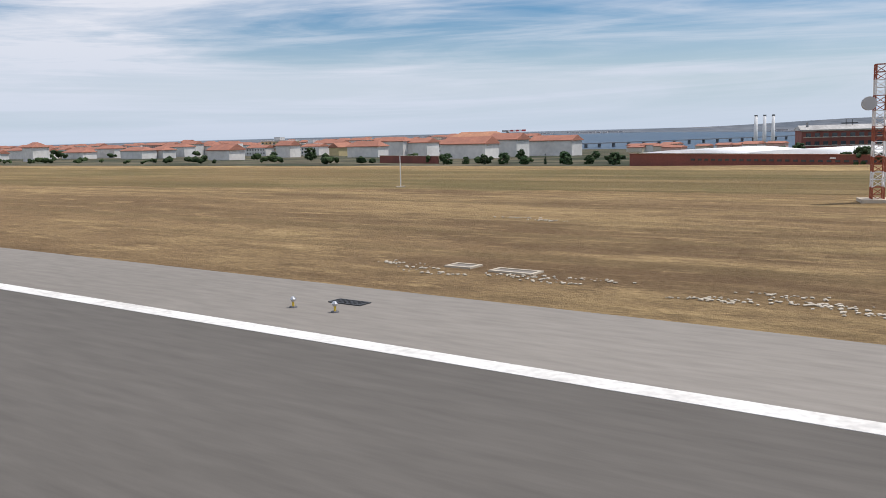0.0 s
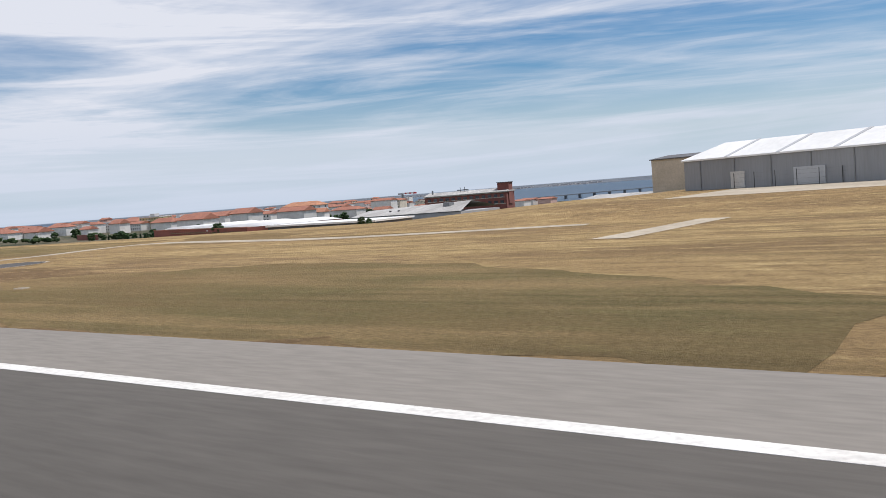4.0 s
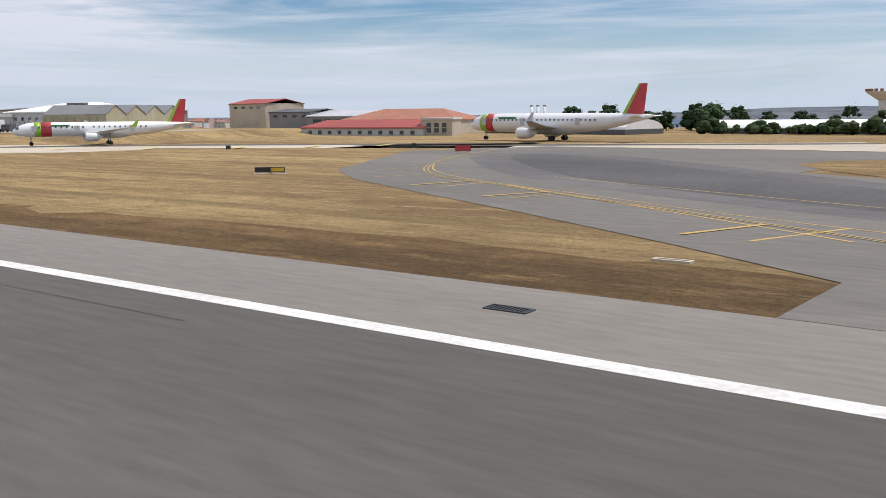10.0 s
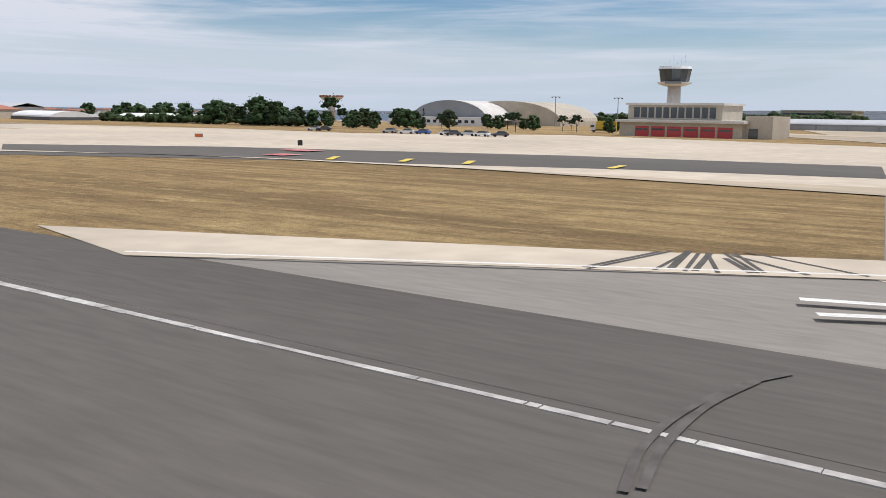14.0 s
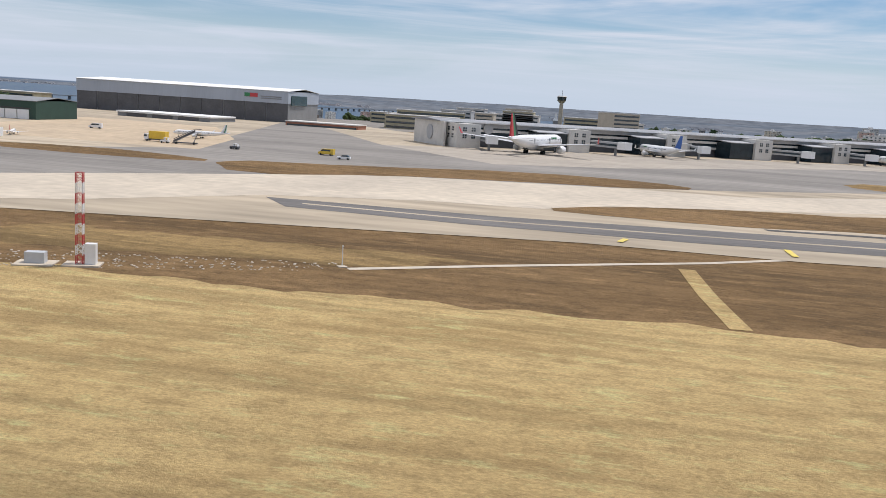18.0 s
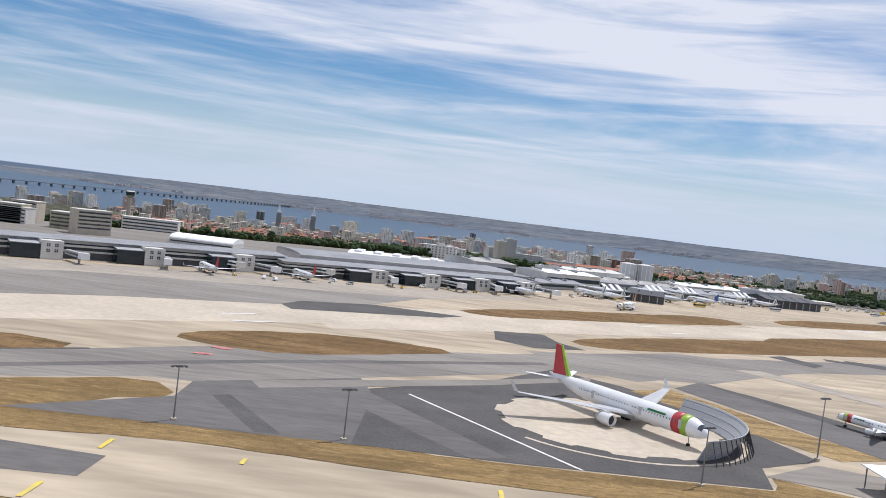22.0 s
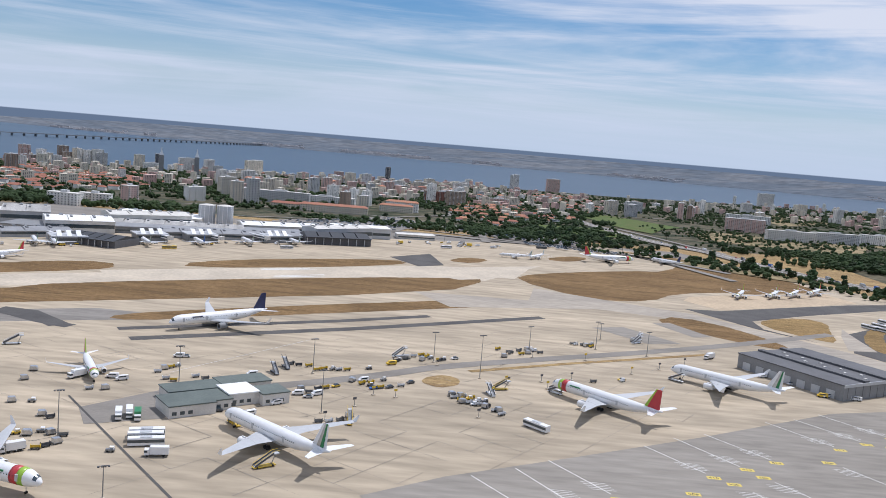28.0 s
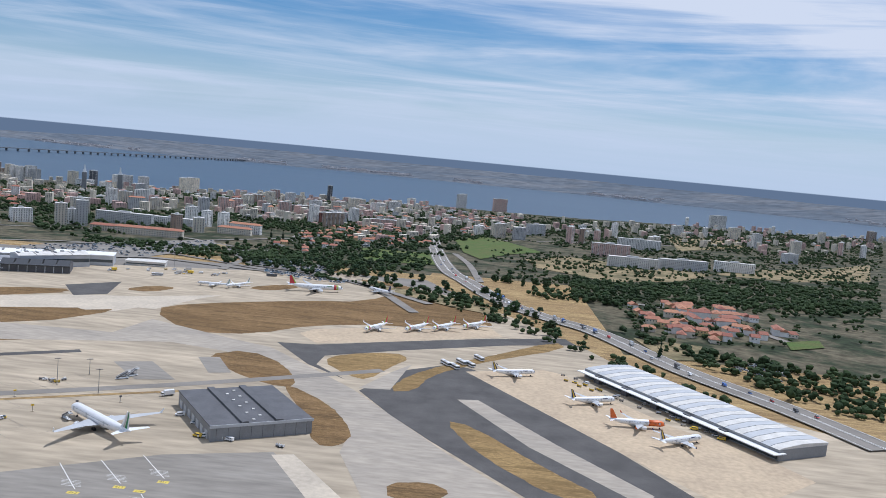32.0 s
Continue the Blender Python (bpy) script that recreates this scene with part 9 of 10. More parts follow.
wood("roadside_woods", "green trees and bushes beyond the motorway", [(2498, 846), (2547, 771), (2608, 658), (2658, 612), (2807, 942), (2712, 960), (2641, 948), (2553, 1002)], 480, (2.5, 5.5), keep=-0.2)
wood("garden_trees", "trees between the red-roofed houses", RED_C, 130, (2.0, 4.0), keep=-1)
wood("garden_trees", "trees between the red-roofed houses", RED_B, 260, (2.0, 4.5), keep=-1)
wood("hill_scrub", "low scrub and trees over the dry hills", [(2366, 3956), (3456, 4848), (5218, 6313), (2771, 873), (2710, 953), (2538, 1031), (2392, 1173)], 4800, (1.8, 4.6), keep=-0.45)
wood("terminal_trees", "dark green trees behind the terminal pier", [(1000, 760), (1250, 905), (1500, 1030), (1740, 1075), (1600, 1260), (1300, 1150), (950, 930)], 546, (3.5, 7.5), keep=-1)
wood("near_gardens", "trees between the first houses", EARLY, 780, (2.0, 4.5), keep=-0.1)
wood("field_hedge", "dark hedge along the field's far edge", [(-800, 225), (100, 195), (140, 190), (150, 205), (100, 215), (-800, 245)], 110, (1.0, 2.2), keep=-1)

# pale towns on the far bank
far = random.Random(8)
fs = Solid()
for i in range(1300):
    deg = far.gauss(-5, 22)
    if abs(deg) > 60 or noise.noise((deg * 0.25, 1.7, 0)) < -0.1:
        continue
    bank = far_bank(deg)
    r = bank[0][0] + far.choice((30, 60, 120, 200)) + far.uniform(0, 60)
    z = float(np.interp(r, [p[0] for p in bank], [p[1] for p in bank]))
    a, w = radians(deg), far.uniform(15, 70)
    x, y = 1100 + r * math.sin(a), r * math.cos(a)
    fs.box(x, x + w, y, y + 20, z - 8, z + far.uniform(5, 13))
ob = setting("far_town", fs, "far_wall", "pale haze-tinted houses on the far bank")


# ---- jet bridges and more terminal roofs ----


def jet_bridge(x, y, turn):
    b = thing("jet_bridge", x, y, 0.1, turn, "white covered boarding bridge on a steel leg", "jet bridge", "jet bridges")
    part("tunnel", Solid().box(0, 24, -1.5, 1.5, 4.0, 6.9), "white", b)
    part("tunnel_glass", Solid().box(1, 23, -1.56, 1.56, 5.0, 6.0), "glass", b)
    part("cab", Solid().box(23, 27.5, -2.1, 2.1, 3.6, 7.2), "offwhite", b)
    part("rotunda", Solid().tube((0, 0, 0), (0, 0, 7.3), 2.2, 2.2, 14), "grey_light", b)
    part("drive_leg", Solid().box(18, 19, -1.2, 1.2, 0.7, 4.0), "steel", b)
    for o in (-1.1, 1.1):
        part("wheel", Solid().tube((18.5, o - 0.2, 0.6), (18.5, o + 0.2, 0.6), 0.6, 0.6, 10), "tyre", b)


for c in ([(1260, 447)], [(1400, 538)], [(1454, 569)], [(1603, 659)], [(1682, 725)], [(1666, 724)], [(1743, 774)], [(1782, 804)], [(1819, 837)], [(1858, 867)]):
    x, y = c[0]
    d = radians(122)
    jet_bridge(x + math.cos(d) * 34 + math.sin(d) * 14, y + math.sin(d) * 34 - math.cos(d) * 14, 122 + 180 + 22)
for sp, dd, wallm, roofm, lab in (((1645.7, 930.0, 1741.9, 935.0, 10.9), 50, "offwhite", "white_roof", "white stepped hall behind the gates"), ((1643.9, 860.0, 1799.0, 900.0, 8.5), 34, "panel_grey", "shed_roof", "long white-roofed baggage hall"), ((1625.0, 745.0, 1671.2, 785.0, 7.0), 30, "panel_grey", "roof_grey", "low grey gate concourse with flat roof"),
                                  ((1734.3, 830.0, 1861.3, 890.0, 7.5), 26, "panel_grey", "roof_grey", "grey gate concourse with pale roof"), ((1790.1, 925.0, 1871.1, 960.0, 10.2), 40, "offwhite", "white_roof", "white hall with stepped skylight roof"), ((1871.6, 930.0, 1925.6, 960.0, 7.0), 30, "grey_mid", "offwhite", "low pale departures building"),
                                  ((1572.3, 840.0, 1613.2, 860.0, 13.5), 70, "panel_grey", "shed_roof", "broad white-roofed terminal hall"), ((1636.9, 800.0, 1691.3, 830.0, 13.1), 50, "offwhite", "white_roof", "white hall with broad folded roofs"), ((1665.1, 880.0, 1733.7, 930.0, 14.1), 40, "offwhite", "offwhite", "long pale terminal building behind the pier"), ((1873.5, 905.0, 1926.8, 960.0, 14.9), 26, "grey_light", "offwhite", "curved pale roof beside the car park")):
    b, w, h = facade(sp, "terminal_hall", lab, "terminal", "terminal halls")
    part("wall", Solid().box(0, w, 0, dd, 0, h - 1.4), wallm, b)
    part("glazing", Solid().box(0.5, w - 0.5, -0.15, 0.2, h * 0.35, h * 0.62), "glass", b)
    n = max(2, int(w / 18))
    for k in range(n):
        x0, x1 = w * k / n + 0.4, w * (k + 1) / n - 0.4
        part("roof", Solid().section([(-1, h - 1.4), (dd * 0.5, h + 0.6 + 0.5 * (k % 2)), (dd + 1, h - 1.4)], x0, x1), roofm, b)
        part("skylight", Solid().box(x0 + 2, x0 + 4, dd * 0.3, dd * 0.6, h - 0.6, h + 1.3), "grey_mid", b)
        part("roof_unit", Solid().box(x1 - 6, x1 - 3, dd * 0.62, dd * 0.8, h - 1.2, h + 1.1), "steel", b)

# ---- vehicles on the apron ----
yard = random.Random(21)
CARS = {}


def wheels_of(xs, half, r):
    """Two wheels on one axle each."""
    return [Solid().tube((x, -half - 0.12, r), (x, -half + 0.12, r), r, r, 10).tube((x, half - 0.12, r), (x, half + 0.12, r), r, r, 10).tube((x, -half, r), (x, half, r), 0.05).mesh("axle", "tyre") for x in xs]


def car_meshes(kind, paint):
    if (kind, paint) in CARS:
        return CARS[(kind, paint)]
    if kind == "car":
        m = [("body", Solid().section([(-2.1, 0.35), (-2.15, 0.8), (-1.2, 0.92), (1.9, 0.95), (2.1, 0.8), (2.1, 0.35)], -0.85, 0.85).mesh("body", paint)),
             ("cabin", Solid().section([(-1.1, 0.9), (-0.5, 1.42), (1.1, 1.45), (1.75, 0.92)], -0.75, 0.75).mesh("cabin", "glass"))]
        m = [(n_, turned(me)) for n_, me in m] + [("axle", w) for w in wheels_of((-1.3, 1.3), 0.78, 0.32)]
    elif kind == "van":
        m = [("body", turned(Solid().section([(-2.6, 0.4), (-2.6, 1.1), (-1.9, 1.3), (-1.3, 2.1), (2.6, 2.2), (2.6, 0.4)], -0.95, 0.95).mesh("body", paint))),
             ("window", turned(Solid().section([(-1.75, 1.35), (-1.28, 1.95), (1.6, 2.0), (1.6, 1.4)], -0.97, 0.97).mesh("window", "glass")))] + [("axle", w) for w in wheels_of((-1.7, 1.7), 0.85, 0.36)]
    elif kind == "truck":
        m = [("cab", Solid().box(-4.0, -2.4, -1.15, 1.15, 0.6, 2.5).mesh("cab", "white")), ("windscreen", Solid().box(-4.05, -2.9, -1.17, 1.17, 1.5, 2.2).mesh("windscreen", "glass")),
             ("box", Solid().box(-2.2, 4.0, -1.25, 1.25, 0.9, 3.5).mesh("box", paint)), ("chassis", Solid().box(-3.9, 3.9, -0.9, 0.9, 0.5, 0.88).mesh("chassis", "dark_steel"))] + [("axle", w) for w in wheels_of((-3.0, 2.4), 1.0, 0.5)]
    elif kind == "bus":
        m = [("body", Solid().box(-6.2, 6.2, -1.45, 1.45, 0.35, 3.0).mesh("body", paint)), ("window_band", Solid().box(-6.25, 6.1, -1.48, 1.48, 1.3, 2.4).mesh("window_band", "glass")), ("roof_unit", Solid().box(-2, 2, -0.9, 0.9, 3.0, 3.25).mesh("roof_unit", "grey_light"))] + [("axle", w) for w in wheels_of((-4.0, 3.6), 1.3, 0.48)]
    elif kind == "cart":
        m = [("deck", Solid().box(-1.6, 1.6, -0.8, 0.8, 0.45, 0.6).mesh("deck", "dark_steel")), ("frame", Solid().box(-1.6, -1.5, -0.8, 0.8, 0.6, 1.7).box(1.5, 1.6, -0.8, 0.8, 0.6, 1.7).box(-1.6, 1.6, -0.05, 0.05, 0.6, 1.5).mesh("frame", paint))] + [("axle", w) for w in wheels_of((-1.1, 1.1), 0.65, 0.22)]
    elif kind == "tug":
        m = [("body", Solid().box(-1.5, 1.5, -0.75, 0.75, 0.35, 1.0).mesh("body", paint)), ("canopy", Solid().box(-0.2, 1.2, -0.7, 0.7, 1.75, 1.85).box(-0.2, -0.1, -0.7, 0.7, 1.0, 1.75).box(1.1, 1.2, -0.7, 0.7, 1.0, 1.75).mesh("canopy", "white"))] + [("axle", w) for w in wheels_of((-0.9, 0.9), 0.7, 0.32)]
    elif kind == "dolly_row":
        m = [("deck", Solid().box(-1.7, 1.7, -1.2, 1.2, 0.4, 0.55).mesh("deck", "steel")), ("container", Solid().add([(-1.5, -1.1, 0.56), (1.5, -1.1, 0.56), (1.5, 1.1, 0.56), (-1.5, 1.1, 0.56), (-1.5, -1.1, 2.1), (1.0, -1.1, 2.1), (1.5, -1.1, 1.4), (-1.5, 1.1, 2.1), (1.0, 1.1, 2.1), (1.5, 1.1, 1.4)], [(0, 3, 2, 1), (4, 5, 8, 7), (5, 6, 9, 8), (6, 1, 2, 9), (0, 1, 6, 5, 4), (3, 7, 8, 9, 2), (0, 4, 7, 3)]).mesh("container", "silver"))] + [("axle", w) for w in wheels_of((-1.2, 1.2), 0.9, 0.2)]
    else:   # boarding stairs
        st = Solid()
        for i in range(14):
            st.box(-3.5 + i * 0.5, -3.0 + i * 0.5, -0.8, 0.8, 0.5 + i * 0.27, 0.8 + i * 0.27)
        m = [("steps", st.mesh("steps", "grey_light")), ("platform", Solid().box(3.5, 5.6, -1.0, 1.0, 4.1, 4.35).mesh("platform", "grey_light")), ("chassis", Solid().box(-3.8, 4.4, -1.0, 1.0, 0.3, 0.6).mesh("chassis", paint))]
        for o in (-0.9, 0.9):
            m.append(("handrail", Solid().tube((-3.5, o, 1.6), (3.5, o, 5.3), 0.09, 0.09, 6).tube((3.5, o, 5.3), (5.6, o, 5.3), 0.09, 0.09, 6).mesh("handrail", paint)))
            m.append(("side_panel", Solid().add([(-3.5, o, 0.5), (3.5, o, 4.2), (3.5, o, 5.0), (-3.5, o, 1.3), (-3.5, o + 0.05, 0.5), (3.5, o + 0.05, 4.2), (3.5, o + 0.05, 5.0), (-3.5, o + 0.05, 1.3)], [(0, 1, 2, 3), (4, 7, 6, 5), (0, 4, 5, 1), (1, 5, 6, 2), (2, 6, 7, 3), (3, 7, 4, 0)]).mesh("side_panel", "grey_dark")))
        m.append(("prop", Solid().tube((3.0, 0, 0.5), (4.5, 0, 4.1), 0.15).mesh("prop", "steel")))
        m += [("axle", w) for w in wheels_of((-2.6, 3.2), 0.9, 0.35)]
    CARS[(kind, paint)] = m
    return m


def turned(me):
    """A section drawn along x, turned so that its length lies along x."""
    me.transform(Matrix.Rotation(radians(-90), 4, "Z"))
    return me


SAY = {"car": ("parked car on the asphalt", "car", "parked_car"), "van": ("airport van on the apron", "van", "van"), "truck": ("box truck serving aircraft", "truck", "service_truck"), "bus": ("apron passenger bus with dark windows", "bus", "apron_bus"), "cart": ("empty baggage cart on the apron", "baggage cart", "baggage_cart"),
       "tug": ("small baggage tractor with a canopy", "tractor", "baggage_tractor"), "dolly_row": ("dolly with a silver cargo container", "dolly", "container_dolly"), "stairs": ("wheeled boarding stairs on the apron", "stairs", "boarding_stairs")}
HUES = {"white": "white", "yellow": "yellow", "orange": "orange", "grey_dark": "dark grey", "blue": "blue", "red_paint": "red", "silver": "silver", "grey_light": "pale grey", "dark_green": "green", "black": "black", "steel": "steel-framed"}


def vehicle(kind, x, y, turn, paint, z=0.22):
    say, cat, nm = SAY[kind]
    b = thing(nm, x, y, z, turn, HUES[paint] + " " + say, cat, "vehicles of the airport")
    for n_, me in car_meshes(kind, paint):
        part(n_, me, None, b)
    return b


ROW = math.degrees(math.atan2(20, 30))
for x, y in [(1895, 382), (1896, 388), (1898, 391), (1900, 394), (1902, 373), (1906, 371), (1913, 380), (1918, 378), (1930, 379), (1935, 380), (1949, 416), (1953, 415), (1958, 415), (1963, 409), (1966, 412), (1970, 413), (1973, 413), (1977, 414), (1987, 420), (1999, 440), (2003, 446), (2007, 453), (2011, 457), (2016, 452), (2021, 449), (1962, 375), (1966, 372), (1969, 378), (1972, 381), (1987, 393), (1991, 391), (1996, 389), (1977, 334), (1981, 335), (1985, 338), (1988, 344), (2030, 384), (2033, 381), (2037, 378), (2041, 376), (2045, 374), (2048, 370), (2051, 365), (2056, 471), (2060, 480), (2065, 488), (2070, 492), (2074, 491), (2077, 487), (2099, 518), (2105, 518), (2110, 515)]:
    vehicle(yard.choice(("cart", "cart", "dolly_row", "cart", "tug")), x, y, 35 + yard.uniform(-25, 25), yard.choice(("steel", "yellow", "grey_dark", "white")))
for x, y in [(1875, 289), (1877, 292), (1881, 292), (1884, 296), (1888, 295), (1893, 294), (1880, 280), (1885, 280), (1890, 280), (1892, 283), (1894, 287), (1845, 368), (1848, 354), (1876, 313), (1880, 311), (1858, 325), (1865, 327), (1878, 349), (1884, 351), (1884, 276), (1914, 284), (2029, 387), (2033, 387), (2037, 384), (2041, 382)] + [(2029, 388), (2034, 387), (2038, 385), (2044, 382), (2034, 378), (2039, 376), (2044, 374), (2050, 370), (2000, 442), (2004, 448), (2012, 447), (2014, 455), (2023, 452), (2053, 487), (2059, 482), (2066, 480), (2070, 484), (2072, 494), (2101, 518), (2107, 516), (2111, 522), (2140, 544), (2143, 549), (2100, 434), (2116, 441), (1982, 396), (1991, 395), (1996, 402), (2005, 395)]:
    vehicle(yard.choice(("cart", "dolly_row", "cart", "tug", "dolly_row")), x, y, 35 + yard.uniform(-30, 30), yard.choice(("steel", "yellow", "grey_dark", "white")))
for (x, y), tn, c in zip([(1945, 398), (1948, 409), (2047, 395), (2141, 538), (2079, 413), (1967, 283), (1946, 323), (1999, 451), (1989, 337), (1814, 407)] + [(2078, 408), (2146, 453), (2051, 405), (2144, 546)], (120, 120, 110, 40, -45, 40, -48, 40, 100, 30, -45, -40, 20, 60), ("grey_dark", "grey_dark", "white", "white", "white", "yellow", "yellow", "white", "yellow", "white", "white", "white", "yellow", "white")):
    vehicle("stairs", x, y, tn, c)
for (x, y), kd, c in zip([(1936, 391), (1895, 411), (1898, 412), (1924, 330), (1930, 331), (1936, 336), (1949, 335), (1956, 352), (1976, 385), (2009, 402), (1880, 368), (1885, 366), (1930, 284), (1884, 276), (1993, 387), (2000, 391), (1962, 368), (1967, 365), (1970, 370)] + [(1987, 398), (2029, 456), (1997, 433), (2180, 513), (2200, 478), (2212, 467), (2223, 447), (2116, 443)], ("van", "van", "car", "van", "car", "car", "van", "van", "car", "car", "van", "van", "truck", "truck", "car", "car", "van", "car", "van", "van", "car", "van", "truck", "van", "car", "van", "car"),
                           ("white", "white", "white", "white", "white", "grey_dark", "white", "white", "yellow", "grey_dark", "white", "white", "white", "white", "blue", "grey_dark", "white", "grey_light", "white", "white", "white", "yellow", "white", "white", "white", "white", "yellow")):
    vehicle(kd, x, y, 30 + yard.uniform(-20, 20), c)
for (x, y), kd, c, tn in zip([(1866, 364), (1903, 318), (1906, 321), (1910, 319), (1920, 302), (1921, 298), (1923, 293), (2065, 351), (1768, 762), (1859, 830), (2010, 946), (2120, 1022)] + [(2177, 1443)], ("truck", "truck", "truck", "truck", "bus", "bus", "bus", "bus", "bus", "bus", "bus", "bus", "bus"), ("white", "white", "white", "dark_green", "white", "white", "white", "white", "yellow", "white", "white", "grey_dark", "white"), (60, 110, 110, 110, 20, 20, 20, -45, 30, 30, 25, 20, 20)):
    vehicle(kd, x, y, tn, c)
for x, y in [(2344, 668), (2351, 660), (2356, 677), (2363, 672), (2370, 697)]:
    vehicle("bus", x, y, 120, "white")
for (x, y), kd, c in zip([(989, 230), (1003, 250), (1015, 242), (1042, 248), (1024, 246), (1035, 243), (1082, 283), (1088, 278), (1145, 279), (1115, 274), (1155, 266), (1028, 332), (1021, 246)], ("bus", "bus", "bus", "bus", "van", "van", "truck", "tug", "van", "tug", "car", "van", "truck"), ("yellow", "grey_dark", "grey_dark", "white", "white", "white", "yellow", "white", "yellow", "grey_dark", "white", "white", "white")):
    vehicle(kd, x, y, 10 + yard.uniform(-15, 15), c, z=0.13)
vehicle("stairs", *([(1094, 280)])[0], 20, "grey_dark", z=0.1)
vehicle("stairs", *([(1013, 260)])[0], 30, "grey_dark", z=0.1)
airplane("regional", *([(1081, 319)])[0], 190, "white", "small white jet among boarding stairs", size=0.6)
airplane("regional", *([(955, 278)])[0], 190, "white", "small white propeller airliner by a hangar", size=0.65)
airplane("regional", *([(1041, 263)])[0], 120, "red_tail", "small white aeroplane before the green hangar", size=0.35)
for x, y in scatter([(1963, 983), (2082, 1020), (2070, 986), (1951, 936)], 26):
    vehicle(yard.choice(("van", "cart", "truck", "tug", "cart")), x, y, yard.uniform(0, 90), yard.choice(("white", "white", "yellow", "silver")))
for x, y in scatter([(2432, 658), (2526, 532), (2529, 556), (2439, 683)], 34) + scatter([(2211, 447), (2273, 444), (2236, 446)], 8):
    vehicle(yard.choice(("van", "cart", "tug", "cart", "car")), x, y, -25 + yard.uniform(-20, 20), yard.choice(("white", "white", "yellow", "silver")))
for x, y in scatter([(1416, 521), (1605, 645), (1846, 836), (1852, 874), (1601, 668), (1407, 536)], 40):
    vehicle(yard.choice(("van", "cart", "tug", "cart", "dolly_row")), x, y, yard.uniform(0, 180), yard.choice(("white", "white", "yellow", "silver")))
# rows of parked cars
cs, cg = Solid(), Solid()
for poly, n in (([(1984, 1311), (2030, 1337), (2176, 1125), (2164, 1075), (2076, 1097)], 330), ([(1794, 1063), (1912, 1452), (1972, 1290), (1944, 1068), (1837, 988)], 320), ([(2100, 1070), (2212, 1038), (2203, 1008), (2110, 1034)], 110), ([(2599, 795), (2642, 770), (2621, 722), (2591, 748)], 70)):
    for x, y in scatter(poly, n):
        z = ground_z(x, y) + 1.3
        cs.box(x - 2.1, x + 2.1, y - 0.9, y + 0.9, z + 0.3, z + 0.95)
        cg.box(x - 1.1, x + 1.3, y - 0.8, y + 0.8, z + 0.95, z + 1.5)
cp = thing("parked_cars", 0, 0, 0, 0, "many parked cars in pale colours", "cars", "", "stuff")
M["car_paint"] = material("mixed_car_paint", (0.62, 0.62, 0.63), (0.10, 0.11, 0.13), 0.13, 0.35, fine=2, amount=0.2, spread=(0.45, 0.55))
tagged(part("bodies", cs, "car_paint", cp), kind="stuff")
tagged(part("cabins", cg, "glass", cp), kind="stuff")
for i in range(44):
    x, y = HIGHWAY[8 + i % (len(HIGHWAY) - 12)]
    vehicle(yard.choice(("car", "car", "van", "truck")), x + yard.uniform(-9, 9), y + yard.uniform(-4, 4), 100, yard.choice(("white", "grey_dark", "silver", "red_paint", "blue")), z=ground_z(x, y) + 1.5)

# ---- lamp masts ----


def lamp_mast(x, y, h, turn=30, heads=4):
    b = thing("lamp_mast", x, y, 0.1, turn, "tall grey apron floodlight mast", "floodlight", "apron floodlights")
    part("pole", Solid().tube((0, 0, 0), (0, 0, h), 0.22, 0.12), "steel", b)
    part("base", Solid().box(-0.6, 0.6, -0.6, 0.6, 0, 0.5), "concrete", b)
    part("crossbar", Solid().box(-1.6, 1.6, -0.1, 0.1, h - 0.1, h + 0.1), "steel", b)
    for k in range(heads):
        part("lamp", Solid().box(-1.5 + k * 3 / max(1, heads - 1) - 0.3, -1.5 + k * 3 / max(1, heads - 1) + 0.3, -0.5, 0.25, h - 0.35, h - 0.02), "grey_dark", b)


for x, y, h, w in [(1912, 360, 19.3, 1), (1962, 404, 17.0, 1), (2018, 446, 16.2, 1), (2071, 491, 14.5, 1), (2119, 540, 10.4, 1), (2141, 504, 14.8, 1), (1976, 346, 18.3, 1), (1891, 294, 16.9, 1), (1927, 247, 10.4, 1)] + [(1610, 198, 13.6, 1), (1653, 238, 17.1, 1), (1784, 420, 12.6, 1), (1810, 385, 17.8, 1)] + [(1489, 198, 12.6, 0), (1528, 199, 11.9, 0)] + [(2042, 422, 22.0, 1)] + [(2112, 511, 16.9, 1), (2006, 1010, 36.9, 3)]:
    lamp_mast(x, y, min(26, h))
# short service posts with stand numbers along the taxi road
for x, y in [(2020, 440), (2072, 476), (2056, 415), (2073, 426), (2089, 435), (2102, 481), (2124, 459), (2142, 474), (2160, 491)] + [(1979, 337), (1988, 359), (2041, 359), (2004, 377), (1923, 355), (1994, 378), (2048, 395), (2075, 414), (2055, 417)]:
    b = thing("stand_post", x, y, 0.2, 35, "slim post with a small yellow stand sign", "sign", "stand signs")
    part("post", Solid().tube((0, 0, 0), (0, 0, 3.4), 0.12), "steel", b)
    part("panel", Solid().box(-0.8, 0.8, -0.1, 0.1, 3.0, 4.0), yard.choice(("yellow", "grey_dark")), b)
    part("foot", Solid().box(-0.7, 0.7, -0.7, 0.7, 0, 0.35), "concrete", b)


# ---- small things along the runway ----


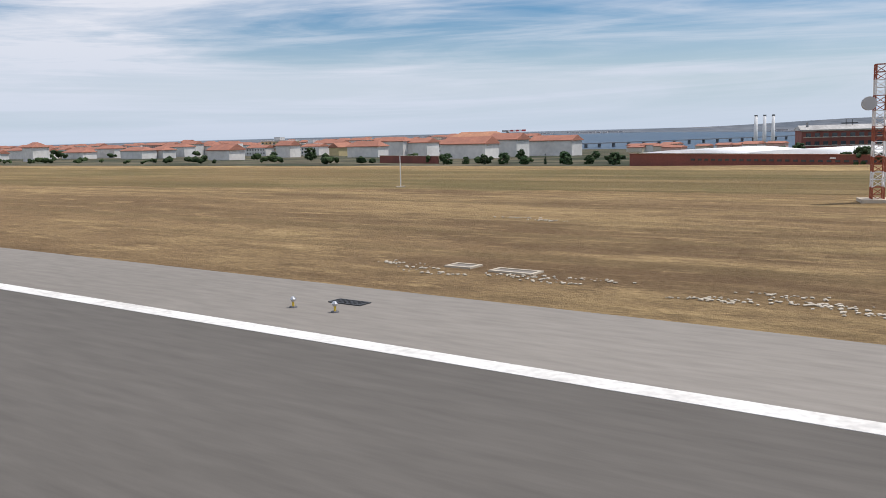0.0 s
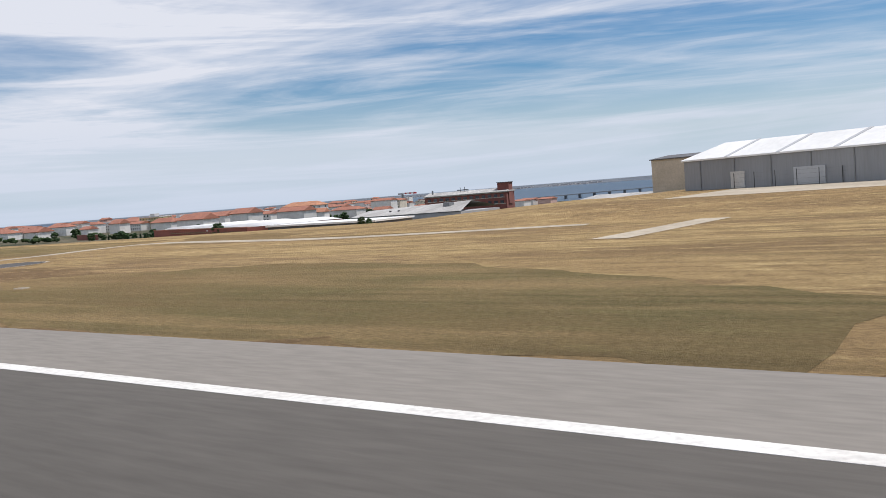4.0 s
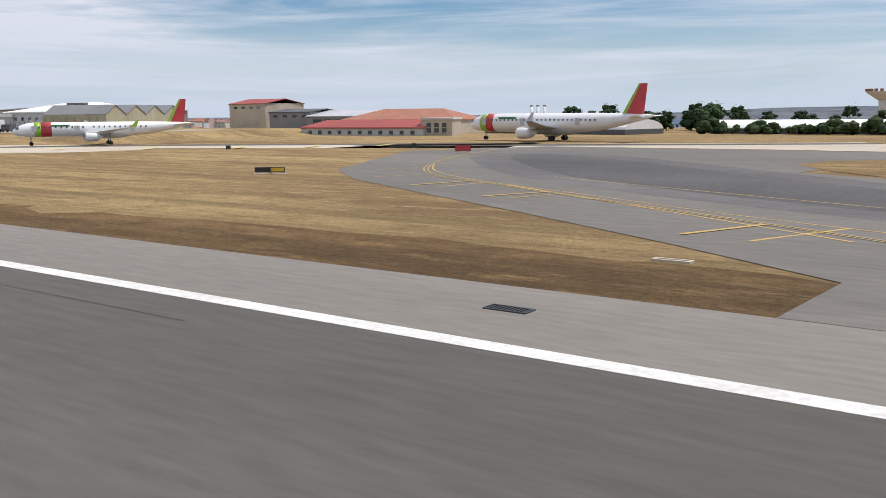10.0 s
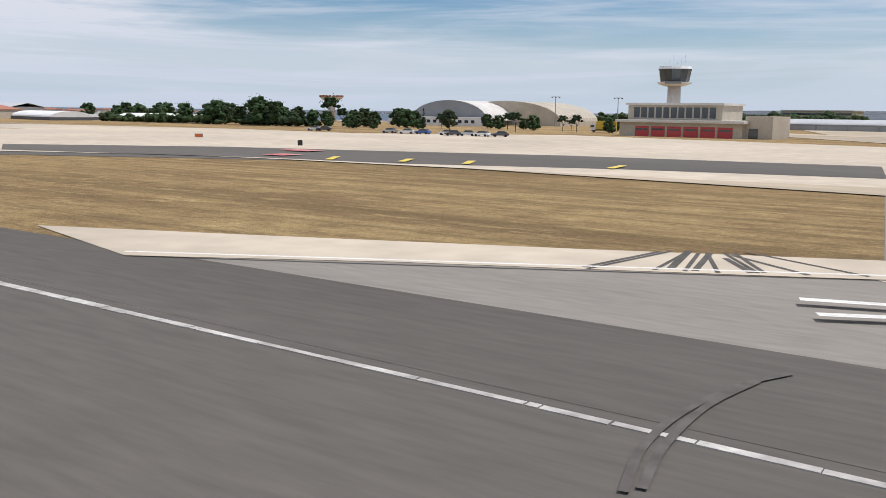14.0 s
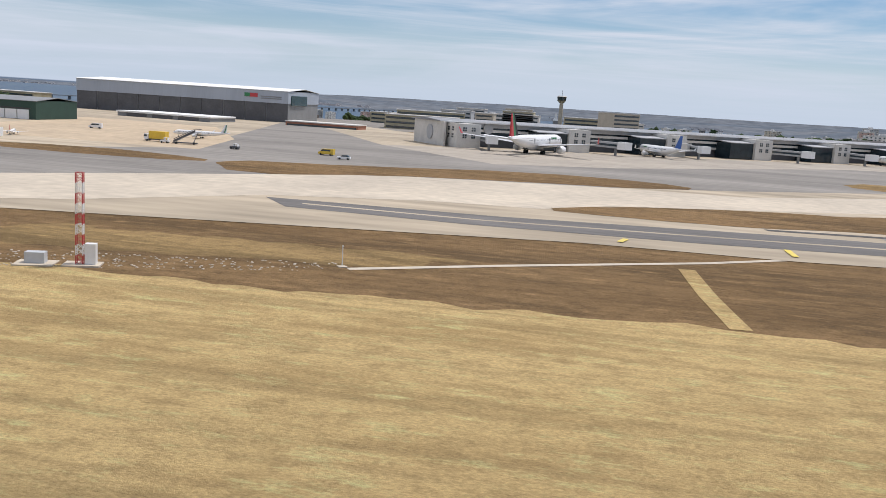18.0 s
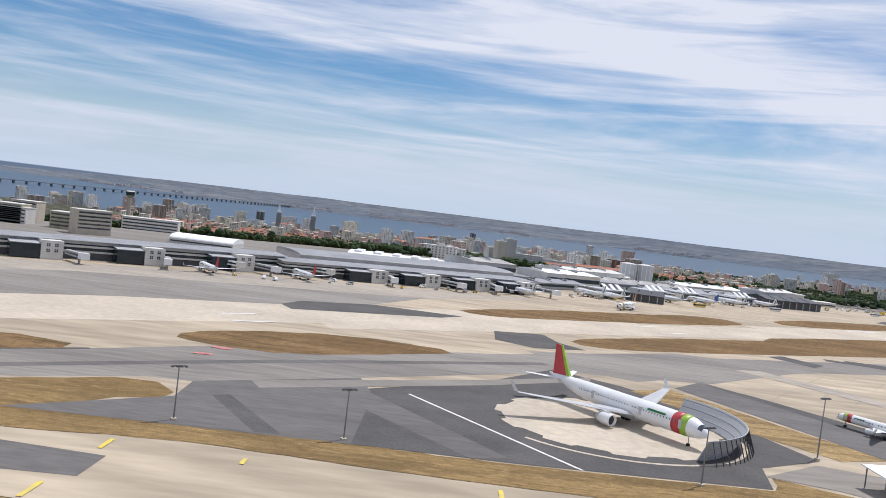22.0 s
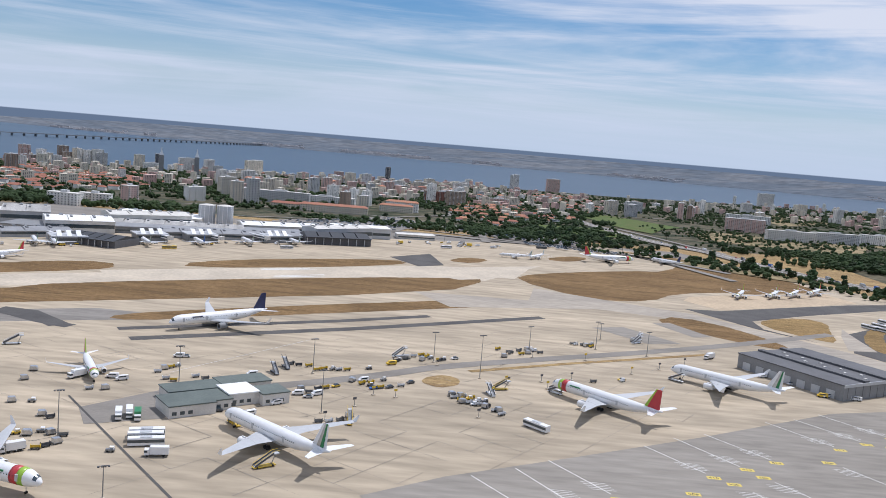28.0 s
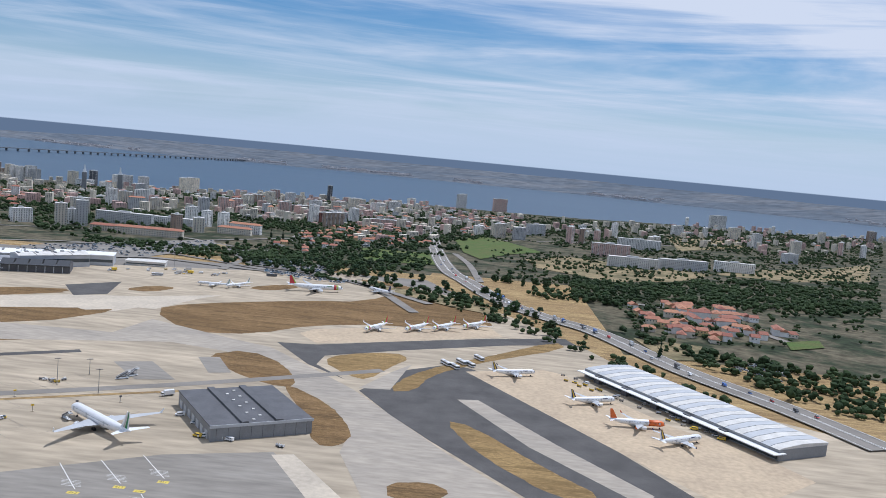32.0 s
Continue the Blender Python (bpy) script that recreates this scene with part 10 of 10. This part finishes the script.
def sign_board(x, y, turn, w, h, face, label, legs=True, text=""):
    b = thing("taxi_sign", x, y, 0.02, turn, label, "sign", "taxiway signs")
    part("case", Solid().box(-w / 2, w / 2, -0.16, 0.16, 0.18, 0.18 + h), "black", b)
    if face:
        part("face", Solid().box(-w / 2 + 0.06, w / 2 - 0.06, -0.185, -0.15, 0.24, 0.12 + h), face, b)
    for o in (-0.35, 0.35):
        part("leg", Solid().box(o * w - 0.05, o * w + 0.05, -0.06, 0.06, 0, 0.18), "steel", b)
    if text:
        cu = bpy.data.curves.new("lettering", "FONT")
        cu.body, cu.size, cu.align_x, cu.extrude = text, h * 0.78, "CENTER", 0.004
        cu.materials.append(M["black"])
        t = new("lettering", cu)
        t.parent = b
        t.matrix_basis = pose(0, -0.195, 0.26 + h * 0.14, 90, 0, 0)
        tagged(t, "black lettering on yellow")
    else:
        part("plinth", Solid().box(-w / 2 - 0.2, w / 2 + 0.2, -0.4, 0.4, -0.02, 0.03), "concrete", b)


FACE = 38.0
for (x, y, h, w), face, lab, tx in (([(590, 41, 1.0, 2)][0], "yellow", "yellow taxiway sign with black lettering on dry grass", "U5→"), ([(467, 77, 0.7, 3)][0], None, "black back of a taxiway sign", ""), ([(837, 33, 1.1, 2)][0], None, "black back of a taxiway sign on grass", ""), ([(611, 62, 0.6, 2)][0], None, "black half of a taxiway sign", ""), ([(612, 63, 0.6, 2)][0], "yellow", "yellow taxiway sign panel", ""), ([(602, 112, 1.2, 3)][0], "red_paint", "red holding point sign board", ""), ([(791, 124, 0.9, 2)][0], "orange", "orange taxiway sign in the grass", ""), ([(834, 110, 1.1, 1)][0], None, "small black sign back", ""), ([(516, 76, 0.9, 3)][0], None, "black back of a sign by the taxiway", ""), ([(585, 122, 0.9, 1)][0], None, "small grey box by the taxiway", ""), ([(559, 103, 0.8, 1)][0], None, "small black marker by the taxiway", "")):
    sign_board(x, y, FACE, max(0.5, w * 0.8), min(1.6, max(0.5, h - 0.2)), face, lab + ("" if len(lab.split()) > 3 else " here"), text=tx)

# drains and lids in the shoulder
for x, y in [(158.0, 22.6)] + [(211.4, 22.6)] + [(294.6, 22.6)] + [(435, 23)] + [(549, 22)] + [(606, 23)] + [(664, 22)] + [(850, 23), (864, 22)]:
    b = thing("drain_grate", x, y, 0.04, 0, "dark iron drain grate set into asphalt", "drain", "runway drains")
    part("frame", Solid().box(-0.75, 0.75, -0.32, -0.26, -0.03, 0.02).box(-0.75, 0.75, 0.26, 0.32, -0.03, 0.02).box(-0.75, -0.69, -0.26, 0.26, -0.03, 0.02).box(0.69, 0.75, -0.26, 0.26, -0.03, 0.02), "dark_steel", b)
    part("pit", Solid().box(-0.69, 0.69, -0.26, 0.26, -0.05, -0.02), "black", b)
    for k in range(9):
        part("bar", Solid().box(-0.62 + k * 0.15, -0.56 + k * 0.15, -0.26, 0.26, -0.02, 0.012), "dark_steel", b)
for x, y in [(158.7, 21.1), (156.8, 21.0)] + [(196.8, 21.2), (195.1, 21.2)] + [(537, 22), (538, 21)]:
    b = thing("edge_light", x, y, 0.04, 0, "small runway edge light on a round base", "light", "runway edge lights")
    part("base", Solid().tube((0, 0, -0.02), (0, 0, 0.02), 0.15, 0.13, 14), "grey_dark", b)
    part("stem", Solid().tube((0, 0, 0.02), (0, 0, 0.2), 0.04, 0.04), "yellow", b)
    part("lens", Solid().loft([ringz(0.07, 0.2, 10), ringz(0.11, 0.28, 10), ringz(0.05, 0.36, 10)]), "silver", b)
for x, y in [(488, 14), (494, 21)]:
    b = thing("inset_light", x, y, 0.04, 0, "flush pale runway inset light", "light", "runway inset lights")
    part("ring", Solid().tube((0, 0, -0.02), (0, 0, 0.01), 0.16, 0.15, 14), "grey_light", b)
    part("lens", Solid().tube((0, 0, 0.01), (0, 0, 0.03), 0.07, 0.06, 10), "silver", b)
# concrete lids and slabs in the grass
for (x, y), w, d, fr in zip([(156.8, 31.4), (159.7, 31.1)] + [(204.4, 26.3), (194.6, 30.7)] + [(282.5, 27.7), (273.2, 41.3)] + [(422, 32), (433, 26)] + [(585, 34)] + [(665, 33)] + [(854, 26)] + [(1173, 61), (1185, 36)] + [(186.9, 34.0)], (1.4, 2.2, 1.5, 2.4, 2.0, 1.5, 1.6, 1.2, 1.8, 1.6, 1.6, 1.6, 2.2, 1.2), (1.0, 0.9, 1.2, 1.4, 1.0, 0.8, 1.2, 0.7, 1.0, 0.5, 0.8, 1.4, 2.0, 1.0), ("concrete", "concrete", "concrete", "concrete", "concrete", "concrete", "brick_pale", "concrete", "brick_pale", "concrete", "concrete", "concrete", "concrete", "brick_pale")):
    b = thing("manhole", x, y, 0.02, 0, "weathered concrete inspection lid in the grass", "manhole", "lids in the grass")
    part("rim", Solid().box(-w / 2, w / 2, -d / 2, -d / 2 + 0.15, -0.1, 0.07).box(-w / 2, w / 2, d / 2 - 0.15, d / 2, -0.1, 0.07).box(-w / 2, -w / 2 + 0.15, -d / 2 + 0.15, d / 2 - 0.15, -0.1, 0.07).box(w / 2 - 0.15, w / 2, -d / 2 + 0.15, d / 2 - 0.15, -0.1, 0.07), fr, b)
    part("lid", Solid().box(-w / 2 + 0.15, w / 2 - 0.15, -d / 2 + 0.15, d / 2 - 0.15, -0.1, 0.03), "brick" if fr == "brick_pale" else "asphalt_old", b)

# approach lamp units, yellow above and black below, on their gravel pad
for x, y, h, w in [(201.0, 32.9, 0.5, 1), (205.7, 40.2, 0.5, 1), (189.7, 48.7, 0.5, 1), (196.8, 54.8, 0.5, 1), (184.4, 40.4, 0.5, 1)]:
    b = thing("approach_lamp", x, y, 0.03, FACE, "yellow and black glide path lamp unit", "lamp", "glide path lamps", size=0.55)
    part("housing", Solid().section([(-0.3, 0.40), (-0.36, 0.86), (0.5, 0.80), (0.44, 0.45)], -0.75, 0.75), "black", b)
    part("cover", Solid().section([(-0.38, 0.865), (-0.38, 0.98), (0.52, 0.92), (0.52, 0.805)], -0.78, 0.78), "yellow", b)
    for o in (-0.5, 0.5):
        part("leg", Solid().tube((o, 0, -0.02), (o, 0, 0.45), 0.05), "steel", b)
    part("slab", Solid().box(-0.9, 0.9, -0.7, 0.7, -0.02, 0.03), "concrete", b)


def lattice_mast(x, y, h, w, label, bands=7, low="red_paint", other="white"):
    b = thing("lattice_mast", x, y, 0, 20, label, "mast")
    for k in range(bands):
        z0, z1 = h * k / bands, h * (k + 1) / bands
        s = Solid()
        for i in range(4):
            p, q = [((-1, -1), (1, -1), (1, 1), (-1, 1))[(i + o) % 4] for o in (0, 1)]
            s.tube((p[0] * w / 2, p[1] * w / 2, z0), (p[0] * w / 2, p[1] * w / 2, z1), 0.05 * w + 0.02, None, 5)
            n = 2
            for m in range(n):
                a, c = z0 + (z1 - z0) * m / n, z0 + (z1 - z0) * (m + 1) / n
                s.tube((p[0] * w / 2, p[1] * w / 2, a), (q[0] * w / 2, q[1] * w / 2, c), 0.03 * w + 0.01, None, 4)
                s.tube((p[0] * w / 2, p[1] * w / 2, c), (q[0] * w / 2, q[1] * w / 2, c), 0.03 * w + 0.01, None, 4)
        part("lattice_section", s, low if k % 2 == 0 else other, b)
    return b


(x, y, h, w), = [(166.5, 70.7, 10.0, 1)]
b = lattice_mast(x, y, h, 0.8, "tall red and white lattice antenna mast", 9, "rust_red")
part("dish", Solid().tube((-0.9, -0.6, h * 0.72), (-0.9, -1.1, h * 0.72), 0.5, 0.5, 14), "grey_light", b)
part("foot", Solid().box(-1.2, 1.2, -1.2, 1.2, -0.3, 0.25), "concrete", b)
(x, y, h, w), = [(1182, 85, 9.9, 1)]
b = lattice_mast(x, y, h, 0.7, "slim red and white glide slope mast", 9)
part("cabinet", Solid().box(0.6, 1.7, -0.6, 0.4, 0, 2.4), "white", b)
part("foot", Solid().box(-1.6, 2.2, -1.4, 1.2, -0.2, 0.2), "concrete", b)
for x, y, h, w in [(170.0, 74.6, 2.0, 2.6), (174.8, 76.6, 1.9, 3.1)]:
    b = thing("striped_shelter", x, y, 0.2, 56, "red and white striped equipment shelter in grass", "shelter", "striped shelters")
    n = 9
    for k in range(n):
        part("wall_panel", Solid().box(-w / 2 + w * k / n, -w / 2 + w * (k + 1) / n, 0, 3.0, 0.15, h), "red_paint" if k % 2 == 0 else "white", b)
    part("roof", Solid().box(-w / 2 - 0.1, w / 2 + 0.1, -0.1, 3.1, h, h + 0.12), "offwhite", b)
    part("base", Solid().box(-w / 2 - 0.2, w / 2 + 0.2, -0.2, 3.2, -0.2, 0.15), "concrete", b)
for x, y, h, w in [(171.4, 73.4, 1.7, 0.3), (172.6, 75.6, 1.6, 0.3), (181.5, 76.0, 1.2, 0.6), (180.4, 76.5, 0.9, 0.1)] + [(1207, 98, 2.4, 0)] + [(117, 76, 3.5, 0)]:
    b = thing("marker_post", x, y, 0, FACE, "white instrument post with a small head", "post", "posts in the grass")
    part("post", Solid().tube((0, 0, 0), (0, 0, h), max(0.05, w * 0.22)), "white", b)
    part("head", Solid().box(-w * 1.1 - 0.1, w * 1.1 + 0.1, -0.08, 0.08, h, h + 0.14), "offwhite", b)
    part("foot", Solid().box(-0.5, 0.5, -0.5, 0.5, -0.1, 0.12), "concrete", b)
b = thing("striped_post", 195.0, 72.3, 0, FACE, "red and white post with a lamp arm in the grass", "post")
for k in range(4):
    part("post_section", Solid().tube((0, 0, 0.55 * k), (0, 0, 0.55 * k + 0.55), 0.13), "white" if k % 2 == 0 else "red_paint", b)
part("box", Solid().box(-0.28, 0.1, -0.3, -0.12, 1.1, 1.8), "dark_steel", b)
part("lamp_arm", Solid().box(-0.55, 0.55, -0.12, 0.12, 2.2, 2.34), "offwhite", b)
(x, y, h, w), = [(1178, 83, 1.3, 2)]
b = thing("cable_cabinet", x, y, 0, 20, "pale grey equipment cabinet on a slab", "cabinet")
part("body", Solid().box(-w / 2, w / 2, 0, 1.2, 0.15, h), "grey_light", b)
part("slab", Solid().box(-w, w, -1, 2, -0.1, 0.15), "concrete", b)

# containers and barriers before the membrane hall
for (x, y, h, w), c, lab in (((401, 127.5, 2.5, 6.5), "dark_green", "bright green steel skip container"), ((388, 132, 2.6, 9.5), "offwhite", "white site container"), ((335, 150, 2.4, 11), "grey_light", "grey site cabin with windows"), ((359, 137, 0.9, 18), "white", "low white site barrier boards")):
    b = thing("container", x, y, bank_z(x, y), -18, lab + ("" if len(lab.split()) > 3 else " by the hall"), "container", "site containers")
    part("body", Solid().box(-w / 2, w / 2, 0, 2.4, 0.1, h), c, b)
    for k in range(9):
        part("rib", Solid().box(-w / 2 + w * (k + 0.3) / 9, -w / 2 + w * (k + 0.5) / 9, -0.06, 0, 0.2, h - 0.1), c, b)
    part("top_rail", Solid().box(-w / 2 - 0.05, w / 2 + 0.05, -0.08, 2.48, h, h + 0.1), c, b)
q, r = [(367, 134), (398, 124)]
s, t = [(403, 124), (432, 124)]
k = 0
for (xa, ya), (xb, yb), n in ((q, r, 20), (s, t, 18)):
    for i in range(n):
        u = i / n
        b = thing("road_barrier", xa + (xb - xa) * u, ya + (yb - ya) * u, bank_z(xa + (xb - xa) * u, ya + (yb - ya) * u), math.degrees(math.atan2(yb - ya, xb - xa)), ("red" if i % 2 else "white") + " plastic road barrier in a row", "barrier", "barriers by the hall")
        part("block", Solid().section([(-0.3, 0), (-0.12, 0.35), (-0.1, 0.85), (0.1, 0.85), (0.12, 0.35), (0.3, 0)], -0.85, 0.85), "red_paint" if i % 2 else "white", b)
        part("cap", Solid().box(-0.6, 0.6, -0.1, 0.1, 0.85, 0.92), "white", b)
# wire fence along the hall's yard
q, r = [(300, 163), (472, 127)]
n = 44
b = thing("wire_fence", q[0], q[1], BANK, math.degrees(math.atan2(r[1] - q[1], r[0] - q[0])), "tall dark wire fence before the grey hall", "fence")
ln_ = math.hypot(r[0] - q[0], r[1] - q[1])
for k in range(n + 1):
    part("post", Solid().tube((ln_ * k / n, 0, 0), (ln_ * k / n, 0, 2.9), 0.07, None, 5), "dark_steel", b)
for z in (0.4, 1.2, 2.0, 2.7):
    part("wire", Solid().tube((0, 0, z), (ln_, 0, z), 0.02, None, 4), "steel", b)
for (x, y), c in zip([(427, 130), (435, 131), (431, 129)], ("grey_dark", "grey_dark", "white")):
    vehicle("truck" if c == "white" else "van", x, y, 15, c, z=BANK + 0.05)
vehicle("truck", *([(822, 258)])[0], 20, "yellow", z=0.12)
for (x, y), c in zip([(762, 190), (765, 191), (790, 190), (798, 187), (802, 189), (811, 187), (815, 184), (818, 186), (823, 185), (827, 187)], ("white", "grey_dark", "silver", "white", "blue", "white", "grey_dark", "silver", "white", "grey_dark")):
    vehicle("car", x, y, yard.uniform(0, 40), c, z=0.05)
for x, y, z in ((766.9, 330.0, 12.3), (794.8, 330.0, 11.9)):
    lamp_mast(x, y, z, heads=3)
# crane over the roofs
x, y, z = (-449.2, 1000.0, 6.6)
gzc = ground_z(x, y)
b = thing("tower_crane", x, y, gzc, -20, "grey tower crane with a red and white jib", "crane")
part("tower", Solid().box(-1.2, 1.2, -1.2, 1.2, -2, z - gzc), "grey_mid", b)
for k in range(6):
    part("jib_section", Solid().box(1.2 + k * 6, 7.2 + k * 6, -0.9, 0.9, z - gzc - 2, z - gzc + 0.4), "red_paint" if k % 2 else "white", b)
part("counter_jib", Solid().box(-11, -1.2, -0.9, 0.9, z - gzc - 2, z - gzc), "grey_mid", b)

# stand lines and numbers on the dark apron
tick, plates = Solid(), Solid()
for (x, y), number, over in zip([(2075, 274), (2088, 284), (2116, 295), (2128, 313), (2134, 308), (2144, 325), (2148, 318), (2159, 336), (2182, 342), (2194, 360), (2210, 371), (2220, 369), (2226, 382)], ("422", "421", "405", "416", "404", "415", "403", "414", "402", "413", "412", "401", "411"), (0, 0, 1, 0, 1, 0, 1, 0, 1, 0, 0, 1, 0)):
    plates.prism([(x - 2.6, y - 1.4), (x + 2.6, y - 1.4), (x + 2.6, y + 1.4), (x - 2.6, y + 1.4)], 0.2, 0.215)
    cu = bpy.data.curves.new("stand_number", "FONT")
    cu.body, cu.size, cu.align_x, cu.align_y = number, 2.6, "CENTER", "CENTER"
    cu.materials.append(M["black"])
    t = new("stand_number", cu)
    t.matrix_basis = pose(K * x, K * y, K * 0.235, 0, 0, 180 * over)
    t.scale = (K, K, K)
    tagged(t, "black stand number painted on yellow", kind="structure")
    for k in range(5):
        o = (-1 if over else 1) * (7 + 1.5 * k)
        band([(x - 5 - o * 0.5, y + o), (x + 4 - o * 0.5, y + o)], 0.28, 0.23, tick)
setting("stand_plates", plates, "yellow_mark", "yellow painted plates under stand numbers")
setting("stand_ticks", tick, "white_line", "white stop bars of the stands")
# slab joints of the concrete apron
JOINT = [(1858, 342), (1852, 410), (1963, 480), (2062, 544), (2187, 547), (2166, 414), (2074, 319), (1989, 264), (1930, 248)]
jl = Solid()
jr = random.Random(5)
for turn_deg, gap in ((-33, 15.0), (57, 15.0)):
    c, s = math.cos(radians(turn_deg)), math.sin(radians(turn_deg))
    for k in range(-22, 23):
        for m in range(-30, 30):
            u, v = m * 15.0, k * gap
            x0, y0, x1, y1 = 2020 + c * u - s * v, 400 + s * u + c * v, 2020 + c * (u + 14.9) - s * v, 400 + s * (u + 14.9) + c * v
            if inside(((x0 + x1) / 2, (y0 + y1) / 2), JOINT) and jr.random() < 0.6:
                band([(x0, y0), (x1, y1)], jr.uniform(0.08, 0.25), 0.196, jl)
setting("slab_joints", jl, "apron_grey", "dark tarred joints between concrete slabs")
JOINT2 = [(1654, 346), (1725, 418), (1888, 480), (1873, 352), (1775, 215), (1749, 208), (1702, 276)]
jl = Solid()
for turn_deg in (-33, 57):
    c, s = math.cos(radians(turn_deg)), math.sin(radians(turn_deg))
    for k in range(-16, 17):
        for m in range(-20, 20):
            u, v = m * 12.0, k * 12.0
            x0, y0, x1, y1 = 1790 + c * u - s * v, 330 + s * u + c * v, 1790 + c * (u + 11.9) - s * v, 330 + s * (u + 11.9) + c * v
            if inside(((x0 + x1) / 2, (y0 + y1) / 2), JOINT2) and jr.random() < 0.5:
                band([(x0, y0), (x1, y1)], jr.uniform(0.06, 0.18), 0.197, jl)
setting("slab_joints", jl, "apron_grey", "dark tarred joints between concrete slabs")

tr_ = random.Random(17)
# pale rubble in the brown grass by the glide slope mast
rv = Solid()
for x, y in scatter([(1169, 89), (1188, 94), (1206, 100), (1205, 94), (1186, 85), (1175, 81)], 260):
    r = tr_.uniform(0.05, 0.22)
    v, f = blob(r, tr_, (x, y, 0.05), 0.5)
    rv.add(v, f)
for x, y, n in [(168.7, 28.9, 26), (169.7, 29.3, 16), (170.6, 30.7, 22), (171.8, 29.8, 30), (172.9, 29.6, 26), (174.0, 28.9, 22), (175.3, 28.9, 20), (159.9, 30.1, 26), (161.4, 30.4, 20), (162.4, 29.5, 16), (153.5, 30.9, 22), (155.0, 30.2, 20), (156.9, 29.4, 20), (164.2, 30.7, 16), (150.5, 50.0, 30), (147.5, 51.0, 26), (210.0, 30.0, 20), (214.0, 34.0, 22), (236.0, 27.5, 14), (241.0, 27.2, 12), (199.5, 34.2, 14), (203.2, 38.6, 12)]:
    for k in range(n):
        v, f = blob(tr_.uniform(0.03, 0.11), tr_, (x + tr_.gauss(0, 0.75), y + tr_.gauss(0, 0.22), 0.04), 0.45)
        rv.add(v, f)
ob = setting("rubble", rv, "stone", "pale stones lying in brown grass")
tagged(ob, kind="stuff", category="stones")

# windsock inside its dark ring
wr = [(212.6, 67.3), (232.1, 63.0), (223.9, 63.9)]
cx_, cy_, rad = wr[2][0], wr[2][1], 6.6
setting("windsock_circle", sheet([(cx_ + rad * math.cos(6.28319 * k / 40), cy_ + rad * math.sin(6.28319 * k / 40)) for k in range(40)], 0.03), "tar", "dark gravel circle round the windsock")
rg_ = Solid()
for k in range(40):
    a, c = 6.28319 * k / 40, 6.28319 * (k + 0.7) / 40
    rg_.add([(cx_ + r * math.cos(q), cy_ + r * math.sin(q), 0.06) for q in (a, c) for r in (rad, rad + 0.5)], [(0, 1, 3, 2)])
setting("windsock_ring", rg_, "stone", "broken ring of pale stones round the windsock")
b = thing("windsock", cx_, cy_, 0.02, 200, "red and white windsock on a striped pole", "windsock")
(_, _, hh_, _), = [(223, 65, 6.4, 0)]
hh_ = min(9.0, hh_)
for k in range(6):
    part("pole_section", Solid().tube((0, 0, hh_ * k / 6), (0, 0, hh_ * (k + 1) / 6), 0.09, 0.09), "red_paint" if k % 2 else "white", b)
for k in range(5):
    part("sock_section", Solid().tube((0.1 + k * 0.62, 0, hh_ - 0.3 - k * 0.38), (0.1 + (k + 1) * 0.62, 0, hh_ - 0.3 - (k + 1) * 0.38), 0.45 - k * 0.055, 0.395 - k * 0.055, 12), "red_paint" if k % 2 == 0 else "white", b)
# slabs along the island's edge
q, r = [(539, 26), (547, 26)]
b = thing("edge_slabs", q[0], q[1], 0.0, math.degrees(math.atan2(r[1] - q[1], r[0] - q[0])), "row of pale concrete edge slabs by the grass", "slabs")
ln_ = math.hypot(r[0] - q[0], r[1] - q[1])
for k in range(11):
    part("slab", Solid().box(ln_ * k / 11, ln_ * (k + 0.86) / 11, -0.5, 0.5, -0.05, 0.07), "concrete", b, at=pose(0, 0.15 * math.sin(k * 2.1), 0, 0, 0, 0))
